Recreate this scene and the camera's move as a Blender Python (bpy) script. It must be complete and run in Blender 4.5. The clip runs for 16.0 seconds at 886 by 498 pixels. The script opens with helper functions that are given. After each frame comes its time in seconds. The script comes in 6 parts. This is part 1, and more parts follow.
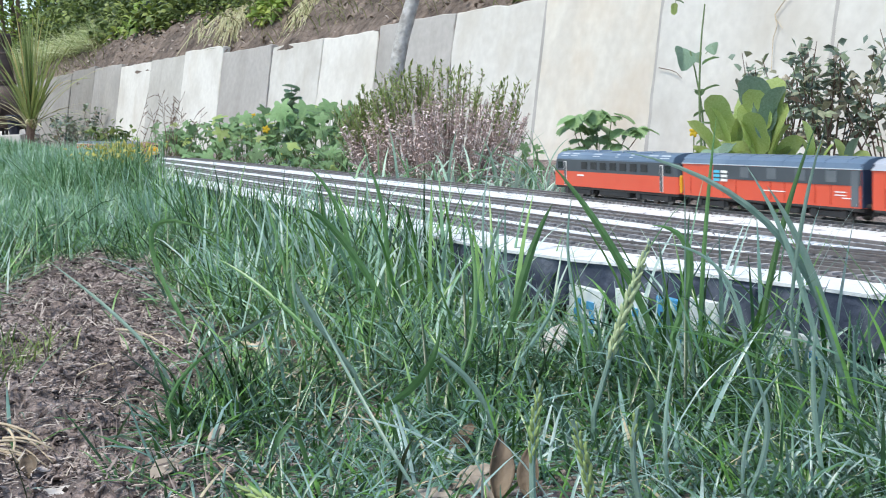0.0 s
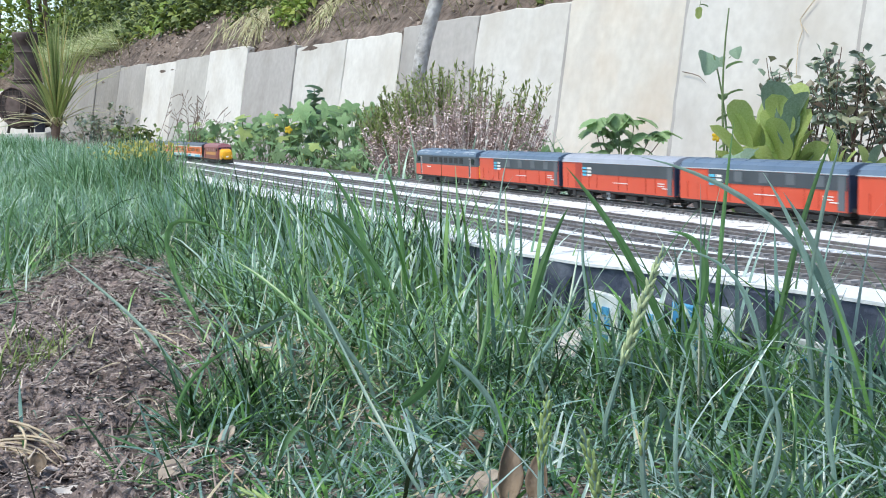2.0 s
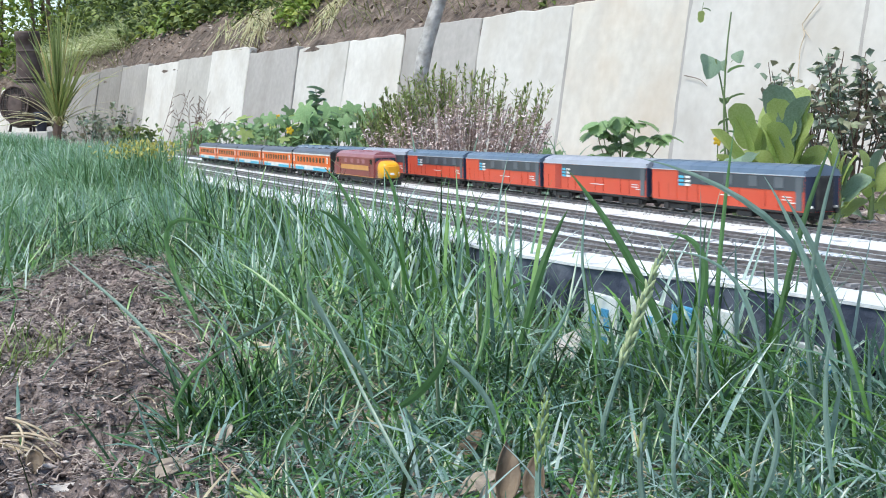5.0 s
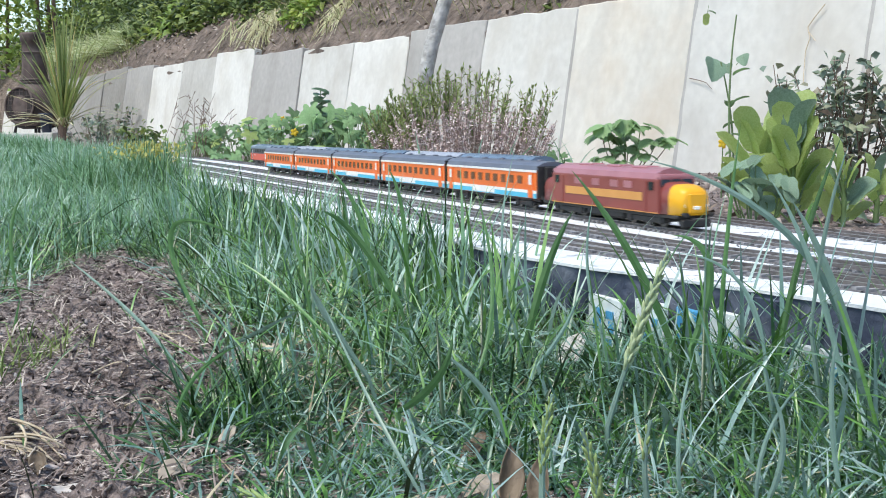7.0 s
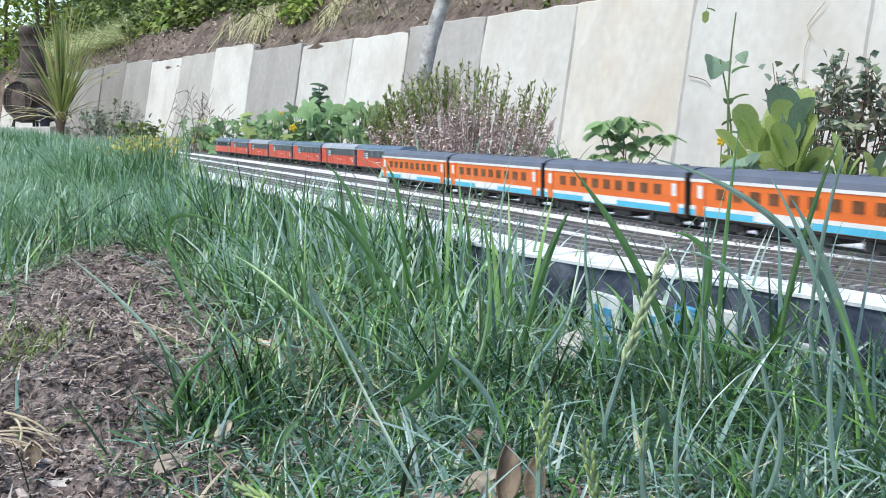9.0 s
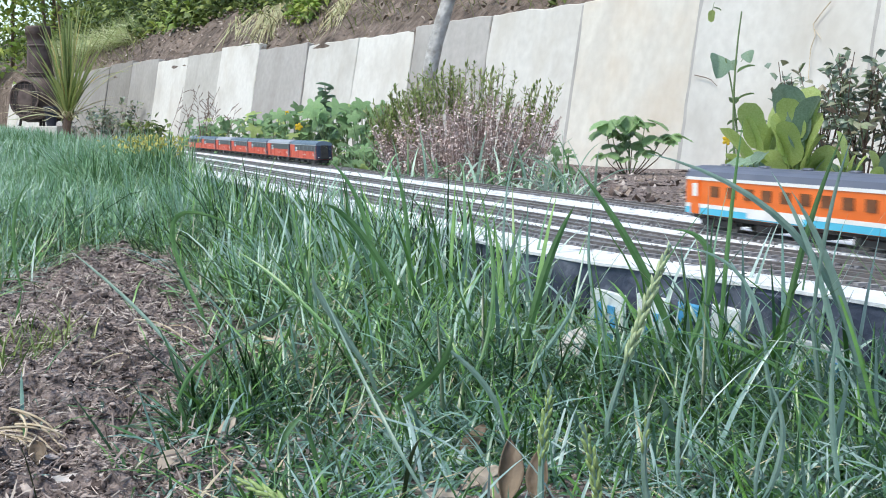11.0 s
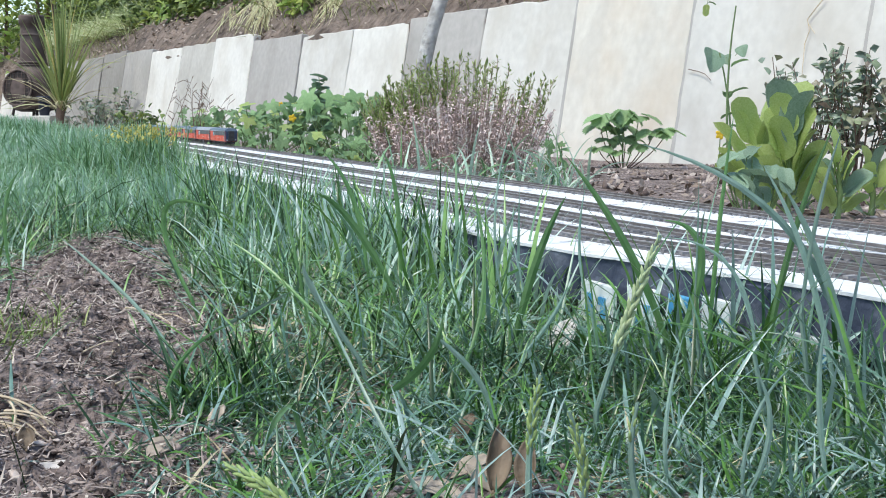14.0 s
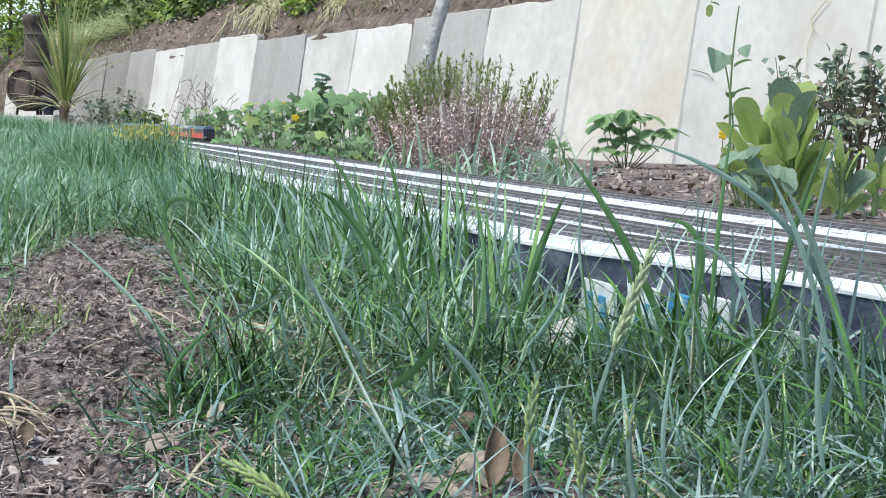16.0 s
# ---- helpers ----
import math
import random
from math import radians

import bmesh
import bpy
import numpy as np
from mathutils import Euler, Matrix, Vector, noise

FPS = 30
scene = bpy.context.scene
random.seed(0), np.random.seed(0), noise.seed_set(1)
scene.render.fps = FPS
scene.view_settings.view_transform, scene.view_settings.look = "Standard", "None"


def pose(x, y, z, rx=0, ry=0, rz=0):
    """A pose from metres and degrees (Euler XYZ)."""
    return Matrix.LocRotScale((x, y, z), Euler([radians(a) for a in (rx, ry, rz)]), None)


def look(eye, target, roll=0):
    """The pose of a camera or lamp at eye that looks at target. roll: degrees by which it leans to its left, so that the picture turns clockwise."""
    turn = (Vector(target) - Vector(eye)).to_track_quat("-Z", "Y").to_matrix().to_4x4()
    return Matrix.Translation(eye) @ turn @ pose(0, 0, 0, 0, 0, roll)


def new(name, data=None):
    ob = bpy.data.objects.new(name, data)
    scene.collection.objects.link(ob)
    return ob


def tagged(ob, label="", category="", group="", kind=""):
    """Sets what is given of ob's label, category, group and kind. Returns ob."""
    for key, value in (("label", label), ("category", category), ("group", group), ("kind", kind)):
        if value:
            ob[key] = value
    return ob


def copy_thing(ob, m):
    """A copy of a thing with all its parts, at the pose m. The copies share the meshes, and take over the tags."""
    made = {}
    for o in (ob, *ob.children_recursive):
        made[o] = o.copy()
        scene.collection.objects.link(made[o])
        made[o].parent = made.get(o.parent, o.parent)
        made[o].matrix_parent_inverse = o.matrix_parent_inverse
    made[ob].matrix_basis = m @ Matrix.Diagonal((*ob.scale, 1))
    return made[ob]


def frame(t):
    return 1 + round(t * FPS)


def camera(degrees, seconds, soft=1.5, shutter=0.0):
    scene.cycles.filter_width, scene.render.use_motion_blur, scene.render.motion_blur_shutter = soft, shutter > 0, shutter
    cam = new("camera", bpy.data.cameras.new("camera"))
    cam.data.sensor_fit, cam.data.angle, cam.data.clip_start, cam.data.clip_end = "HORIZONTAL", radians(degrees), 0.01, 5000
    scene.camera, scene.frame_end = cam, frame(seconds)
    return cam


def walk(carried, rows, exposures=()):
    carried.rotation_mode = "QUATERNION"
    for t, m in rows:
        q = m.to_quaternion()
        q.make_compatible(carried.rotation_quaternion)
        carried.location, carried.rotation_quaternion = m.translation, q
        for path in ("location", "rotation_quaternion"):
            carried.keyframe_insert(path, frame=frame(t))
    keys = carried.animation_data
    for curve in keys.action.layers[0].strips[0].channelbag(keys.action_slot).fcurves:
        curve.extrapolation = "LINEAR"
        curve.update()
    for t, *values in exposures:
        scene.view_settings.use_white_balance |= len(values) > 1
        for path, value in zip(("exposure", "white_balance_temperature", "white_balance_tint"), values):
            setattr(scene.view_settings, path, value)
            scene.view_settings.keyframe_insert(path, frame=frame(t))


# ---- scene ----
cam = camera(41.0, 16.0, soft=1.0, shutter=0.4)
PATH = [
    (0, -0.0073, -0.0063, 0.1490, -1.453, -6.227, 1.976), (0.2, -0.0060, -0.0057, 0.1492, -0.950, -6.100, 2.130),
    (0.5, -0.0041, -0.0048, 0.1496, 0.043, -5.864, 2.300), (1, -0.0035, -0.0047, 0.1493, 0.092, -5.751, 2.016),
    (1.5, -0.0033, -0.0034, 0.1491, -0.271, -5.976, 1.764), (2, -0.0028, -0.0028, 0.1492, -0.317, -6.100, 1.427),
    (2.5, -0.0022, -0.0040, 0.1485, -0.499, -6.198, 1.551), (3, -0.0021, -0.0036, 0.1487, -0.378, -6.077, 1.405),
    (3.5, -0.0013, -0.0041, 0.1486, -0.247, -6.026, 1.343), (4, -0.0022, -0.0031, 0.1481, -0.270, -5.981, 1.261),
    (6.5, -0.0021, -0.0014, 0.1483, -0.092, -6.011, 0.727), (7, -0.0022, -0.0004, 0.1476, -0.016, -5.878, 0.841),
    (7.5, -0.0026, -0.0000, 0.1470, -0.038, -5.915, 0.952), (8, -0.0024, -0.0004, 0.1467, 0.023, -5.872, 0.943),
    (8.5, -0.0027, -0.0001, 0.1463, 0.200, -5.938, 0.882), (9, -0.0022, 0.0012, 0.1472, -0.084, -6.055, 0.510),
    (11.5, -0.0009, -0.0002, 0.1454, 0.256, -6.080, 0.525), (12, -0.0015, 0.0009, 0.1447, 0.249, -6.158, 0.555),
    (12.5, -0.0008, 0.0009, 0.1441, 0.119, -6.372, 0.376), (13, 0.0016, -0.0012, 0.1453, -0.262, -6.637, 0.125),
    (13.5, -0.0000, 0.0000, 0.1450, -0.000, -6.400, 0.000), (14, 0.0004, -0.0004, 0.1443, -0.066, -6.410, 0.063),
    (14.5, 0.0004, -0.0006, 0.1442, -0.055, -6.364, 0.171), (15, 0.0007, 0.0003, 0.1432, 0.063, -6.361, 0.201),
    (15.5, 0.0006, -0.0000, 0.1434, 0.102, -6.285, 0.216), (16, 0.0022, -0.0007, 0.1430, 0.107, -6.393, -0.054)]
EXPOSURE, SKY, SUN, SUN_EL, SUN_ROT = 1.25, 0.108, 1.4, 64.0, 235.0
walk(cam, [(t, pose(x, y, z, 90 + p, r, yaw)) for t, x, y, z, yaw, p, r in PATH], [(0.0, EXPOSURE, 6750, 5), (16.0, EXPOSURE, 6750, 5)])

# ---- light ----
world = bpy.data.worlds.new("sky")
scene.world = world
world.use_nodes = True
wn = world.node_tree
sky = wn.nodes.new("ShaderNodeTexSky")
sky.sky_type, sky.sun_disc = "NISHITA", False
sky.sun_elevation, sky.sun_rotation = radians(SUN_EL), radians(SUN_ROT)
wn.nodes["Background"].inputs["Strength"].default_value = SKY
wn.links.new(sky.outputs[0], wn.nodes["Background"].inputs["Color"])
sun_data = bpy.data.lights.new("sun", "SUN")
sun_data.energy, sun_data.angle, sun_data.color = SUN, radians(20), (1.0, 0.97, 0.92)
sun = new("sun", sun_data)
sun_dir = Vector((math.sin(radians(SUN_ROT)) * math.cos(radians(SUN_EL)), math.cos(radians(SUN_ROT)) * math.cos(radians(SUN_EL)), math.sin(radians(SUN_EL))))
sun.matrix_world = look(sun_dir * 50, (0, 0, 0))


# ---- materials ----
def mat(name, col, col2=None, rough=0.7, scale=40.0, bump=0.0, bump_scale=None, island=0.0, obj=0.0, metal=0.0,
        leaf=0.0, stain=None, stain_scale=3.0, stain_amt=0.5, spec=0.5, detail=6.0, stain_edge=(0.45, 0.72), streak=None, streak_amt=0.5):
    """A surface with grain (col to col2 by noise), optional wide stains, relief and variation from piece to piece."""
    m = bpy.data.materials.new(name)
    m.use_nodes = True
    nt = m.node_tree
    N, L = nt.nodes, nt.links
    b = N["Principled BSDF"]
    b.inputs["Roughness"].default_value, b.inputs["Metallic"].default_value = rough, metal
    b.inputs["Specular IOR Level"].default_value = spec
    tc = N.new("ShaderNodeTexCoord")
    no = N.new("ShaderNodeTexNoise")
    no.inputs["Scale"].default_value, no.inputs["Detail"].default_value = scale, detail
    L.new(tc.outputs["Object"], no.inputs["Vector"])
    ramp = N.new("ShaderNodeValToRGB")
    ramp.color_ramp.elements[0].position, ramp.color_ramp.elements[1].position = 0.3, 0.7
    ramp.color_ramp.elements[0].color = (*col, 1)
    ramp.color_ramp.elements[1].color = (*(col2 or col), 1)
    L.new(no.outputs["Fac"], ramp.inputs["Fac"])
    out = ramp.outputs["Color"]
    if stain:
        n2 = N.new("ShaderNodeTexNoise")
        n2.inputs["Scale"].default_value, n2.inputs["Detail"].default_value = stain_scale, 8
        L.new(tc.outputs["Object"], n2.inputs["Vector"])
        r2 = N.new("ShaderNodeValToRGB")
        r2.color_ramp.elements[0].position, r2.color_ramp.elements[1].position = stain_edge
        r2.color_ramp.elements[0].color, r2.color_ramp.elements[1].color = (0, 0, 0, 1), (stain_amt,) * 3 + (1,)
        L.new(n2.outputs["Fac"], r2.inputs["Fac"])
        mx = N.new("ShaderNodeMix")
        mx.data_type = "RGBA"
        L.new(r2.outputs["Color"], mx.inputs[0])
        L.new(out, mx.inputs[6])
        mx.inputs[7].default_value = (*stain, 1)
        out = mx.outputs[2]
    if streak:
        mp = N.new("ShaderNodeMapping")
        mp.inputs["Scale"].default_value = (5, 5, 2.0)
        L.new(tc.outputs["Object"], mp.inputs["Vector"])
        n4 = N.new("ShaderNodeTexNoise")
        n4.inputs["Scale"].default_value, n4.inputs["Detail"].default_value, n4.inputs["Distortion"].default_value = 1.0, 9, 0.6
        L.new(mp.outputs[0], n4.inputs["Vector"])
        r4 = N.new("ShaderNodeValToRGB")
        r4.color_ramp.elements[0].position, r4.color_ramp.elements[1].position = 0.50, 0.72
        r4.color_ramp.elements[0].color, r4.color_ramp.elements[1].color = (0, 0, 0, 1), (streak_amt,) * 3 + (1,)
        L.new(n4.outputs["Fac"], r4.inputs["Fac"])
        mx4 = N.new("ShaderNodeMix")
        mx4.data_type = "RGBA"
        L.new(r4.outputs["Color"], mx4.inputs[0])
        L.new(out, mx4.inputs[6])
        mx4.inputs[7].default_value = (*streak, 1)
        out = mx4.outputs[2]
    if island or obj:
        src = N.new("ShaderNodeNewGeometry").outputs["Random Per Island"] if island else N.new("ShaderNodeObjectInfo").outputs["Random"]
        amt = island or obj
        mr = N.new("ShaderNodeMapRange")
        mr.inputs["To Min"].default_value, mr.inputs["To Max"].default_value = 1 - amt, 1 + amt
        L.new(src, mr.inputs["Value"])
        hsv = N.new("ShaderNodeHueSaturation")
        L.new(mr.outputs[0], hsv.inputs["Value"])
        L.new(out, hsv.inputs["Color"])
        out = hsv.outputs["Color"]
    L.new(out, b.inputs["Base Color"])
    if bump:
        n3 = N.new("ShaderNodeTexNoise")
        n3.inputs["Scale"].default_value, n3.inputs["Detail"].default_value = bump_scale or scale, 8
        L.new(tc.outputs["Object"], n3.inputs["Vector"])
        bp = N.new("ShaderNodeBump")
        bp.inputs["Strength"].default_value, bp.inputs["Distance"].default_value = 1.0, bump
        L.new(n3.outputs["Fac"], bp.inputs["Height"])
        L.new(bp.outputs["Normal"], b.inputs["Normal"])
    if leaf:
        tr = N.new("ShaderNodeBsdfTranslucent")
        L.new(out, tr.inputs["Color"])
        ms = N.new("ShaderNodeMixShader")
        ms.inputs[0].default_value = leaf
        L.new(b.outputs[0], ms.inputs[1])
        L.new(tr.outputs[0], ms.inputs[2])
        L.new(ms.outputs[0], N["Material Output"].inputs["Surface"])
    return m


def island_mix(m, cols, patch=0.0):
    """Give each piece of a joined mesh one colour out of a range."""
    nt = m.node_tree
    N, L = nt.nodes, nt.links
    g = N.new("ShaderNodeNewGeometry")
    r = N.new("ShaderNodeValToRGB")
    els = r.color_ramp.elements
    while len(els) < len(cols):
        els.new(0.5)
    for i, c in enumerate(cols):
        els[i].position = i / (len(cols) - 1)
        els[i].color = (*c, 1)
    tc = N.new("ShaderNodeTexCoord")
    if patch:
        pn = N.new("ShaderNodeTexNoise")
        pn.inputs["Scale"].default_value, pn.inputs["Detail"].default_value = patch, 2
        L.new(tc.outputs["Object"], pn.inputs["Vector"])
        ma = N.new("ShaderNodeMath")
        ma.operation = "MULTIPLY_ADD"
        L.new(pn.outputs["Fac"], ma.inputs[0])
        ma.inputs[1].default_value, ma.inputs[2].default_value = 1.7, -0.85
        ad = N.new("ShaderNodeMath")
        ad.use_clamp = True
        L.new(ma.outputs[0], ad.inputs[0])
        L.new(g.outputs["Random Per Island"], ad.inputs[1])
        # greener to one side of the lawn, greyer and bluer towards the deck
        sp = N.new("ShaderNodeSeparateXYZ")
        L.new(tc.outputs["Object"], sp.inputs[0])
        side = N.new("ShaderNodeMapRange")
        # the low end also darkens the green side, painting in foreground shade
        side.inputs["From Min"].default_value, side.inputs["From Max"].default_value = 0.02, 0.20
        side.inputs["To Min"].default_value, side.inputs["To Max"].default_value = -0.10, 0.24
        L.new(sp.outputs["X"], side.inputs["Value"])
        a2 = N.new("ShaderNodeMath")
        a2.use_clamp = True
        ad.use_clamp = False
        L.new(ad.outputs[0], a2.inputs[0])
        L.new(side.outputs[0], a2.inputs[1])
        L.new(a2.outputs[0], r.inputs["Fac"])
    else:
        L.new(g.outputs["Random Per Island"], r.inputs["Fac"])
    no = N.new("ShaderNodeTexNoise")
    no.inputs["Scale"].default_value = 150
    L.new(tc.outputs["Object"], no.inputs["Vector"])
    mr = N.new("ShaderNodeMapRange")
    mr.inputs["To Min"].default_value, mr.inputs["To Max"].default_value = 0.55, 1.45
    L.new(no.outputs["Fac"], mr.inputs["Value"])
    h = N.new("ShaderNodeHueSaturation")
    L.new(r.outputs["Color"], h.inputs["Color"])
    L.new(mr.outputs[0], h.inputs["Value"])
    for node in list(N):
        if node.type in ("BSDF_PRINCIPLED", "BSDF_TRANSLUCENT"):
            L.new(h.outputs["Color"], node.inputs[0])
    return m


M = {}
# darkest noise tones also paint the shade in crevices and grass gaps
M["soil"] = mat("soil", (0.045, 0.032, 0.029), (0.56, 0.45, 0.415), 0.95, 150, 0.016, 210, stain=(0.05, 0.034, 0.03), stain_scale=13, stain_amt=0.6)
M["crumb"] = island_mix(mat("crumb", (0.1, 0.07, 0.06), rough=0.95, bump=0.002, bump_scale=300), [(0.03, 0.021, 0.019), (0.1, 0.073, 0.066), (0.28, 0.22, 0.2), (0.45, 0.37, 0.34), (0.62, 0.54, 0.5)])
# darkest tones stand in for shade between blades, palest bluish ones for sky sheen
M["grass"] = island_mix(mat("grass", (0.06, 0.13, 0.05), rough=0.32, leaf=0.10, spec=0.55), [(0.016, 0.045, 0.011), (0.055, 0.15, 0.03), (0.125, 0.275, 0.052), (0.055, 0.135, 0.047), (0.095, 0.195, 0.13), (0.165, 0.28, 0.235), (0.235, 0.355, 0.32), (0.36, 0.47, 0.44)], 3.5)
# brighter copies for mid and far lawn; the near palette carries foreground shade
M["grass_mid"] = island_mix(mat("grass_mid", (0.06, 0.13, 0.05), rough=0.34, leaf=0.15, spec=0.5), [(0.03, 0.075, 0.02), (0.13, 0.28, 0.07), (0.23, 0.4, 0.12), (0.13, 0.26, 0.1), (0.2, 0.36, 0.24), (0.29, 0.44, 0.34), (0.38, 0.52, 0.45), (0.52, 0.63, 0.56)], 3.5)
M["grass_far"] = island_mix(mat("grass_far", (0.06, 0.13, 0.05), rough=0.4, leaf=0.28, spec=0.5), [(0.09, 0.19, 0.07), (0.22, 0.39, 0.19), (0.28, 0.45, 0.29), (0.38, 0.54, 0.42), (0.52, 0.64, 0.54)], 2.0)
M["hero"] = mat("hero_blade", (0.10, 0.22, 0.075), (0.15, 0.29, 0.11), 0.35, 120, 0.00015, 500, obj=0.25, leaf=0.25)
M["hero_pale"] = mat("hero_blade_pale", (0.19, 0.3, 0.24), (0.27, 0.39, 0.33), 0.38, 120, 0.00015, 500, obj=0.2, leaf=0.2)
M["seed_green"] = mat("seed_head_green", (0.26, 0.38, 0.12), (0.4, 0.5, 0.22), 0.7, 300, obj=0.1, leaf=0.2)
M["moss"] = island_mix(mat("tuft_green", (0.2, 0.27, 0.08), rough=0.5, leaf=0.2), [(0.1, 0.18, 0.05), (0.2, 0.28, 0.08), (0.3, 0.34, 0.12)])
M["leaf_mid"] = mat("leaf_mid", (0.2, 0.34, 0.14), (0.32, 0.46, 0.23), 0.45, 30, 0.0005, 120, obj=0.25, leaf=0.32)
M["seed"] = mat("seed_head", (0.4, 0.5, 0.26), (0.55, 0.62, 0.4), 0.7, 300, obj=0.1, leaf=0.2)
M["straw"] = island_mix(mat("straw", (0.5, 0.4, 0.25), rough=0.8, leaf=0.15), [(0.3, 0.24, 0.15), (0.5, 0.42, 0.28), (0.62, 0.54, 0.38)])
M["dead_leaf"] = mat("dead_leaf", (0.3, 0.24, 0.18), (0.52, 0.46, 0.4), 0.75, 60, 0.001, 200, obj=0.25, stain=(0.16, 0.1, 0.05), stain_scale=40, stain_amt=0.6)
M["fibre"] = island_mix(mat("fibre", (0.2, 0.15, 0.1), rough=0.9), [(0.03, 0.021, 0.018), (0.10, 0.073, 0.065), (0.3, 0.24, 0.215), (0.44, 0.37, 0.33), (0.6, 0.53, 0.45)])
M["leaf_blue"] = mat("leaf_blue", (0.17, 0.27, 0.17), (0.27, 0.38, 0.28), 0.45, 30, 0.0005, 90, obj=0.2, leaf=0.25)
M["pale_leaf"] = mat("pale_leaf", (0.5, 0.46, 0.43), (0.66, 0.63, 0.6), 0.7, 60, 0.0006, 200, obj=0.1, stain=(0.3, 0.25, 0.2), stain_scale=60, stain_amt=0.25)
M["brown_leaf"] = mat("brown_leaf", (0.085, 0.058, 0.036), (0.2, 0.145, 0.095), 0.6, 60, 0.001, 200, obj=0.2)
M["root"] = mat("root", (0.5, 0.4, 0.27), (0.66, 0.56, 0.42), 0.8, 150)
M["concrete"] = mat("concrete", (0.60, 0.58, 0.545), (0.68, 0.66, 0.62), 0.9, 30, 0.0004, 60, obj=0.08, stain=(0.44, 0.405, 0.36), stain_scale=4, stain_amt=0.55, streak=(0.50, 0.45, 0.38), streak_amt=0.4)
M["concrete_mid"] = mat("concrete_mid", (0.47, 0.45, 0.42), (0.55, 0.53, 0.49), 0.9, 30, 0.0004, 60, obj=0.06, stain=(0.36, 0.335, 0.30), stain_scale=4, stain_amt=0.5, streak=(0.34, 0.31, 0.28), streak_amt=0.5)
M["twig_pale"] = mat("twig_pale", (0.26, 0.19, 0.165), (0.4, 0.31, 0.28), 0.85, 90)
M["litter"] = island_mix(mat("litter", (0.2, 0.15, 0.1), rough=0.8), [(0.1, 0.075, 0.06), (0.25, 0.19, 0.15), (0.42, 0.36, 0.32)])
M["concrete_grey"] = mat("concrete_grey", (0.40, 0.38, 0.36), (0.475, 0.45, 0.43), 0.9, 30, 0.0004, 60, obj=0.06, stain=(0.30, 0.285, 0.265), stain_scale=2.5, stain_amt=0.5, streak=(0.29, 0.265, 0.24), streak_amt=0.5)
# far-end slabs: darker concrete, with the shade there added to the colour
M["concrete_dark"] = mat("concrete_dark", (0.27, 0.255, 0.235), (0.34, 0.32, 0.295), 0.9, 30, 0.0004, 60, obj=0.1, stain=(0.2, 0.185, 0.165), stain_scale=3, stain_amt=0.5, streak=(0.19, 0.175, 0.155), streak_amt=0.4)
M["concrete_warm"] = mat("concrete_warm", (0.62, 0.585, 0.525), (0.71, 0.675, 0.61), 0.9, 25, 0.0004, 60, obj=0.05, stain=(0.58, 0.47, 0.36), stain_scale=4, stain_amt=0.6, streak=(0.45, 0.42, 0.39), streak_amt=0.45)
M["white_paint"] = mat("white_paint", (0.66, 0.68, 0.71), (0.74, 0.755, 0.775), 0.75, 50, 0.0012, 260, stain=(0.2, 0.2, 0.22), stain_scale=55, stain_amt=0.9, stain_edge=(0.60, 0.64))
M["fascia"] = mat("fascia", (0.03, 0.04, 0.075), (0.075, 0.09, 0.135), 0.8, 70, 0.001, 220, stain=(0.2, 0.22, 0.27), stain_scale=35, stain_amt=0.6)
M["ballast"] = mat("ballast", (0.07, 0.067, 0.07), (0.2, 0.195, 0.2), 0.95, 420, 0.0015, 600, stain=(0.24, 0.235, 0.24), stain_scale=18, stain_amt=0.4)
M["sleeper"] = mat("sleeper", (0.17, 0.163, 0.17), (0.30, 0.29, 0.295), 0.85, 200, obj=0.4)
M["rail"] = mat("rail", (0.10, 0.088, 0.086), (0.2, 0.18, 0.175), 0.55, 120, metal=0.2)
M["rail_head"] = mat("rail_head", (0.3, 0.285, 0.28), (0.45, 0.43, 0.42), 0.35, 60, metal=0.8)
M["gutter"] = mat("gutter_grey", (0.42, 0.46, 0.5), (0.52, 0.55, 0.58), 0.4, 60)
M["black"] = mat("underframe_black", (0.012, 0.012, 0.013), (0.035, 0.033, 0.032), 0.6, 150)
M["wheel"] = mat("wheel_steel", (0.1, 0.095, 0.09), (0.2, 0.19, 0.18), 0.45, 100, metal=0.7)
M["red"] = mat("coach_red", (0.6, 0.075, 0.036), (0.66, 0.1, 0.05), 0.38, 30, stain=(0.42, 0.05, 0.03), stain_scale=30, stain_amt=0.3)
M["grey_band"] = mat("dark_grey_paint", (0.045, 0.055, 0.066), (0.065, 0.075, 0.088), 0.4, 40)
M["roof_grey"] = mat("roof_blue_grey", (0.10, 0.15, 0.22), (0.155, 0.21, 0.285), 0.3, 25)
M["roof_pale"] = mat("roof_pale_grey", (0.34, 0.36, 0.42), (0.43, 0.45, 0.5), 0.35, 25, stain=(0.28, 0.29, 0.33), stain_scale=30, stain_amt=0.4)
M["roof_dark"] = mat("roof_dark", (0.085, 0.095, 0.13), (0.14, 0.15, 0.19), 0.36, 25)
M["end_navy"] = mat("end_navy", (0.016, 0.026, 0.058), (0.028, 0.04, 0.08), 0.5, 60)
M["orange"] = mat("coach_orange", (0.74, 0.14, 0.018), (0.8, 0.17, 0.028), 0.35, 40)
M["cream"] = mat("coach_white", (0.76, 0.74, 0.7), (0.82, 0.8, 0.77), 0.4, 80, stain=(0.5, 0.5, 0.5), stain_scale=90, stain_amt=0.4)
M["cyan"] = mat("coach_cyan", (0.06, 0.42, 0.62), (0.1, 0.5, 0.68), 0.4, 60)
M["red_dark"] = mat("coach_red_dark", (0.36, 0.04, 0.02), (0.42, 0.055, 0.03), 0.5, 60)
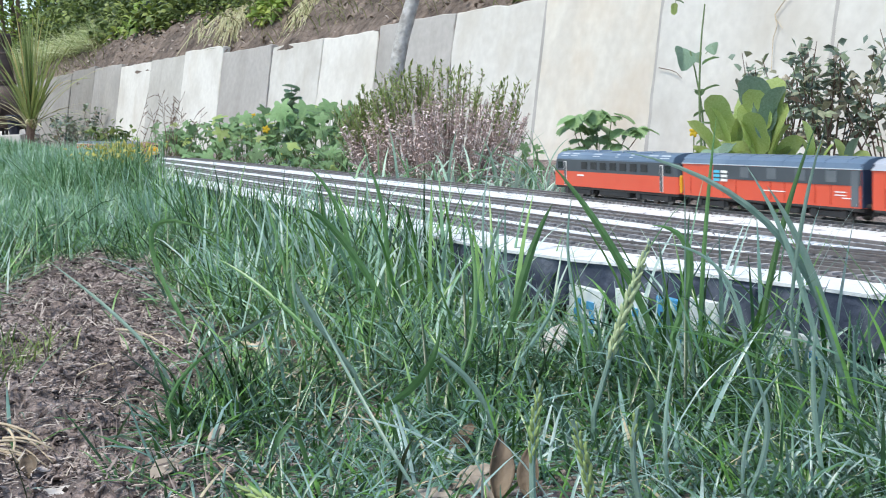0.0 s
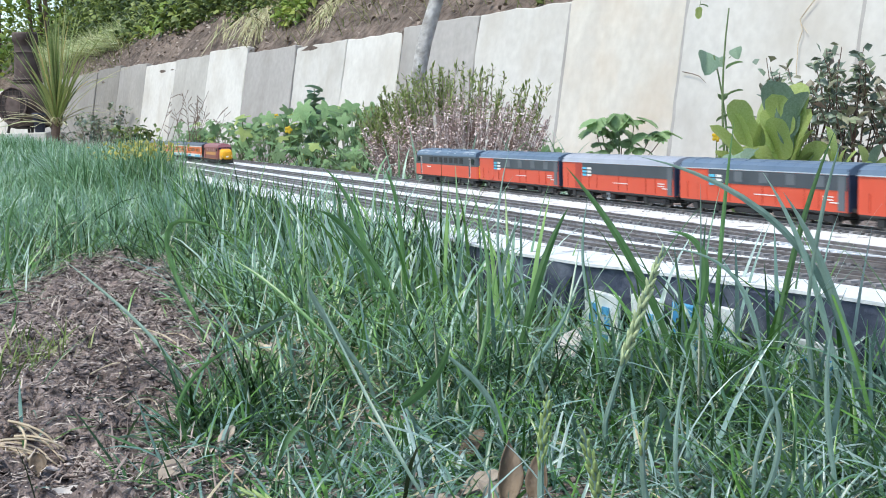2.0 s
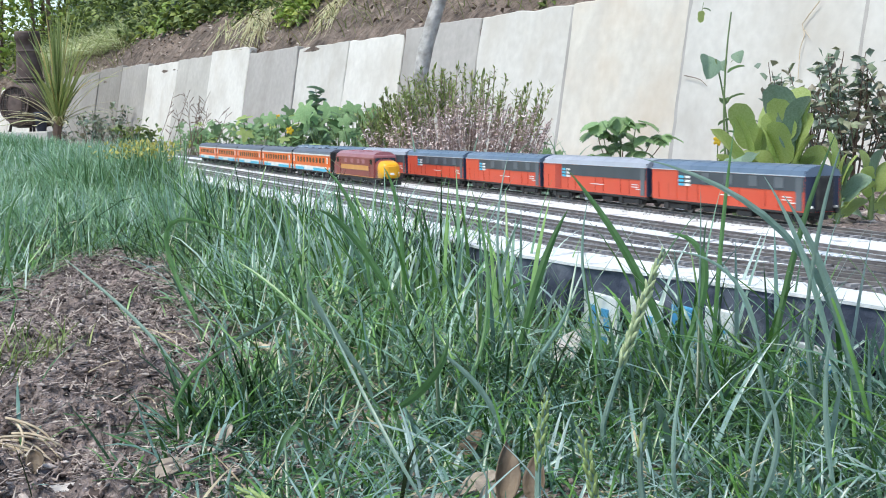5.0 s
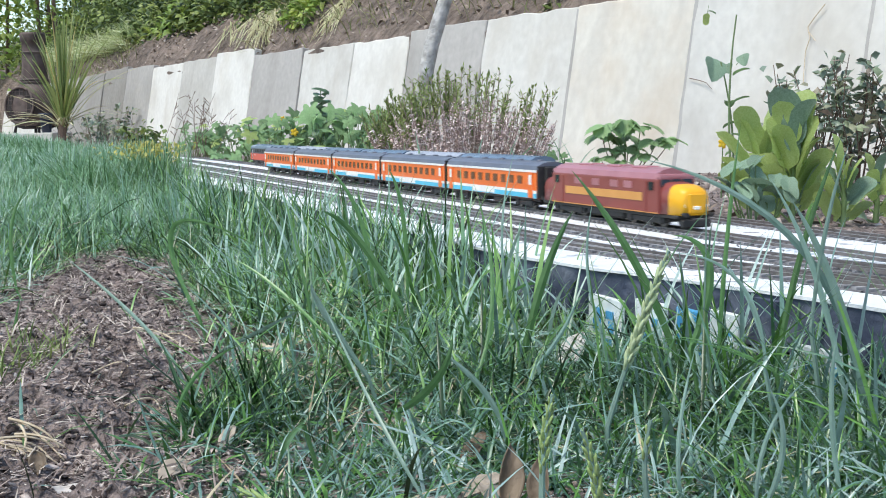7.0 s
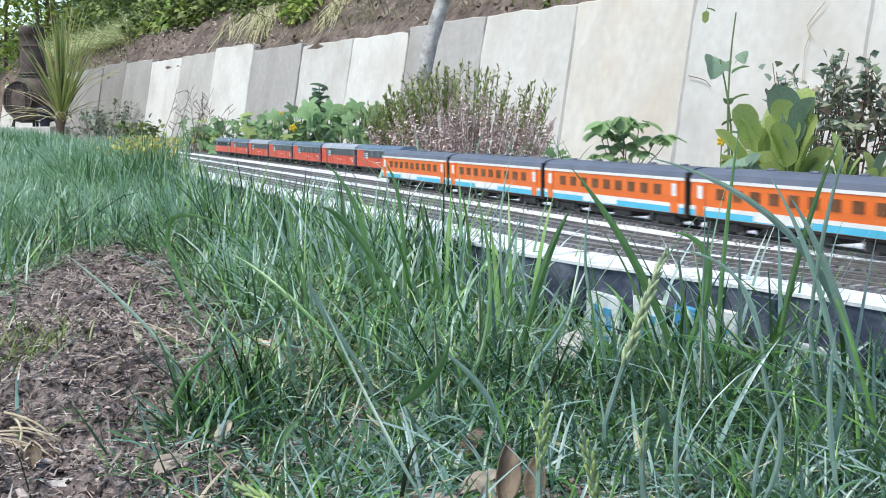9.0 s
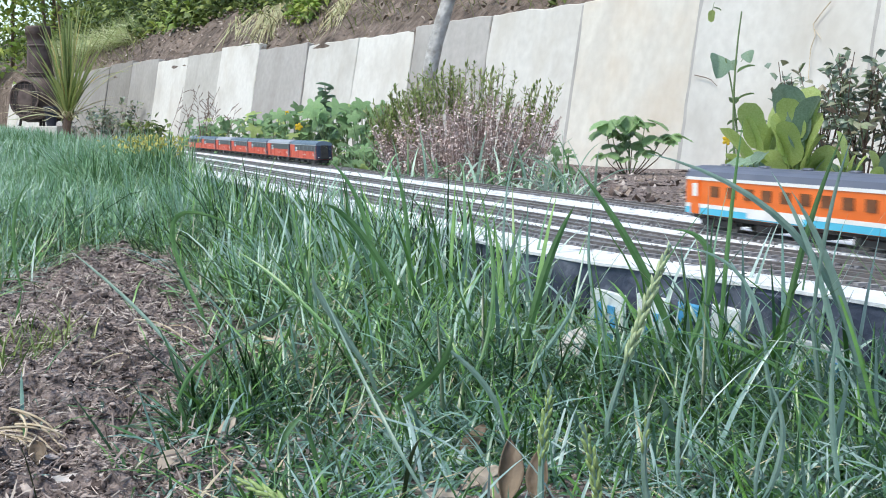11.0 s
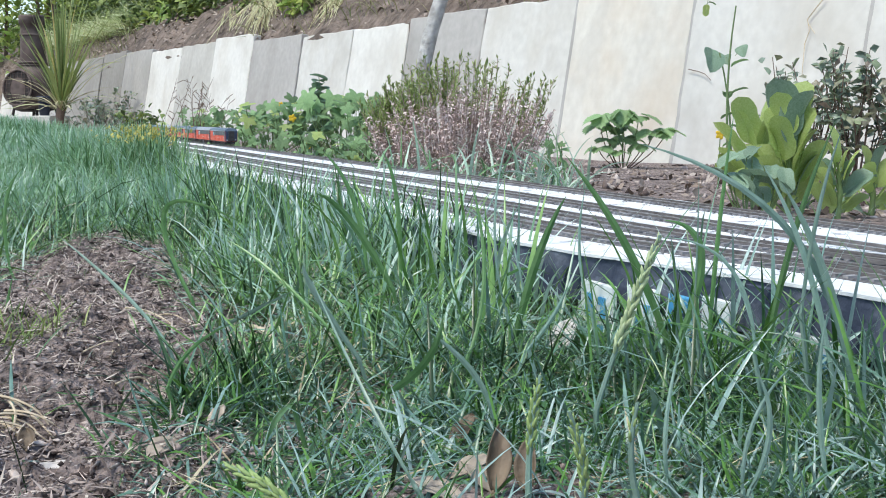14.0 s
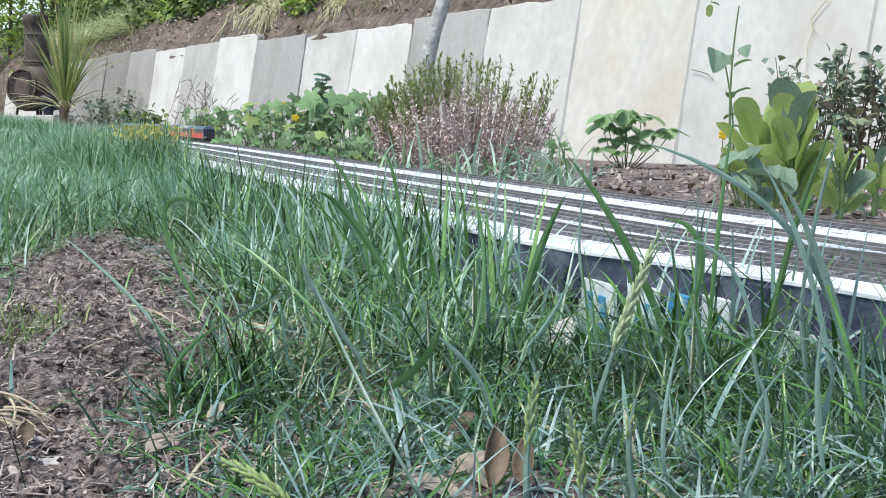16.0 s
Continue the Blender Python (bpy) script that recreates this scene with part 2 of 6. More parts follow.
M["shutter"] = mat("shutter_grey", (0.09, 0.105, 0.12), (0.13, 0.145, 0.16), 0.4, 50)
M["maroon"] = mat("loco_maroon", (0.21, 0.045, 0.04), (0.27, 0.065, 0.056), 0.33, 30)
# lighter pinkish maroon: the sky's reflection is painted into this colour
M["maroon_roof"] = mat("loco_maroon_roof", (0.33, 0.125, 0.145), (0.41, 0.175, 0.195), 0.28, 30)
M["gold"] = mat("loco_gold", (0.58, 0.27, 0.07), (0.64, 0.31, 0.09), 0.4, 50)
M["yellow"] = mat("loco_yellow", (0.85, 0.40, 0.012), (0.88, 0.45, 0.02), 0.4, 40)
M["glass_dark"] = mat("window_dark", (0.02, 0.024, 0.03), rough=0.12)
M["window_tint"] = mat("window_brown", (0.12, 0.045, 0.022), (0.2, 0.08, 0.04), 0.2, 80)
M["lamp"] = mat("marker_light", (0.9, 0.88, 0.8), rough=0.3)
M["print_blue"] = mat("print_blue", (0.06, 0.28, 0.56), (0.1, 0.4, 0.66), 0.5, 60)
M["print_white"] = mat("print_white", (0.7, 0.74, 0.76), (0.8, 0.82, 0.83), 0.5, 60)
M["leaf"] = mat("leaf_green", (0.15, 0.28, 0.105), (0.26, 0.4, 0.19), 0.42, 30, 0.001, 120, obj=0.35, leaf=0.3)
M["leaf_pale"] = mat("leaf_pale", (0.38, 0.50, 0.13), (0.50, 0.61, 0.24), 0.38, 30, 0.001, 90, obj=0.2, leaf=0.42)
M["leaf_dark"] = island_mix(mat("leaf_dark", (0.04, 0.06, 0.045), rough=0.35, leaf=0.2), [(0.10, 0.14, 0.11), (0.19, 0.25, 0.195), (0.25, 0.31, 0.18), (0.3, 0.24, 0.19)])
M["stem"] = mat("stem_green", (0.13, 0.2, 0.07), (0.2, 0.28, 0.12), 0.6, 60, obj=0.2)
M["stem_brown"] = mat("stem_brown", (0.12, 0.075, 0.055), (0.2, 0.14, 0.11), 0.8, 90)
M["heather_green"] = island_mix(mat("heather_green", (0.1, 0.16, 0.05), rough=0.6, leaf=0.25), [(0.13, 0.19, 0.06), (0.25, 0.32, 0.1), (0.38, 0.42, 0.18)])
M["heather_brown"] = island_mix(mat("heather_brown", (0.3, 0.22, 0.19), rough=0.85, leaf=0.15), [(0.36, 0.26, 0.235), (0.6, 0.475, 0.45), (0.78, 0.65, 0.63), (0.88, 0.77, 0.77)])
M["bark"] = mat("bark", (0.3, 0.285, 0.27), (0.56, 0.545, 0.53), 0.9, 45, 0.004, 90, stain=(0.16, 0.145, 0.13), stain_scale=30, stain_amt=0.6)
M["bank"] = mat("bank_soil", (0.085, 0.062, 0.05), (0.27, 0.21, 0.175), 0.95, 14, 0.05, 22, stain=(0.06, 0.045, 0.035), stain_scale=3.2, stain_amt=0.7)
M["bank_leaf"] = island_mix(mat("bank_leaf", (0.1, 0.16, 0.05), rough=0.5, leaf=0.25), [(0.035, 0.06, 0.02), (0.08, 0.125, 0.035), (0.16, 0.22, 0.06), (0.3, 0.36, 0.1)])
M["cut_grass"] = island_mix(mat("cut_grass", (0.4, 0.45, 0.2), rough=0.7, leaf=0.25), [(0.3, 0.38, 0.16), (0.48, 0.55, 0.28), (0.62, 0.67, 0.4), (0.74, 0.76, 0.54)])
M["bank_bright"] = island_mix(mat("bank_bright", (0.2, 0.3, 0.08), rough=0.5, leaf=0.3), [(0.16, 0.26, 0.05), (0.28, 0.4, 0.09), (0.44, 0.5, 0.12)])
M["bank_grass"] = island_mix(mat("bank_grass", (0.2, 0.2, 0.1), rough=0.8, leaf=0.2), [(0.13, 0.13, 0.06), (0.24, 0.25, 0.11), (0.34, 0.32, 0.17), (0.2, 0.26, 0.09)])
M["bank_straw"] = island_mix(mat("bank_straw", (0.4, 0.34, 0.16), rough=0.8, leaf=0.2), [(0.3, 0.26, 0.15), (0.46, 0.43, 0.25), (0.62, 0.6, 0.4), (0.36, 0.42, 0.2)])
M["flower"] = island_mix(mat("yellow_flower", (0.6, 0.45, 0.03), rough=0.6, leaf=0.25), [(0.34, 0.36, 0.1), (0.52, 0.47, 0.12), (0.62, 0.52, 0.13), (0.26, 0.32, 0.1)])
M["petal"] = mat("yellow_petal", (0.8, 0.52, 0.02), (0.85, 0.6, 0.05), 0.5, 80, leaf=0.2)
M["clay"] = mat("clay_brown", (0.055, 0.036, 0.032), (0.11, 0.075, 0.066), 0.7, 20, 0.003, 60, stain=(0.2, 0.155, 0.135), stain_scale=9, stain_amt=0.5)
M["clay_dark"] = mat("clay_dark", (0.02, 0.016, 0.016), (0.045, 0.035, 0.033), 0.85, 40)
M["yucca"] = island_mix(mat("yucca_leaf", (0.2, 0.27, 0.08), rough=0.45, leaf=0.25), [(0.14, 0.2, 0.06), (0.24, 0.31, 0.1), (0.36, 0.42, 0.17), (0.48, 0.38, 0.15)])


# ---- building helpers ----
TRACK = pose(0, 0, 0, 0, 0, 20.4)     # x: across the track bed, y: along it, away from the viewer
WALL = pose(0, 0, 0, 0, 0, 29.7)      # x: towards the slab wall, y: along it
DECK_Z = 0.0575
RAIL_Z = DECK_Z + 0.0038
TRACKS = (0.615, 0.525, 0.456, 0.397)
rng = np.random.default_rng(7)


def mesh_of(name, verts, faces, material, smooth=False):
    me = bpy.data.meshes.new(name)
    me.from_pydata([tuple(v) for v in verts], [], faces)
    me.materials.append(material)
    if smooth:
        me.shade_smooth()
    me.update()
    return me


def thing(name, label, category, group="", kind="", m=None):
    ob = tagged(new(name), label, category, group, kind)
    ob.empty_display_size = 0.02
    if m is not None:
        ob.matrix_basis = m
    return ob


def under(name, me, parent, label="", m=None):
    ob = new(name, me)
    ob.parent = parent
    if m is not None:
        ob.matrix_basis = m
    return tagged(ob, label)


def part(name, bm, material, parent, label="", m=None, smooth=False):
    me = bpy.data.meshes.new(name)
    bm.to_mesh(me)
    bm.free()
    me.materials.append(material)
    if smooth:
        me.shade_smooth()
    return under(name, me, parent, label, m)


def solo(name, bm, material, label, category, group="", kind="", m=None, smooth=False):
    ob = part(name, bm, material, None, "", m, smooth)
    return tagged(ob, label, category, group, kind)


def box(x0, x1, y0, y1, z0, z1, bevel=0.0, seg=1, bm=None):
    own = bmesh.new()
    r = bmesh.ops.create_cube(own, size=1)
    for v in own.verts:
        v.co = Vector(((x0 + x1) / 2 + v.co.x * (x1 - x0), (y0 + y1) / 2 + v.co.y * (y1 - y0), (z0 + z1) / 2 + v.co.z * (z1 - z0)))
    if bevel:
        bmesh.ops.bevel(own, geom=list(own.edges), offset=bevel, segments=seg, affect="EDGES", profile=0.6)
    if bm is None:
        return own
    me = bpy.data.meshes.new("tmp")
    own.to_mesh(me)
    own.free()
    bm.from_mesh(me)
    bpy.data.meshes.remove(me)
    return bm


def extrude_profile(pts, y0, y1, bm=None, shrink=0.0):
    """A closed outline in x, z drawn out along y."""
    bm = bm or bmesh.new()
    a = [bm.verts.new((x, y0, z)) for x, z in pts]
    b = [bm.verts.new((x, y1, z)) for x, z in pts]
    n = len(pts)
    for i in range(n):
        bm.faces.new((a[i], a[(i + 1) % n], b[(i + 1) % n], b[i]))
    bm.faces.new(a[::-1])
    bm.faces.new(b)
    bmesh.ops.recalc_face_normals(bm, faces=list(bm.faces))
    return bm


def lathe(profile, n=24, bm=None):
    """Turn an outline of (radius, z) about the z axis."""
    bm = bm or bmesh.new()
    rings = [[bm.verts.new((r * math.cos(2 * math.pi * i / n), r * math.sin(2 * math.pi * i / n), z)) for i in range(n)] for r, z in profile]
    for p, q in zip(rings, rings[1:]):
        for i in range(n):
            bm.faces.new((p[i], p[(i + 1) % n], q[(i + 1) % n], q[i]))
    bmesh.ops.recalc_face_normals(bm, faces=list(bm.faces))
    return bm


def disc(r, w, n=14, axis="x", at=(0, 0, 0), bm=None):
    bm = bm or bmesh.new()
    rot = Euler((0, math.pi / 2, 0)) if axis == "x" else Euler((0, 0, 0))
    bmesh.ops.create_cone(bm, cap_ends=True, segments=n, radius1=r, radius2=r, depth=w, matrix=Matrix.LocRotScale(at, rot, None))
    return bm


def tube(points, r0, r1, n=6, bm=None):
    """A tapered stem along a line of points."""
    bm = bm or bmesh.new()
    P = [Vector(p) for p in points]
    rings = []
    for i, p in enumerate(P):
        d = (P[min(i + 1, len(P) - 1)] - P[max(i - 1, 0)]).normalized()
        a = d.orthogonal().normalized()
        b = d.cross(a)
        r = r0 + (r1 - r0) * i / (len(P) - 1)
        rings.append([bm.verts.new(p + r * (a * math.cos(2 * math.pi * k / n) + b * math.sin(2 * math.pi * k / n))) for k in range(n)])
    for p, q in zip(rings, rings[1:]):
        for k in range(n):
            bm.faces.new((p[k], p[(k + 1) % n], q[(k + 1) % n], q[k]))
    bm.faces.new(rings[-1])
    return bm


def arc_points(base, tip, sag, n=7, side=(0, 0, 0)):
    """Points from base to tip along a bow; sag lifts the middle."""
    b, t, s = Vector(base), Vector(tip), Vector(side)
    return [b.lerp(t, k) + (Vector((0, 0, sag)) + s) * (4 * k * (1 - k)) for k in [i / (n - 1) for i in range(n)]]


def blades(roots, height, width, lean, curl, heading, seg=5, fold=0.25, sink=-0.002):
    """Many grass blades at once: arrays in, vertices and faces out. Each is a folded, tapered, bending ribbon."""
    n = len(roots)
    k = np.linspace(0, 1, seg + 1)
    ang = lean[:, None] + curl[:, None] * k[None, :] ** 1.3
    step = (height / seg)[:, None]
    hor = np.concatenate([np.zeros((n, 1)), np.cumsum(np.sin(ang[:, :-1]) * step, 1)], 1)
    ver = np.concatenate([np.zeros((n, 1)), np.cumsum(np.cos(ang[:, :-1]) * step, 1)], 1)
    hx, hy = np.cos(heading)[:, None], np.sin(heading)[:, None]
    cx, cy, cz = roots[:, 0:1] + hor * hx, roots[:, 1:2] + hor * hy, roots[:, 2:3] + ver
    twist = rng.normal(0, 0.7, (n, 1)) * k[None, :]
    w = (width / 2)[:, None] * np.clip(0.75 + 0.6 * k - 1.35 * k ** 2.4, 0.02, 1)[None, :]
    sx, sy, sz = -hy * np.cos(twist), hx * np.cos(twist), np.sin(twist)
    cz = np.maximum(cz, roots[:, 2:3] - sink)
    left = np.stack([cx + sx * w, cy + sy * w, cz + sz * w], -1)
    right = np.stack([cx - sx * w, cy - sy * w, cz - sz * w], -1)
    mid = np.stack([cx - hx * w * fold * np.cos(ang), cy - hy * w * fold * np.cos(ang), cz + w * fold * np.sin(ang)], -1)
    V = np.stack([left, mid, right], 2).reshape(-1, 3)
    per = (seg + 1) * 3
    f = []
    for j in range(seg):
        a = j * 3
        f += [(a, a + 1, a + 4, a + 3), (a + 1, a + 2, a + 5, a + 4)]
    F = (np.arange(n)[:, None, None] * per + np.array(f)[None]).reshape(-1, 4)
    return V, F


def quads_mesh(name, V, F, material, smooth=True):
    me = bpy.data.meshes.new(name)
    me.vertices.add(len(V))
    me.vertices.foreach_set("co", np.ascontiguousarray(V, dtype=np.float32).ravel())
    k = F.shape[1]
    me.loops.add(F.size)
    me.loops.foreach_set("vertex_index", np.ascontiguousarray(F, dtype=np.int32).ravel())
    me.polygons.add(len(F))
    me.polygons.foreach_set("loop_start", np.arange(0, F.size, k, dtype=np.int32))
    me.update(calc_edges=True)
    me.validate()
    me.materials.append(material)
    if smooth:
        me.shade_smooth()
    return me


def leaf_scatter(centres, size, width, droop=0.4, up=0.5):
    """Small pointed leaves, each of two bent quads, in all directions."""
    n = len(centres)
    az = rng.uniform(0, 2 * np.pi, n)
    el = rng.normal(up, 0.6, n)
    d = np.stack([np.cos(az) * np.cos(el), np.sin(az) * np.cos(el), np.sin(el)], -1)
    s = np.stack([-np.sin(az), np.cos(az), rng.normal(0, 0.4, n)], -1)
    s /= np.linalg.norm(s, axis=1, keepdims=True)
    L = (size * rng.uniform(0.6, 1.4, n))[:, None]
    W = (width * rng.uniform(0.6, 1.4, n))[:, None] / 2
    mid = centres + d * L * 0.5
    tip = centres + d * L - np.array([0, 0, 1.0]) * L * droop * 0.5
    V = np.stack([centres, mid - s * W, mid + np.cross(d, s) * W * 0.4, mid + s * W, tip], 1).reshape(-1, 3)
    F = (np.arange(n)[:, None, None] * 5 + np.array([(0, 1, 2, 2), (0, 2, 3, 3), (1, 4, 2, 2), (2, 4, 3, 3)])[None, :, :3]).reshape(-1, 3)
    return V, F


def fnoise(x, y, f, o=0.0):
    return noise.noise(Vector((x * f + o, y * f - o, o)))


# ---- the ground: one sheet, a lawn with a bare patch in front, a bank behind the wall ----
TAN = math.tan(radians(10))


def bare(x, y):
    """1 on the bare earth in the foreground, 0 on the lawn."""
    edge = -0.100 - 0.10 * max(0, y - 0.45) - 0.33 * max(0, y - 0.86) + 0.035 * fnoise(x, y, 9, 3) + 0.02 * fnoise(x, y, 23, 8)
    far = 1.42 + 0.1 * fnoise(x, y, 8, 5)
    left = -0.30 - 0.10 * y + 0.03 * fnoise(x, y, 11, 9)
    k = min((edge - x) / 0.05, (far - y) / 0.1, (x - left + 0.12 * max(0, 0.7 - y) * 4) / 0.05)
    return max(0.0, min(1.0, k + 0.5))


def ground_z(x, y):
    p = x * math.cos(radians(29.7)) + y * math.sin(radians(29.7))
    q = -x * math.sin(radians(29.7)) + y * math.cos(radians(29.7))
    z = 0.012 * fnoise(x, y, 1.7) + 0.006 * fnoise(x, y, 6, 4)
    z += 0.12 * max(0.0, min(1.0, (q - 3.5) / 5)) * max(0, min(1, (1.9 - p) / 1.0))
    b = bare(x, y)
    if b > 0:
        z += b * (0.012 * fnoise(x, y, 16, 2) + 0.013 * fnoise(x, y, 40, 6) + 0.010 * fnoise(x, y, 75, 5) - 0.001)
        z -= 0.02 * math.exp(-((x + 0.18) ** 2 + (y - 0.55) ** 2) / 0.0012)
    if p > 2.3:
        z *= max(0, (2.45 - p) / 0.15)
    if p > 2.49:
        up = 0.52 + 1.25 * min(p - 2.5, 0.26) + 0.45 * max(0.0, p - 2.76) + 0.10 * fnoise(x, y, 0.9, 7) * min(1, p - 2.5) + 0.06 * fnoise(x, y, 3, 1) + 0.035 * fnoise(x, y, 7.5, 2)
        z = min(up, 5.5 + 0.3 * fnoise(x, y, 0.5))
    return z


def ground():
    px = list(np.arange(-1.2, -0.36, 0.025)) + list(np.arange(-0.36, 0.66, 0.0065)) + list(np.arange(0.66, 2.3, 0.03)) + [2.3, 2.4, 2.44, 2.48, 2.5, 2.52] + list(np.arange(2.57, 3.2, 0.05)) + list(np.arange(3.2, 6, 0.11)) + [7, 9, 12, 16, 25, 60, 150, 400]
    px = [-400, -150, -60, -25, -12, -7, -4, -2.5, -1.8, -1.5] + px
    qy = [-400, -150, -60, -25, -12, -6, -3, -1.5, -0.7, -0.3] + list(np.arange(0, 0.24, 0.03)) + list(np.arange(0.24, 1.5, 0.0065)) + list(np.arange(1.5, 1.9, 0.03)) + list(np.arange(1.9, 16, 0.09)) + [18, 22, 30, 60, 150, 400]
    V, c, s = [], math.cos(radians(29.7)), math.sin(radians(29.7))
    for q in qy:
        for p in px:
            x, y = p * c - q * s, p * s + q * c
            V.append((x, y, ground_z(x, y)))
    w = len(px)
    F, mats = [], []
    for j in range(len(qy) - 1):
        for i in range(w - 1):
            F.append((j * w + i, j * w + i + 1, (j + 1) * w + i + 1, (j + 1) * w + i))
            mats.append(1 if px[i] > 2.42 else 0)
    me = mesh_of("ground", V, F, M["soil"], True)
    me.materials.append(M["bank"])
    me.polygons.foreach_set("material_index", mats)
    tagged(new("ground", me), "brown crumbly garden soil under thin lawn, rising as a bank", "ground", kind="structure")


ground()


# ---- the retaining wall of leaning slabs ----
def slab_wall():
    wall = thing("wall_north", "leaning retaining wall of upright pale concrete slabs", "wall", kind="structure", m=WALL)
    joints = [-6.0, -5.3, -4.62, -3.95, -3.3, -2.65, -2.0, -1.38, -0.75, -0.12, 0.5, 1.02, 1.5, 2.12, 2.795, 3.41, 4.03, 4.665, 5.245, 5.855, 6.575, 7.255, 7.95, 8.67, 9.405, 10.1, 10.75, 11.4, 12.05, 12.7, 13.4, 14.05, 14.7]
    tops = {3.41: 0.565, 4.03: 0.57, 4.665: 0.555, 5.245: 0.56, 5.855: 0.575, 6.575: 0.625, 7.255: 0.61, 7.95: 0.61, 8.67: 0.635, 9.405: 0.655}
    kinds = {2.12: "concrete", 2.795: "concrete_warm", 3.41: "concrete", 4.03: "concrete_grey", 4.665: "concrete", 5.245: "concrete", 5.855: "concrete_grey", 6.575: "concrete", 7.255: "concrete_mid", 7.95: "concrete", 8.67: "concrete_grey", 9.405: "concrete_dark", 10.1: "concrete_dark", 10.75: "concrete_dark", 11.4: "concrete_grey", 12.05: "concrete_grey"}
    r = random.Random(4)
    for a, b in zip(joints, joints[1:]):
        top = tops.get(a, 0.56 if a < 3.4 else 0.64)
        off = r.uniform(-0.006, 0.006)
        bm = box(0, 0.045, a + 0.004, b - 0.004, -0.06, top / math.cos(radians(10)), 0.004)
        bmesh.ops.subdivide_edges(bm, edges=[e for e in bm.edges if e.calc_length() > 0.3], cuts=11, use_grid_fill=True)
        for v in bm.verts:
            v.co.x += 0.0035 * fnoise(v.co.y, v.co.z, 7, a)
            if min(v.co.y - a, b - v.co.y) < 0.012:
                v.co.y += (0.006 * fnoise(v.co.z, a, 16, 3) + 0.004 * fnoise(v.co.z, a, 45, 3)) * (1 if v.co.y - a < 0.012 else -1)
            if v.co.z > 0.3:
                v.co.z += 0.008 * fnoise(v.co.y, v.co.x, 10, a) * (v.co.z - 0.3) / 0.3
        part("slab", bm, M[kinds.get(a, "concrete")], wall, m=pose(2.4 + off, 0, 0, 0, 10, 0))
    # mortar seen in the wider joints
    for s in (2.12, 2.795, 3.41):
        bm = box(-0.003, 0.012, s - 0.011, s + 0.011, -0.05, 0.56, 0.003)
        for v in bm.verts:
            v.co.y += 0.004 * fnoise(v.co.z, s, 14)
        part("mortar", bm, M["concrete_grey"], wall, m=pose(2.4, 0, 0, 0, 10, 0))


slab_wall()


# ---- the railway deck ----
def bend(s):
    """The near end of the front tracks swings a little towards the back."""
    k = max(0.0, min(1.0, (0.80 - s) / 0.40))
    return 0.05 * k * k * (3 - 2 * k) if s > -0.2 else 0.05


def strip(x_of, w, s0, s1, z0, z1, step=0.04, wobble=0.0):
    """A flat strip along the track bed whose middle follows x_of(s)."""
    bm = bmesh.new()
    prev = None
    n = max(2, int((s1 - s0) / step))
    for i in range(n + 1):
        s = s0 + (s1 - s0) * i / n
        c = x_of(s)
        j = wobble * noise.noise(Vector((s * 14, w * 50, 0)))
        k = wobble * noise.noise(Vector((s * 11, w * 50, 9)))
        ring = [bm.verts.new((c - w / 2 + j, s, z0)), bm.verts.new((c + w / 2 + k, s, z0)), bm.verts.new((c + w / 2 + k, s, z1)), bm.verts.new((c - w / 2 + j, s, z1))]
        if prev:
            for a in range(4):
                bm.faces.new((prev[a], prev[(a + 1) % 4], ring[(a + 1) % 4], ring[a]))
        else:
            bm.faces.new(ring)
        prev = ring
    bm.faces.new(prev[::-1])
    bmesh.ops.recalc_face_normals(bm, faces=list(bm.faces))
    return bm


S0, S1 = -5.2, 6.6


def track_x(i, s):
    return TRACKS[i] + (bend(s) if i >= 2 else 0) - 0.018 * max(0, s - 3.2) ** 2


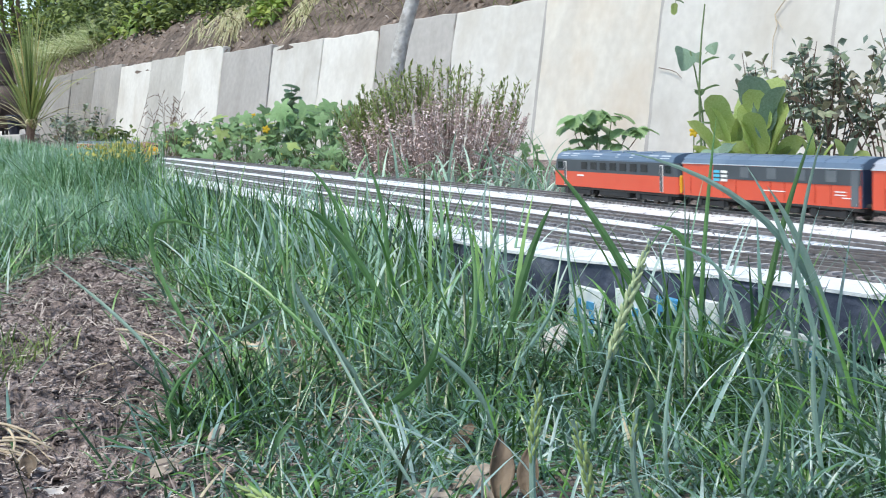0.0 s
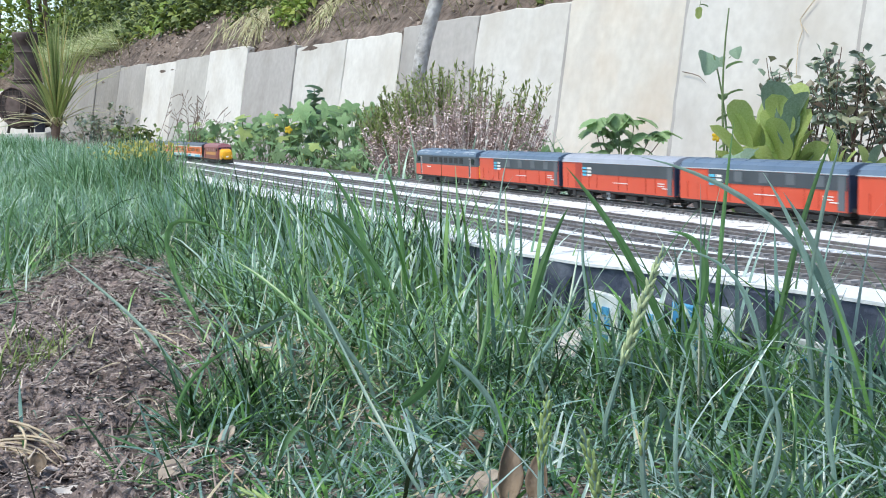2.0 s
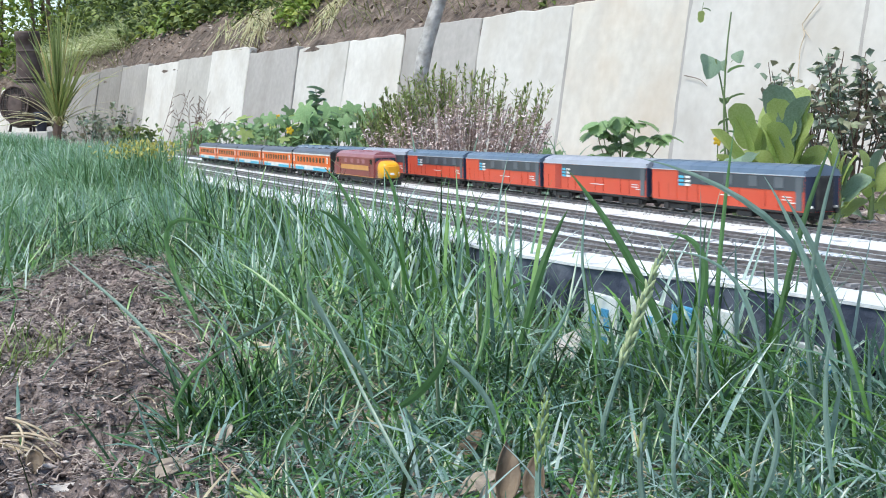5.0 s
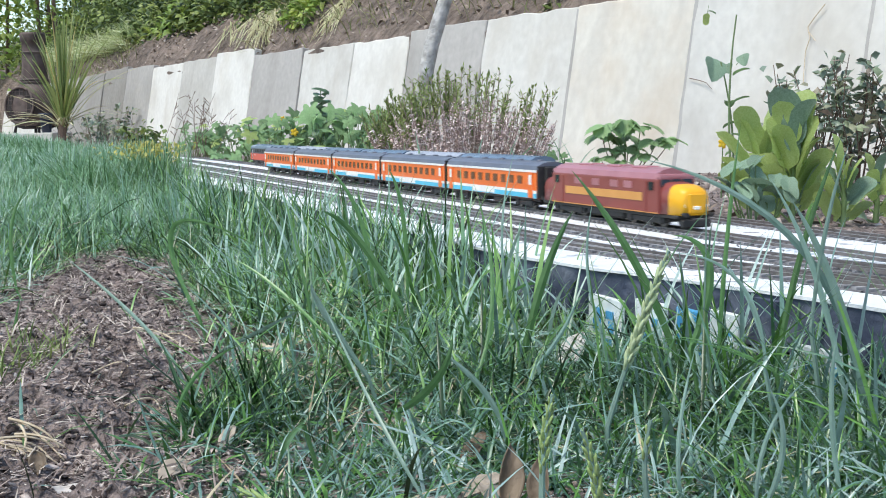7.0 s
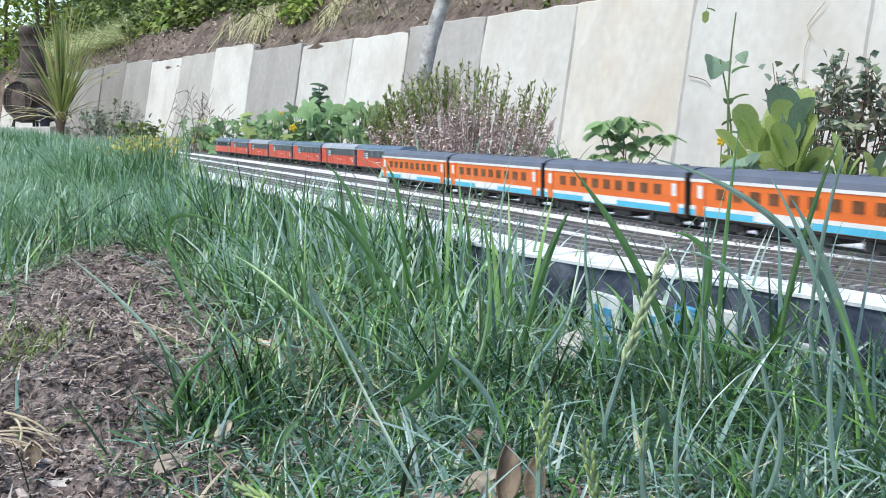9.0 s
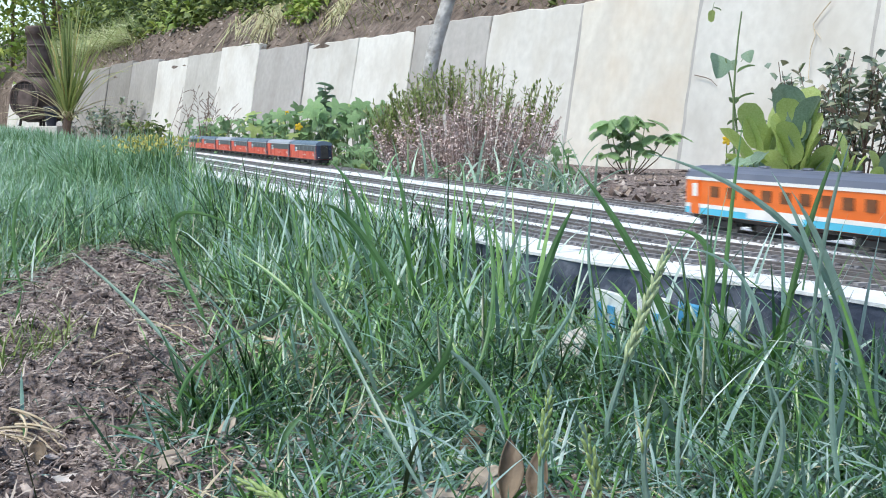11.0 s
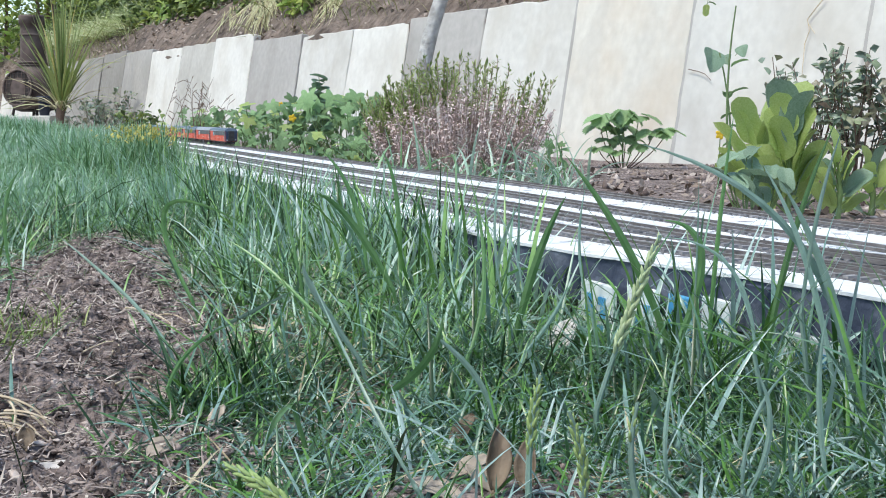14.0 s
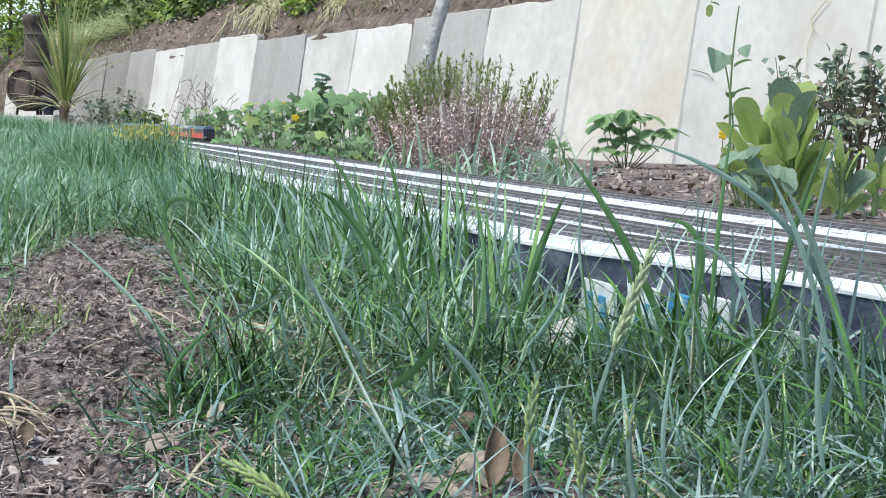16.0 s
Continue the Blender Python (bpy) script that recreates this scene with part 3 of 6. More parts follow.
def deck():
    d = thing("railway_deck", "low white-painted timber deck carrying four model railway tracks", "railway deck", kind="structure", m=TRACK)

    def front(s):
        return 0.33 + 1.3 * bend(s) - 0.018 * max(0, s - 3.2) ** 2

    def back(s):
        return 0.652 - 0.018 * max(0, s - 3.2) ** 2
    top = bmesh.new()
    prev = None
    for i in range(int((S1 - S0) / 0.02) + 1):
        s = S0 + i * 0.02
        f, b = front(s) + 0.003 * noise.noise(Vector((s * 16, 0, 0))), back(s) + 0.004 * noise.noise(Vector((s * 9, 5, 0)))
        ring = [top.verts.new((f, s, DECK_Z - 0.0018 - 0.0012 * noise.noise(Vector((s * 40, 3, 0))))), top.verts.new((f, s, DECK_Z)), top.verts.new((b, s, DECK_Z)), top.verts.new((b, s, DECK_Z - 0.004))]
        if prev:
            for a in range(3):
                top.faces.new((prev[a], prev[a + 1], ring[a + 1], ring[a]))
        prev = ring
    bmesh.ops.recalc_face_normals(top, faces=list(top.faces))
    part("deck_top", top, M["white_paint"], d, "white-painted felt top, chipped")
    part("fascia", strip(lambda s: front(s) + 0.0105, 0.018, S0, S1, DECK_Z - 0.031, DECK_Z - 0.0012, 0.05, 0.0015), M["fascia"], d, "dark navy edge board")
    part("back_board", strip(lambda s: back(s) - 0.012, 0.018, S0, S1, DECK_Z - 0.05, DECK_Z - 0.0045, 0.05), M["fascia"], d)
    part("brace", box(front(0.53) - 0.001, front(0.53) + 0.002, 0.52, 0.542, -0.03, DECK_Z - 0.004, 0.0006), M["fascia"], d, "dark navy upright")
    for s in (0.12, 0.49, 0.80, 1.2, 1.62, 2.1, 2.6, 3.1, 3.6, 4.2, 4.8):
        part("leg", box(front(s) + 0.012, front(s) + 0.06, s - 0.018, s + 0.018, -0.03, DECK_Z - 0.0315, 0.002), M["fascia"], d)
        part("leg", box(back(s) - 0.06, back(s) - 0.022, s - 0.018, s + 0.018, -0.03, DECK_Z - 0.018, 0.002), M["fascia"], d)
    return front


front_edge = deck()


def bed_supports():
    """Printed plastic packs that stand under the deck's front edge."""
    r = random.Random(11)
    for s, w, body in ((0.30, 0.1, "print_white"), (0.40, 0.08, "print_white"), (0.492, 0.05, "print_white"), (0.558, 0.027, "print_white"), (0.585, 0.024, "print_blue"), (0.615, 0.033, "print_white"), (0.656, 0.046, "print_white"), (1.36, 0.1, "print_white"), (1.62, 0.05, "print_white")):
        blue = body == "print_blue"
        t = thing("plastic_pack", "blue printed plastic pack under the deck edge" if blue else "white plastic pack with blue print under the deck edge", "plastic pack", "packs under the deck", m=TRACK @ pose(front_edge(s) - 0.0025, s, 0))
        part("pack_body", box(0, 0.0035, -w / 2, w / 2, -0.02, DECK_Z - (0.0140 if s > 0.52 else 0.024) - r.uniform(0, 0.003), 0.0006, 1), M[body], t)
        for k in range(2):
            a = -w * 0.32 + k * w * 0.36
            for q in range(4):
                z = 0.002 + q * (0.0085 if s > 0.52 else 0.006)
                part("print_bar", box(-0.0010, 0.0005, a, a + w * r.uniform(0.1, 0.2), z, z + r.uniform(0.004, 0.0075)), M["end_navy"] if blue else M["print_blue"], t, "printed bar")


bed_supports()


def tracks():
    sl = mesh_of("sleeper", *(lambda b: ([v.co.copy() for v in b.verts], [[v.index for v in f.verts] for f in b.faces]))(box(-0.0165, 0.0165, -0.0019, 0.0019, 0, 0.0016)), M["sleeper"])
    sl_white = sl.copy()
    sl_white.materials[0] = M["white_paint"]
    pitch = 0.0085
    for i in range(4):
        t = thing("railway_track", "model railway track of dull steel rails on dark sleepers", "railway track", "tracks on the deck", m=TRACK)
        z = DECK_Z
        part("ballast_strip", strip(lambda s: track_x(i, s), (0.028, 0.034, 0.039, 0.039)[i], 0.72 if i == 1 else S0, S1, z - 0.001, z + 0.0004, 0.05, 0.002), M["ballast"], t, "grey ballast strip")
        for side in (-1, 1):
            part("rail", strip(lambda s: track_x(i, s) + side * 0.0086, 0.0012, S0, S1, z + 0.0015, RAIL_Z - 0.0003, 0.05), M["rail"], t)
            part("rail_head", strip(lambda s: track_x(i, s) + side * 0.0086, 0.0009, S0, S1, RAIL_Z - 0.0003, RAIL_Z, 0.05), M["rail_head"], t, "worn bright rail head")
        rest_v, rest_f, n = [], [], 0
        for k in range(int((S1 - S0) / pitch)):
            s = S0 + k * pitch
            if s > 4.6 or s < -0.4:
                continue
            if 0.3 < s < 1.5:
                under("sleeper", sl_white if i == 1 and s < 0.70 else sl, t, m=pose(track_x(i, s), s, z + (-0.0002 if i == 1 and s < 0.70 else 0.0003)))
            else:
                o = len(rest_v)
                x = track_x(i, s)
                rest_v += [(x + v.co.x, s + v.co.y, z + 0.0003 + v.co.z) for v in sl.vertices]
                rest_f += [[o + j for j in p.vertices] for p in sl.polygons]
        tagged(under("sleeper_rest", mesh_of("sleeper_rest", rest_v, rest_f, M["sleeper"]), t), kind="stuff")


def crossover():
    """Pointwork that joins the two front tracks where the deck comes nearest."""
    t = thing("track_crossover", "model railway points joining the two front tracks", "railway points", m=TRACK)

    def lead(s, a, b):
        k = max(0.0, min(1.0, (0.66 - s) / 0.46))
        k = k * k * (3 - 2 * k)
        return track_x(a, s) * (1 - k) + track_x(b, s) * k
    part("ballast_strip", strip(lambda s: (track_x(2, s) + track_x(3, s)) / 2, 0.054, 0.18, 0.55, DECK_Z - 0.001, DECK_Z + 0.0008, 0.04, 0.003), M["ballast"], t, "grey ballast between the tracks")
    for a, b in ((2, 3), (3, 2)):
        for side in (-1, 1):
            part("point_rail", strip(lambda s: lead(s, a, b) + side * 0.0086, 0.0012, 0.18, 0.66, DECK_Z + 0.0014, RAIL_Z - 0.0002, 0.02), M["rail"], t)
    for k in range(34):
        s = 0.19 + k * 0.0105
        part("timber", box(track_x(3, s) - 0.014, track_x(2, s) + 0.014, s - 0.0016, s + 0.0016, DECK_Z + 0.0004, DECK_Z + 0.0014), M["sleeper"], t)


def grit():
    """Loose dark chips of ballast and flaked paint along the strips between the tracks."""
    P = []
    while len(P) < 2600:
        s = 0.25 + 3.4 * rng.random() ** 1.5
        i = rng.integers(0, 4)
        side = rng.choice((-1, 1))
        P.append((track_x(i, s) + side * (0.0175 + abs(rng.normal(0, 0.006))), s, DECK_Z + 0.0003))
    P = np.array(P)
    P = P[P[:, 0] < 0.645]
    V, F = leaf_scatter(P, 0.0022, 0.0022, 0.2, 0.0)
    tagged(new("track_grit", quads_mesh("track_grit", V, F, M["ballast"], False)), "dark grit scattered beside the tracks", "grit", kind="stuff").matrix_basis = TRACK


# ---- the trains: x across, y towards the front, z up from the rail head ----
def arc_profile(hw, z0, z1, z2, n=7):
    """Side, shoulder and roof outline of a coach: half width, floor, cantrail, top."""
    pts = [(-hw, z0), (-hw, z1)]
    for k in range(1, n):
        a = math.pi * (1 - k / n)
        pts.append((hw * math.cos(a), z1 + (z2 - z1) * math.sin(a) ** 0.8))
    return pts + [(hw, z1), (hw, z0)]


def bogie(parent, y, wheelbase=0.034, axles=2):
    b = part("bogie", box(-0.0125, 0.0125, y - wheelbase / 2 - 0.006, y + wheelbase / 2 + 0.006, 0.0045, 0.0095, 0.001), M["black"], parent)
    for side in (-1, 1):
        bm = box(side * 0.0125 - 0.001, side * 0.0125 + 0.001, y - wheelbase / 2 - 0.007, y + wheelbase / 2 + 0.007, 0.0035, 0.0085, 0.0006)
        for a in (-1, 1):
            box(side * 0.0132 - 0.0014, side * 0.0132 + 0.0014, y + a * wheelbase / 2 - 0.0035, y + a * wheelbase / 2 + 0.0035, 0.003, 0.0095, 0.0005, 1, bm)
        part("side_frame", bm, M["black"], b)
    for a in range(axles):
        yy = y - wheelbase / 2 + wheelbase * a / (axles - 1)
        for side in (-1, 1):
            part("wheel", disc(0.0062, 0.0024, 18, "x", (side * 0.0086, yy, 0.0062)), M["wheel"], b)
    return b


def underframe(t, L):
    part("underframe", box(-0.013, 0.013, -L / 2 + 0.004, L / 2 - 0.004, 0.0085, 0.0122, 0.0008), M["black"], t)
    for y, w in ((0.02, 0.03), (-0.03, 0.022)):
        part("equipment_box", box(-0.0135, 0.0135, y - w / 2, y + w / 2, 0.0035, 0.009, 0.001), M["black"], t)
    for a in (-1, 1):
        part("coupling", box(-0.003, 0.003, a * L / 2 - (0.006 if a > 0 else 0.002), a * L / 2 + (0.002 if a > 0 else 0.006), 0.006, 0.009), M["black"], t)
        for side in (-1, 1):
            part("buffer", tube([(side * 0.0115, a * (L / 2 - 0.003), 0.0135), (side * 0.0115, a * (L / 2 + 0.0035), 0.0135)], 0.0014, 0.0018, 8), M["black"], t)


def side_panel(t, name, y0, y1, z0, z1, material, label="", proud=0.0004, hw=0.0172, side=None):
    for sd in ((-1, 1) if side is None else (side,)):
        x = sd * hw
        part(name, box(min(x, x + sd * proud), max(x, x + sd * proud), y0, y1, z0, z1), material, t, label)


def mail_van(windows=0, tail=False):
    L = 0.238
    roof = M["roof_grey"] if windows else M["roof_pale"]
    t = thing("mail_van", "red and dark grey model mail van with blue-grey roof" if windows else "red and dark grey model mail van with pale grey roof", "model coach", "red mail train")
    prof = arc_profile(0.0172, 0.0118, 0.0405, 0.0495)
    part("body", extrude_profile([(-0.0172, 0.0118), (-0.0174, 0.025), (-0.0172, 0.041), (0.0172, 0.041), (0.0174, 0.025), (0.0172, 0.0118)], -L / 2 + 0.002, L / 2 - 0.002), M["red"], t)
    part("roof", extrude_profile([(x * 1.015, z) for x, z in prof[1:-1]], -L / 2 + 0.001, L / 2 - 0.001), roof, t, "blue-grey arched roof" if windows else "pale grey arched roof", smooth=False)
    for k in range(9):
        y = -L / 2 + 0.02 + k * (L - 0.04) / 8
        part("roof_rib", extrude_profile([(x * 1.02, z + 0.0002) for x, z in prof[1:-1]], y - 0.0004, y + 0.0004), roof, t)
    side_panel(t, "grey_band", -L / 2 + 0.002, L / 2 - 0.05, 0.0285, 0.0402, M["grey_band"], "dark grey upper band", 0.0006, 0.0173)
    side_panel(t, "gutter", -L / 2 + 0.001, L / 2 - 0.001, 0.0404, 0.0412, M["gutter"], "pale gutter line", 0.0008, 0.0174)
    for a in (-1, 1):
        part("end", box(-0.0168, 0.0168, a * (L / 2 - 0.002) - 0.0008, a * (L / 2 - 0.002) + 0.0012, 0.012, 0.045, 0.0008), M["end_navy"], t, "dark navy end wall")
        g = part("gangway", box(-0.008, 0.008, min(a * (L / 2 - 0.001), a * (L / 2 + 0.003)), max(a * (L / 2 - 0.001), a * (L / 2 + 0.003)), 0.013, 0.041, 0.001), M["black"], t)
    for side in (-1, 1):
        # emblem bars, small lettering bars and doors
        y = 0.058 if side < 0 else -0.075
        for k in range(3):
            z = 0.0335 - k * 0.0036
            side_panel(t, "emblem_bar", y - 0.010, y - 0.001, z, z + 0.0022, M["cream"], "", 0.0009, 0.0173, side)
            side_panel(t, "emblem_bar", y + 0.001, y + 0.010, z, z + 0.0022, M["cyan"], "", 0.0009, 0.0173, side)
        side_panel(t, "lettering_bar", -0.03, 0.0, 0.0205, 0.0213, M["cream"], "", 0.0005, 0.0173, side)
        side_panel(t, "data_bar", -L / 2 + 0.012, -L / 2 + 0.022, 0.0185, 0.0193, M["cream"], "", 0.0005, 0.0173, side)
        for yy in (-0.075, -0.02, 0.045, 0.095):
            for e in (-0.009, 0.009):
                side_panel(t, "door_seam", yy + e - 0.0002, yy + e + 0.0002, 0.0135, 0.028, M["red_dark"], "", 0.0005, 0.0173, side)
        for k in range(windows):
            yy = -0.085 + 0.036 * k
            side_panel(t, "shutter", yy - 0.006, yy + 0.006, 0.0305, 0.0392, M["shutter"], "paler grey shutter", 0.0009, 0.0173, side)
    side_panel(t, "solebar", -L / 2 + 0.003, L / 2 - 0.003, 0.0102, 0.012, M["black"], "", 0.0006, 0.0166)
    side_panel(t, "door", L / 2 - 0.047, L / 2 - 0.033, 0.0130, 0.0395, M["red_dark"] if not windows else M["red"], "", 0.0004, 0.0173)
    side_panel(t, "end_door", -L / 2 + 0.004, -L / 2 + 0.012, 0.0130, 0.0395, M["shutter"], "grey corner door", 0.0008, 0.0173)
    for k in (0, 1):
        side_panel(t, "data_bar", -L / 2 + 0.018, -L / 2 + 0.030, 0.0205 + k * 0.0024, 0.0214 + k * 0.0024, M["cream"], "", 0.0005, 0.0173)
    if not windows:
        part("air_tank", disc(0.0042, 0.027, 14, "x", (0, 0.018, 0.0062)), M["gutter"], t, "pale round air tank")
    if tail:
        for side in (-1, 1):
            part("tail_lamp", disc(0.0012, 0.002, 10, "x", (side * 0.012, -L / 2, 0.016)), M["lamp"], t)
    underframe(t, L)
    for y in (-0.078, 0.078):
        bogie(t, y)
    return t


def orange_coach():
    L = 0.262
    t = thing("passenger_coach", "orange model passenger coach with white and cyan stripes", "model coach", "orange passenger train")
    prof = arc_profile(0.0176, 0.0118, 0.041, 0.0495)
    part("body", extrude_profile([(-0.0172, 0.0118), (-0.0178, 0.026), (-0.0174, 0.0415), (0.0174, 0.0415), (0.0178, 0.026), (0.0172, 0.0118)], -L / 2 + 0.002, L / 2 - 0.002), M["orange"], t)
    part("roof", extrude_profile([(x * 1.01, z) for x, z in prof[1:-1]], -L / 2 + 0.001, L / 2 - 0.001), M["roof_dark"], t, "dark blue-grey arched roof")
    for k in range(5):
        y = -0.1 + 0.05 * k
        part("roof_vent", box(-0.003, 0.003, y - 0.004, y + 0.004, 0.0485, 0.051, 0.001), M["roof_dark"], t)
    side_panel(t, "cantrail_stripe", -L / 2 + 0.002, L / 2 - 0.002, 0.0386, 0.041, M["cream"], "white stripe under the roof", 0.0005, 0.0176)
    side_panel(t, "waist_stripe", -L / 2 + 0.002, L / 2 - 0.002, 0.0172, 0.0202, M["cream"], "white stripe", 0.0005, 0.0178)
    side_panel(t, "lower_stripe", -L / 2 + 0.002, L / 2 - 0.002, 0.0122, 0.0172, M["cyan"], "cyan lower stripe", 0.0005, 0.0177)
    for side in (-1, 1):
        side_panel(t, "worn_patch", -0.045, 0.02, 0.0132, 0.0176, M["cream"], "", 0.0008, 0.0177, side)
        for k in range(9):
            y = -0.088 + 0.022 * k
            side_panel(t, "window", y - 0.0055, y + 0.0055, 0.0262, 0.0345, M["window_tint"], "tinted window", 0.0007, 0.0176, side)
        for y in (-0.115, 0.115):
            side_panel(t, "door", y - 0.006, y + 0.006, 0.0125, 0.0385, M["orange"], "", 0.0009, 0.0176, side)
            side_panel(t, "door_window", y - 0.0035, y + 0.0035, 0.026, 0.036, M["cream"], "", 0.0012, 0.0176, side)
    for a in (-1, 1):
        part("end", box(-0.017, 0.017, a * (L / 2 - 0.002) - 0.0008, a * (L / 2 - 0.002) + 0.0012, 0.012, 0.0455, 0.0008), M["black"], t, "black end wall")
        part("gangway", box(-0.009, 0.009, min(a * (L / 2 - 0.001), a * (L / 2 + 0.0035)), max(a * (L / 2 - 0.001), a * (L / 2 + 0.0035)), 0.013, 0.0445, 0.001), M["black"], t)
    underframe(t, L)
    for y in (-0.09, 0.09):
        bogie(t, y)
    return t


def red_loco():
    L = 0.25
    t = thing("red_locomotive", "red and dark grey model diesel locomotive with yellow cab end", "model locomotive")
    hw = 0.0172

    def body(z0, z1, tuck, name, material, label=""):
        # plan outline with slightly rounded and raked ends
        bm = bmesh.new()
        rings = []
        for z, e in ((z0, 0.0), (z1, tuck)):
            ring = []
            for sy in (-1, 1):
                for sx in ((-1, 1) if sy < 0 else (1, -1)):
                    for k in range(3):
                        a = (k if (sx * sy < 0) == (sy > 0) else 2 - k) / 2
                        ring.append((sx * (hw - 0.004 * (1 - math.cos(a * math.pi / 2))), sy * (L / 2 - e - 0.004 * (1 - math.sin(a * math.pi / 2))), z))
            rings.append(ring)
        pts = rings[0]
        c = Vector((0, 0, 0))
        order = sorted(range(len(pts)), key=lambda i: math.atan2(pts[i][1], pts[i][0]))
        vs = [[bm.verts.new(r[i]) for i in order] for r in rings]
        n = len(order)
        for i in range(n):
            bm.faces.new((vs[0][i], vs[0][(i + 1) % n], vs[1][(i + 1) % n], vs[1][i]))
        bm.faces.new(vs[1])
        bm.faces.new(vs[0][::-1])
        bmesh.ops.recalc_face_normals(bm, faces=list(bm.faces))
        return part(name, bm, material, t, label)
    body(0.0115, 0.0275, 0.0005, "lower_body", M["red"], "red lower body")
    body(0.0275, 0.040, 0.004, "upper_body", M["grey_band"], "dark grey upper body")
    prof = arc_profile(0.0168, 0.039, 0.0415, 0.049)
    part("roof", extrude_profile(prof, -L / 2 + 0.008, L / 2 - 0.008), M["roof_grey"], t, "blue-grey roof")
    for y in (-0.055, 0.0, 0.05, 0.08):
        part("roof_hatch", box(-0.009, 0.009, y - 0.012, y + 0.012, 0.047, 0.0497, 0.001), M["roof_grey"], t)
    for k, y in enumerate((-0.1, -0.078, -0.04, -0.012, 0.03, 0.078, 0.1)):
        for side in (-1, 1):
            part("roof_panel", box(-0.0022, 0.0022, y - (0.003 if k in (2, 3) else 0.008), y + (0.003 if k in (2, 3) else 0.008), -0.0004, 0.0004), M["gutter"], t, "pale roof panel", m=pose(side * 0.0142, 0, 0.0452, 0, side * 42, 0))
    for a in (-1, 1):
        part("cab_front", box(-0.0145, 0.0145, min(a * (L / 2 - 0.002), a * (L / 2 + 0.0006)), max(a * (L / 2 - 0.002), a * (L / 2 + 0.0006)), 0.012, 0.029, 0.001), M["yellow"], t, "yellow cab front")
        for x in (-0.0078, 0.0078):
            part("cab_window", box(x - 0.006, x + 0.006, a * (L / 2 - 0.004) - 0.0015, a * (L / 2 - 0.004) + 0.0026, 0.031, 0.0385, 0.0005), M["glass_dark"], t)
        for side in (-1, 1):
            side_panel(t, "cab_side_window", a * (L / 2 - 0.017) - 0.005, a * (L / 2 - 0.017) + 0.005, 0.0305, 0.0375, M["glass_dark"], "", 0.0006, hw, side)
            side_panel(t, "cab_door", a * (L / 2 - 0.028) - 0.0028, a * (L / 2 - 0.028) + 0.0028, 0.0125, 0.038, M["cream"], "", 0.0004, hw, side)
            side_panel(t, "cab_door_panel", a * (L / 2 - 0.028) - 0.002, a * (L / 2 - 0.028) + 0.002, 0.013, 0.0372, M["grey_band"], "", 0.0007, hw, side)
    for k in range(7):
        y = -0.066 + 0.02 * k
        side_panel(t, "side_grille", y - 0.006, y + 0.006, 0.0305, 0.038, M["black"], "", 0.0005, hw)
    side_panel(t, "number_bar", 0.055, 0.07, 0.023, 0.0245, M["cream"], "", 0.0005, hw)
    part("fuel_tank", box(-0.014, 0.014, -0.03, 0.03, 0.003, 0.0115, 0.002), M["black"], t)
    part("frame", box(-0.0155, 0.0155, -L / 2 + 0.002, L / 2 - 0.002, 0.0088, 0.0118, 0.0008), M["black"], t)
    for y in (-0.075, 0.075):
        bogie(t, y, 0.05, 3)
    for a in (-1, 1):
        for side in (-1, 1):
            part("buffer", tube([(side * 0.0115, a * (L / 2 - 0.002), 0.0135), (side * 0.0115, a * (L / 2 + 0.005), 0.0135)], 0.0014, 0.002, 8), M["black"], t)
    return t


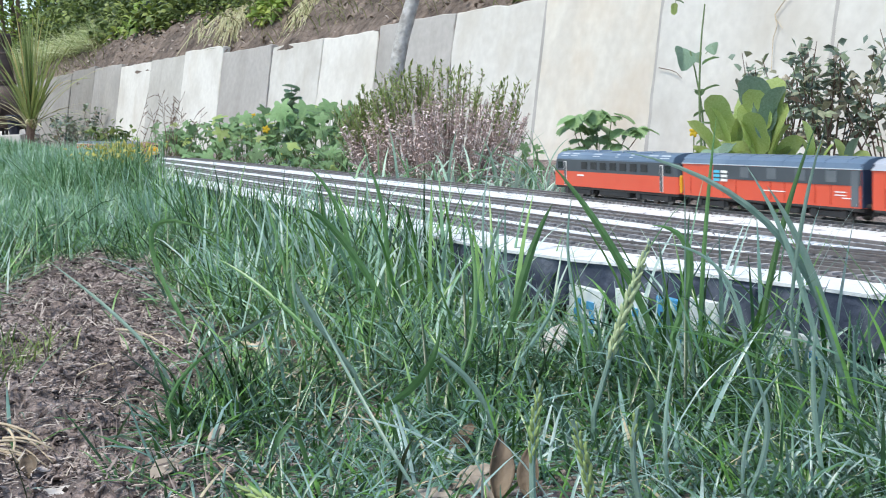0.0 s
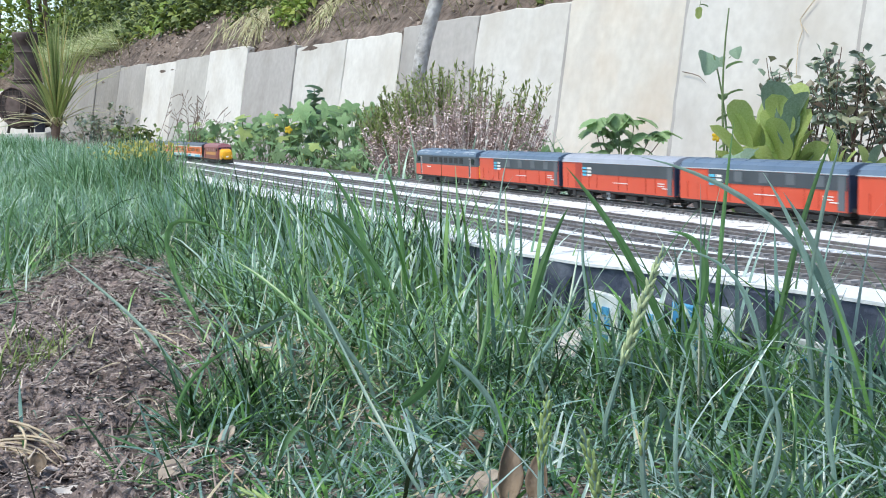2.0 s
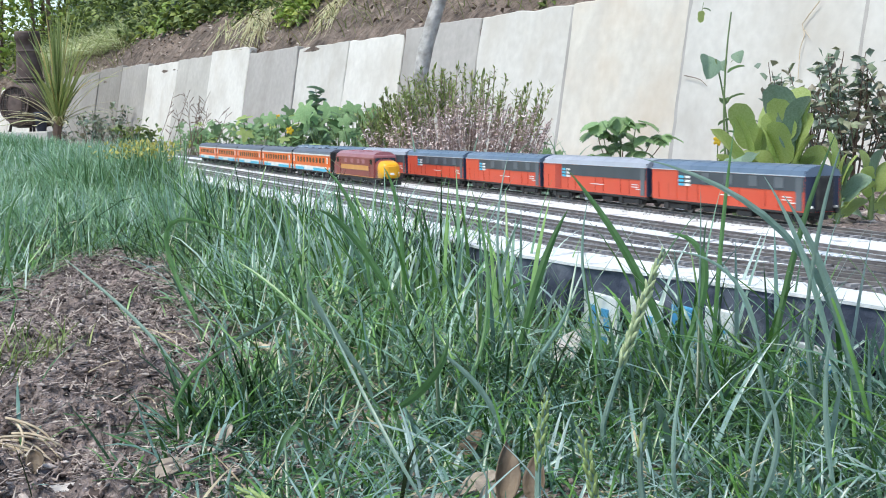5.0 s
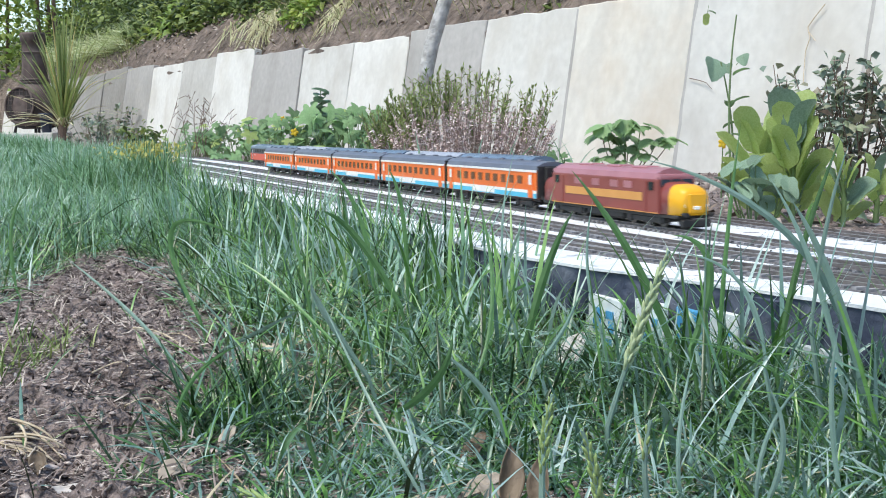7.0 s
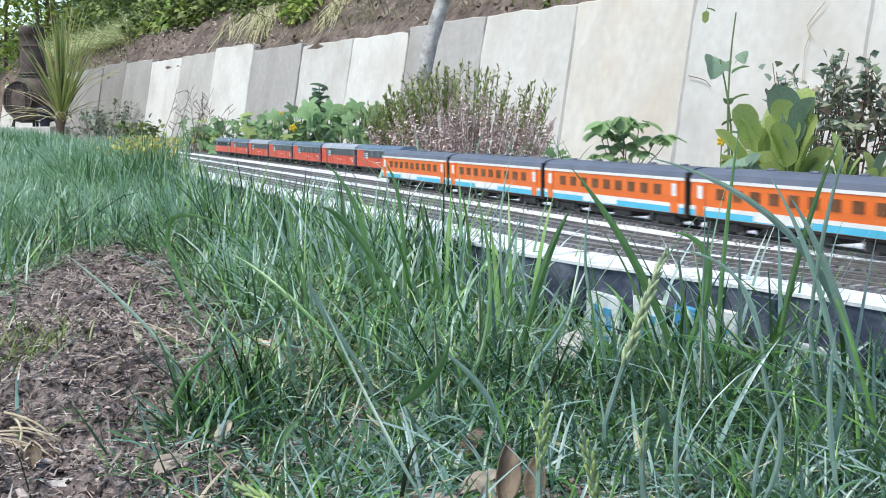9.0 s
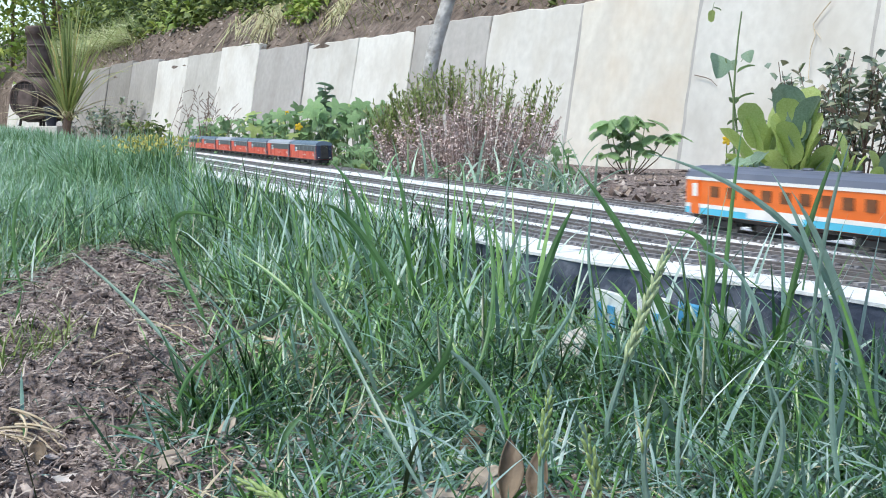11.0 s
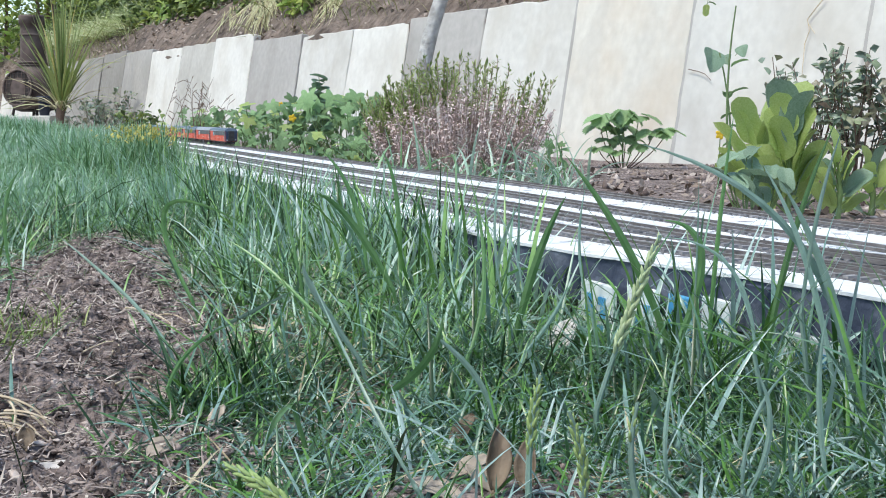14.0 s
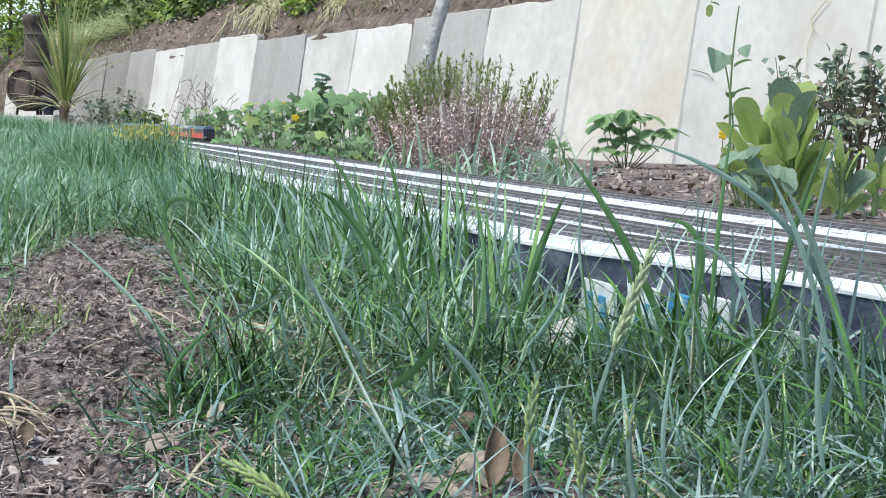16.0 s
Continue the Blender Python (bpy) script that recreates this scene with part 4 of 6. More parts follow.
def maroon_loco():
    L = 0.262
    t = thing("maroon_locomotive", "maroon model diesel locomotive with gold band and yellow nose", "model locomotive")
    hw = 0.0176
    nose = 0.030
    part("body", box(-hw, hw, -L / 2 + nose, L / 2 - nose, 0.0115, 0.0405, 0.0012, 2), M["maroon"], t)
    prof = arc_profile(0.0172, 0.0385, 0.0405, 0.0495)
    part("roof", extrude_profile(prof, -L / 2 + nose + 0.004, L / 2 - nose - 0.004), M["maroon_roof"], t, "maroon roof with sky sheen in its colour")
    for y in (-0.05, 0.005, 0.05):
        part("roof_grille", box(-0.008, 0.008, y - 0.012, y + 0.012, 0.0475, 0.0502, 0.001), M["maroon_roof"], t)
    for a in (-1, 1):
        y0, y1 = L / 2 - nose - 0.001, L / 2
        # rounded bonnet nose
        bm = bmesh.new()
        rings = []
        for k in range(8):
            f = k / 7
            y = y0 + (y1 - y0) * math.sin(f * math.pi / 2)
            sc = math.cos(f * math.pi / 2) ** 0.2 if k < 7 else 0.6
            pts = []
            for j in range(13):
                g = math.pi * j / 12
                x = math.cos(g)
                pts.append((a * 0.0 + 0.0158 * sc * math.copysign(abs(x) ** 0.5, x), 0.0118 + 0.0222 * (1.2 - 0.22 * f) * (0.55 + 0.45 * sc) * math.sin(g) ** 0.38))
            rings.append([bm.verts.new((px, a * y, pz)) for px, pz in pts])
        for i, (p, q) in enumerate(zip(rings, rings[1:])):
            for j in range(12):
                bm.faces.new((p[j], p[j + 1], q[j + 1], q[j])).material_index = int(i < 2)
            bm.faces.new((p[12], p[0], q[0], q[12]))
        bm.faces.new(rings[-1])
        bmesh.ops.recalc_face_normals(bm, faces=list(bm.faces))
        n = part("nose", bm, M["yellow"] if a > 0 else M["maroon"], t, "rounded yellow nose" if a > 0 else "rounded maroon nose", smooth=True)
        n.data.materials.append(M["maroon"])
        part("headlight", box(-0.003, 0.003, min(a * (L / 2 - 0.001), a * (L / 2 + 0.002)), max(a * (L / 2 - 0.001), a * (L / 2 + 0.002)), 0.0165, 0.0195, 0.0005), M["lamp"], n, "white headlight")
        part("nose_door", box(-0.007, 0.007, min(a * (L / 2 - 0.002), a * (L / 2 + 0.0012)), max(a * (L / 2 - 0.002), a * (L / 2 + 0.0012)), 0.0135, 0.0295, 0.0008), M["yellow"], n)
        for x in (-0.0095, 0.0095):
            part("marker_light", disc(0.0019, 0.002, 12, "z", (0, 0, 0)), M["lamp"], n, "pale marker light", m=pose(x * 0.95, a * (L / 2 - 0.0012), 0.0195, 90, 0, 0))
        for x in (-0.0105, 0, 0.0105):
            bm = box(x - 0.0047, x + 0.0047, -0.0008, 0.0008, 0, 0.0075, 0.0004)
            part("windscreen", bm, M["glass_dark"], t, "dark cab window", m=pose(0, a * (L / 2 - nose + 0.0008), 0.034, a * 14, 0, 0))
        part("cab_brow", box(-0.0168, 0.0168, min(a * (L / 2 - nose - 0.006), a * (L / 2 - nose + 0.0005)), max(a * (L / 2 - nose - 0.006), a * (L / 2 - nose + 0.0005)), 0.0395, 0.0445, 0.002, 2), M["maroon_roof"], t)
        for side in (-1, 1):
            side_panel(t, "cab_side_window", a * (L / 2 - nose - 0.012) - 0.004, a * (L / 2 - nose - 0.012) + 0.004, 0.031, 0.038, M["glass_dark"], "", 0.0006, hw, side)
            side_panel(t, "cab_door", a * (L / 2 - nose - 0.022) - 0.003, a * (L / 2 - nose - 0.022) + 0.003, 0.0125, 0.0385, M["maroon"], "", 0.0006, hw, side)
            part("buffer", tube([(side * 0.0115, a * (L / 2 - 0.003), 0.0125), (side * 0.0115, a * (L / 2 + 0.005), 0.0125)], 0.0014, 0.002, 8), M["black"], t)
    side_panel(t, "gold_band", -L / 2 + nose + 0.03, L / 2 - nose - 0.026, 0.0215, 0.0285, M["gold"], "gold waist band", 0.0005, hw)
    side_panel(t, "sill_stripe", -L / 2 + nose, L / 2 - nose, 0.0118, 0.0126, M["gold"], "thin gold sill line", 0.0005, hw)
    for y in (-0.045, -0.01, 0.025, 0.05):
        side_panel(t, "side_grille", y - 0.007, y + 0.007, 0.0315, 0.0375, M["maroon_roof"], "", 0.0004, hw)
    part("fuel_tank", box(-0.014, 0.014, -0.035, 0.035, 0.003, 0.0115, 0.002), M["black"], t)
    part("frame", box(-0.0155, 0.0155, -L / 2 + 0.004, L / 2 - 0.004, 0.0088, 0.0118, 0.0008), M["black"], t)
    part("snow_plough", box(-0.014, 0.014, L / 2 - 0.003, L / 2 + 0.002, 0.002, 0.0085, 0.001), M["black"], t)
    for y in (-0.072, 0.072):
        bogie(t, y, 0.05, 3)
    return t


# place of the red train's tail and of the orange train's nose along the bed, in seconds and metres
RED_TAIL = [(0.0, -0.546), (0.75, -0.346), (1.5, -0.149), (2.0, -0.016), (3.5, 0.371), (4.2, 0.556), (6.3, 1.126), (7.5, 1.431), (9.2, 1.861), (11.3, 2.475), (12.0, 2.701), (13.5, 3.211), (14.5, 3.478), (15.0, 3.598), (15.5, 3.687), (16.0, 3.753)]
ORANGE_NOSE = [(0.0, 3.69), (0.5, 3.49), (1.0, 3.28), (2.0, 2.875), (2.5, 2.66), (4.2, 1.935), (6.3, 1.088), (6.8, 0.899), (7.5, 0.622), (8.6, 0.165), (9.2, -0.075), (11.3, -0.905), (13.5, -1.78), (16.0, -2.78)]


def trains():
    red, orange = [], []
    loco = red_loco()
    vans = [mail_van(4), mail_van(0)]
    vans = [vans[0], vans[1], None, None, None, mail_van(4, True)]
    for i, like in ((2, 0), (3, 0), (4, 1)):
        vans[i] = copy_thing(vans[like], pose(0, 0, 0))
    tail_to_nose = 0.255 + 6 * 0.246
    red.append((loco, tail_to_nose - 0.1275))
    for i, v in enumerate(vans):
        red.append((v, tail_to_nose - 0.255 - 0.246 * (i + 0.5)))
    orange.append((maroon_loco(), 0.139))
    first = orange_coach()
    for i in range(5):
        c = first if i == 0 else copy_thing(first, pose(0, 0, 0))
        orange.append((c, 0.272 + 0.268 * (i + 0.5)))
    return red, orange


red_train, orange_train = trains()


def on_track(i, s):
    e = 0.02
    yaw = math.degrees(math.atan2(-(track_x(i, s + e) - track_x(i, s - e)), 2 * e))
    return TRACK @ pose(track_x(i, s), s, RAIL_Z, 0, 0, yaw)


def motions():
    for ob, off in red_train:
        walk(ob, [(t, on_track(0, s + off)) for t, s in RED_TAIL])
    for ob, off in orange_train:
        walk(ob, [(t, on_track(1, s + off) @ pose(0, 0, 0, 0, 0, 180)) for t, s in ORANGE_NOSE])


# ---- grass ----
def in_lawn(x, y):
    d = x * math.cos(radians(20.4)) + y * math.sin(radians(20.4))
    s = -x * math.sin(radians(20.4)) + y * math.cos(radians(20.4))
    return d < front_edge(s) + 0.004


GAP = (0.066, 0.626)


def scatter_lawn(n, y0, y1, spread, thin):
    """Roots on the lawn, thinned over bare and worn spots."""
    out = []
    while len(out) < n:
        y = y0 + (y1 - y0) * rng.random() ** 0.85
        x = (rng.random() * 2 - 1) * (spread * y + 0.06)
        if not in_lawn(x, y) or rng.random() < bare(x, y) * 0.996:
            continue
        if rng.random() < 0.95 * math.exp(-((x - 0.01) / 0.07) ** 2 - ((y - 0.43) / 0.05) ** 2):
            continue
        if rng.random() < 0.72 * math.exp(-((x + 0.025) / 0.06) ** 2 - ((y - 0.49) / 0.06) ** 2):
            continue
        if y < 0.56 and x < 0.06 and rng.random() < 0.35:
            continue
        if y < 0.95 and x > 0.03 and rng.random() < (0.4 if x < 0.17 else 0.0) * max(0, min(1, (0.349 * y + 0.937 * x - 0.20) / 0.08)):
            continue
        if rng.random() < 0.75 * math.exp(-((x - GAP[0]) / 0.02) ** 2 - ((y - GAP[1]) / 0.035) ** 2):
            continue
        if rng.random() < thin * max(0, 0.3 + 1.8 * fnoise(x, y, 7.5, 11)):
            continue
        out.append((x, y, ground_z(x, y) - 0.002))
    return np.array(out)


def lawn():
    g = thing("grass_near", "long unmown blue-green lawn grass", "grass", kind="stuff")
    # short tangled undergrowth; foreground shade put into the nearer palette
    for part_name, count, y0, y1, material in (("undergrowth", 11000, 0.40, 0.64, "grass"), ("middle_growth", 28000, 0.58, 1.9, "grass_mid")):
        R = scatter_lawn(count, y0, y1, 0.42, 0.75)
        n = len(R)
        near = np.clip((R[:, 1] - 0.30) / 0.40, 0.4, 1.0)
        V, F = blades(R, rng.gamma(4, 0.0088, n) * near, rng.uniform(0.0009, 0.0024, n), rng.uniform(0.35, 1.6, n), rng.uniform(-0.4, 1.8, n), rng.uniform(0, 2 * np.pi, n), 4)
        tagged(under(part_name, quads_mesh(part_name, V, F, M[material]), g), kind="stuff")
    # taller upright blades
    R = scatter_lawn(1700, 0.42, 2.0, 0.42, 0.9)
    n = len(R)
    near = np.clip((R[:, 1] - 0.30) / 0.40, 0.4, 1.0)
    V, F = blades(R, rng.uniform(0.035, 0.09, n) * near, rng.uniform(0.0014, 0.0034, n), rng.uniform(0.15, 1.45, n), rng.uniform(-0.2, 2.2, n), rng.uniform(0, 2 * np.pi, n), 7)
    tagged(under("tall_blades", quads_mesh("tall_blades", V, F, M["grass"]), g), kind="stuff")
    # a small tuft on the bare earth
    x0, y0 = (-0.270, 0.736)
    R = np.array([(x0 + rng.normal(0, 0.016), y0 + rng.normal(0, 0.03), 0.0) for _ in range(170)])
    R[:, 2] = [ground_z(x, y) - 0.002 for x, y in R[:, :2]]
    n = len(R)
    V, F = blades(R, rng.uniform(0.015, 0.04, n), rng.uniform(0.0008, 0.0018, n), rng.uniform(0.2, 1.4, n), rng.uniform(0.1, 1.0, n), rng.uniform(0, 2 * np.pi, n), 4)
    tagged(under("earth_tuft", quads_mesh("earth_tuft", V, F, M["moss"]), g), kind="stuff")
    # dense short growth in the foreground
    R = scatter_lawn(12000, 0.40, 0.68, 0.42, 0.9)
    n = len(R)
    V, F = blades(R, rng.gamma(4, 0.0062, n), rng.uniform(0.0007, 0.0022, n), rng.uniform(0.3, 1.6, n), rng.uniform(0.2, 1.6, n), rng.uniform(0, 2 * np.pi, n), 5)
    tagged(under("short_blades", quads_mesh("short_blades", V, F, M["grass"]), g), kind="stuff")
    # longer blades along the deck's edge
    R = []
    while len(R) < 1000:
        s, d = 0.45 + 1.95 * rng.random() ** 0.75, 0.0
        d = front_edge(s) - abs(rng.normal(0, 0.06))
        q = TRACK @ Vector((d, s, 0))
        if rng.random() < (0.45 + 1.4 * fnoise(q.x, q.y, 6, 31)) * (0.55 if s < 0.74 else 1.0):
            R.append((q.x, q.y, ground_z(q.x, q.y) - 0.003))
    R = np.array(R)
    n = len(R)
    V, F = blades(R, rng.uniform(0.05, 0.12, n), rng.uniform(0.0014, 0.0032, n), rng.uniform(0.0, 0.6, n), rng.uniform(0.1, 1.1, n), rng.uniform(0, 2 * np.pi, n), 7)
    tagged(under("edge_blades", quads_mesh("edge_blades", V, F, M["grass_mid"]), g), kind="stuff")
    # blades that lean over the middle of the deck's edge
    R = []
    while len(R) < 820:
        s = rng.uniform(0.66, 2.0)
        q = TRACK @ Vector((front_edge(s) - abs(rng.normal(0, 0.04)), s, 0))
        R.append((q.x, q.y, ground_z(q.x, q.y) - 0.003))
    R = np.array(R)
    n = len(R)
    V, F = blades(R, rng.uniform(0.05, 0.12, n), rng.uniform(0.0016, 0.0044, n), rng.uniform(0.0, 0.5, n), rng.uniform(0.1, 1.2, n), rng.uniform(0, 2 * np.pi, n), 8)
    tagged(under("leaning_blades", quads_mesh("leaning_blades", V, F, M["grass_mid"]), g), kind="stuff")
    # rank growth where the deck comes nearest
    R = []
    while len(R) < 240:
        s = rng.uniform(0.22, 0.56)
        q = TRACK @ Vector((front_edge(s) - abs(rng.normal(0.01, 0.05)), s, 0))
        if q.y > 0.42:
            R.append((q.x, q.y, ground_z(q.x, q.y) - 0.003))
    R = np.array(R)
    n = len(R)
    V, F = blades(R, rng.uniform(0.05, 0.12, n), rng.uniform(0.0016, 0.0034, n), rng.uniform(0.1, 0.9, n), rng.uniform(0.1, 1.2, n), rng.uniform(0, 2 * np.pi, n), 8)
    tagged(under("rank_edge_blades", quads_mesh("rank_edge_blades", V, F, M["grass"]), g), kind="stuff")
    # the lawn goes on round about
    R = []
    while len(R) < 12000:
        x, y = rng.uniform(-4.5, 1.5), rng.uniform(-4.0, 9.0)
        if in_lawn(x, y) and not (y > 0.2 and abs(x) < 0.40 * y + 0.1) and x * x + y * y > 0.25 and not (0.2 < y < 1.6 and -0.75 < x < 0):
            R.append((x, y, ground_z(x, y) - 0.003))
    R = np.array(R)
    n = len(R)
    V, F = blades(R, rng.uniform(0.04, 0.09, n), rng.uniform(0.008, 0.016, n), rng.uniform(0.1, 0.9, n), rng.uniform(0.2, 1.3, n), rng.uniform(0, 2 * np.pi, n), 3)
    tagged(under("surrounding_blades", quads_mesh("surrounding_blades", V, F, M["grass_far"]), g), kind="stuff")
    # dry blades lying in the sward
    R = scatter_lawn(1700, 0.40, 1.7, 0.42, 0.2)
    n = len(R)
    V, F = blades(R, rng.uniform(0.015, 0.05, n), rng.uniform(0.0008, 0.002, n), rng.uniform(0.9, 1.5, n), rng.uniform(0, 0.4, n), rng.uniform(0, 2 * np.pi, n), 4)
    tagged(under("dry_blades", quads_mesh("dry_blades", V, F, M["straw"]), g), kind="stuff")
    far = thing("grass_far", "thick blue-green lawn in the distance", "grass", kind="stuff")
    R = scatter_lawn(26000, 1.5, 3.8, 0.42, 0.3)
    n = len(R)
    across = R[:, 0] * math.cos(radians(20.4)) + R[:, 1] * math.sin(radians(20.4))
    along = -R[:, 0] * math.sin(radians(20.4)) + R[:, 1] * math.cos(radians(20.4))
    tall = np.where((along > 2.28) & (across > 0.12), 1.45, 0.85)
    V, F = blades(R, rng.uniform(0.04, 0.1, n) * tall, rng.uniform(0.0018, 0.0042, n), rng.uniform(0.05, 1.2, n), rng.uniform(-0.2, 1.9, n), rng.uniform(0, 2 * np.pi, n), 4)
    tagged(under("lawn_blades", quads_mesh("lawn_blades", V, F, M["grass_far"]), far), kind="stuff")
    R = []
    while len(R) < 1500:
        q = TRACK @ Vector((rng.uniform(0.17, 0.325), rng.uniform(2.35, 3.6), 0))
        R.append((q.x, q.y, ground_z(q.x, q.y) - 0.003))
    R = np.array(R)
    n = len(R)
    V, F = blades(R, rng.uniform(0.09, 0.135, n), rng.uniform(0.0022, 0.0045, n), rng.uniform(0.0, 0.5, n), rng.uniform(0.1, 1.0, n), rng.uniform(0, 2 * np.pi, n), 6)
    tagged(under("rank_blades", quads_mesh("rank_blades", V, F, M["grass_far"]), far), kind="stuff")
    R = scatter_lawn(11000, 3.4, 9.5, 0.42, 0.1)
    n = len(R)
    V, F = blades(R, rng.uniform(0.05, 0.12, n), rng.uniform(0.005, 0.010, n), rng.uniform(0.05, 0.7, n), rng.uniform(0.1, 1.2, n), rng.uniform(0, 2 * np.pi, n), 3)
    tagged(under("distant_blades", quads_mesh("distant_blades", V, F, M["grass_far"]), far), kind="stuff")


lawn()


def ribbon(base, mid, tip, width, twist=0.0, n=12, fold=0.3):
    """One broad grass blade along a bow through mid, with a folded midrib."""
    b, c, t = Vector(base), Vector(mid), Vector(tip)
    c = c * 2 - (b + t) / 2
    bm = bmesh.new()
    prev = None
    for i in range(n + 1):
        k = i / n
        p = b * (1 - k) ** 2 + c * 2 * k * (1 - k) + t * k * k
        d = ((c - b) * 2 * (1 - k) + (t - c) * 2 * k).normalized()
        side = d.cross(Vector((0.15, 1, 0.1))).normalized()
        side = Matrix.Rotation(twist * k, 3, d) @ side
        up = side.cross(d)
        w = width / 2 * max(0.03, min(1.0, 0.7 + k) * (1 - k ** 3.5))
        ring = [bm.verts.new(p + side * w + up * w * fold), bm.verts.new(p), bm.verts.new(p - side * w + up * w * fold)]
        if prev:
            for a in range(2):
                bm.faces.new((prev[a], prev[a + 1], ring[a + 1], ring[a]))
        prev = ring
    return bm


def hero_blades():
    rows = [
        ((-0.165, 0.780, 0.020), (-0.180, 0.780, 0.086), (-0.107, 0.740, 0.067), 0.0062, "hero", 0.5),
        ((0.181, 0.520, 0.036), (0.144, 0.500, 0.100), (0.082, 0.500, 0.133), 0.0075, "hero_pale", 0.4),
        ((-0.030, 0.740, 0.034), (-0.057, 0.740, 0.079), (-0.078, 0.730, 0.097), 0.008, "hero", 0.2),
        ((-0.051, 0.800, 0.044), (-0.061, 0.800, 0.092), (-0.081, 0.800, 0.122), 0.0058, "hero", 0.3),
        ((-0.028, 0.800, 0.025), (-0.030, 0.800, 0.088), (-0.040, 0.800, 0.121), 0.0056, "hero", 0.3),
        ((0.042, 0.660, 0.020), (0.055, 0.660, 0.067), (0.070, 0.660, 0.100), 0.0085, "hero", 0.2),
        ((0.119, 0.620, 0.027), (0.096, 0.620, 0.079), (0.065, 0.620, 0.124), 0.008, "hero", 0.2),
        ((0.115, 0.560, 0.039), (0.124, 0.560, 0.080), (0.106, 0.560, 0.095), 0.0075, "hero", 0.5),
        ((0.133, 0.580, 0.029), (0.137, 0.580, 0.091), (0.143, 0.580, 0.147), 0.0042, "hero", 0.1),
        ((0.179, 0.500, 0.026), (0.163, 0.500, 0.079), (0.144, 0.500, 0.116), 0.0085, "hero_pale", 0.3),
        ((0.168, 0.500, 0.035), (0.154, 0.500, 0.087), (0.135, 0.500, 0.125), 0.0062, "hero_pale", 0.6),
        ((0.145, 0.520, 0.036), (0.156, 0.520, 0.092), (0.173, 0.520, 0.143), 0.0055, "hero", 0.3),
        ((0.154, 0.500, 0.060), (0.160, 0.500, 0.104), (0.169, 0.500, 0.139), 0.0045, "hero_pale", 0.2),
        ((0.135, 0.500, 0.040), (0.124, 0.500, 0.079), (0.095, 0.500, 0.093), 0.004, "hero_pale", 0.4),
        ((0.141, 0.420, 0.011), (0.137, 0.420, 0.045), (0.139, 0.420, 0.074), 0.0058, "hero_pale", 0.2),
        ((0.107, 0.400, 0.013), (0.114, 0.400, 0.037), (0.108, 0.400, 0.058), 0.0062, "hero_pale", 0.4),
        ((0.105, 0.400, 0.013), (0.109, 0.400, 0.041), (0.130, 0.420, 0.057), 0.0045, "hero_pale", 0.2),
        ((0.083, 0.420, 0.011), (0.082, 0.420, 0.036), (0.092, 0.440, 0.064), 0.0048, "hero_pale", 0.3),
        ((-0.155, 0.660, 0.016), (-0.185, 0.680, 0.043), (-0.229, 0.700, 0.075), 0.0052, "hero_pale", 0.4),
        ((-0.117, 0.700, -0.002), (-0.136, 0.700, 0.033), (-0.159, 0.700, 0.057), 0.0035, "hero_pale", 0.4),
        ((-0.137, 0.700, 0.016), (-0.100, 0.660, 0.038), (-0.079, 0.620, 0.052), 0.0055, "hero_pale", 0.7),
        ((-0.009, 0.420, 0.009), (-0.029, 0.440, 0.040), (-0.055, 0.500, 0.075), 0.0042, "hero_pale", 0.3),
        ((-0.042, 0.600, 0.019), (-0.065, 0.600, 0.055), (-0.070, 0.600, 0.069), 0.0075, "hero_pale", 0.3),
        ((0.013, 0.580, 0.024), (0.022, 0.600, 0.066), (0.014, 0.620, 0.117), 0.0038, "hero", 0.2),
        ((0.037, 0.660, 0.033), (0.030, 0.660, 0.084), (0.039, 0.680, 0.134), 0.0034, "hero_pale", 0.2),
        ((0.080, 0.620, 0.040), (0.073, 0.620, 0.073), (0.076, 0.620, 0.108), 0.004, "hero_pale", 0.2),
        ((0.121, 0.560, 0.050), (0.122, 0.560, 0.082), (0.122, 0.560, 0.117), 0.0022, "hero_pale", 0.1),
        ((0.045, 0.600, 0.025), (0.058, 0.600, 0.043), (0.065, 0.600, 0.059), 0.005, "hero_pale", 0.2),
        ((-0.083, 0.720, 0.023), (-0.091, 0.720, 0.068), (-0.104, 0.740, 0.116), 0.0036, "hero", 0.2),
        ((-0.059, 0.660, 0.020), (-0.102, 0.700, 0.053), (-0.133, 0.720, 0.070), 0.004, "hero", 0.6),
        ((-0.367, 1.000, 0.014), (-0.369, 1.000, 0.067), (-0.354, 1.000, 0.100), 0.006, "hero", 0.3),
        ((-0.302, 0.800, -0.022), (-0.298, 0.800, 0.009), (-0.292, 0.800, 0.036), 0.005, "hero", 0.3),
        ((0.021, 0.500, 0.021), (0.011, 0.500, 0.038), (-0.006, 0.500, 0.053), 0.006, "hero_pale", 0.4),
        ((-0.064, 0.500, 0.021), (-0.067, 0.450, 0.022), (-0.065, 0.420, 0.013), 0.0045, "hero", 0.4),
        ((-0.024, 0.520, 0.021), (-0.006, 0.500, 0.040), (0.001, 0.500, 0.060), 0.0065, "hero", 0.5),
        ((-0.132, 0.560, 0.014), (-0.120, 0.560, 0.033), (-0.099, 0.560, 0.046), 0.004, "hero", 0.5),
    ]
    for base, mid, tip, w, m, tw in rows:
        base = Vector(base)
        g = ground_z(base.x, base.y)
        b = ribbon(base, mid, tip, w * (0.56 if base.y > 0.46 else 0.46) * (0.8 if m == "hero_pale" else 1.0), tw)
        if base.z > g:
            foot = Vector((base.x + 0.008, base.y, g - 0.004))
            t = tube([foot, base, base.lerp(Vector(mid), 0.08)], 0.0012, 0.0009, 5, b)
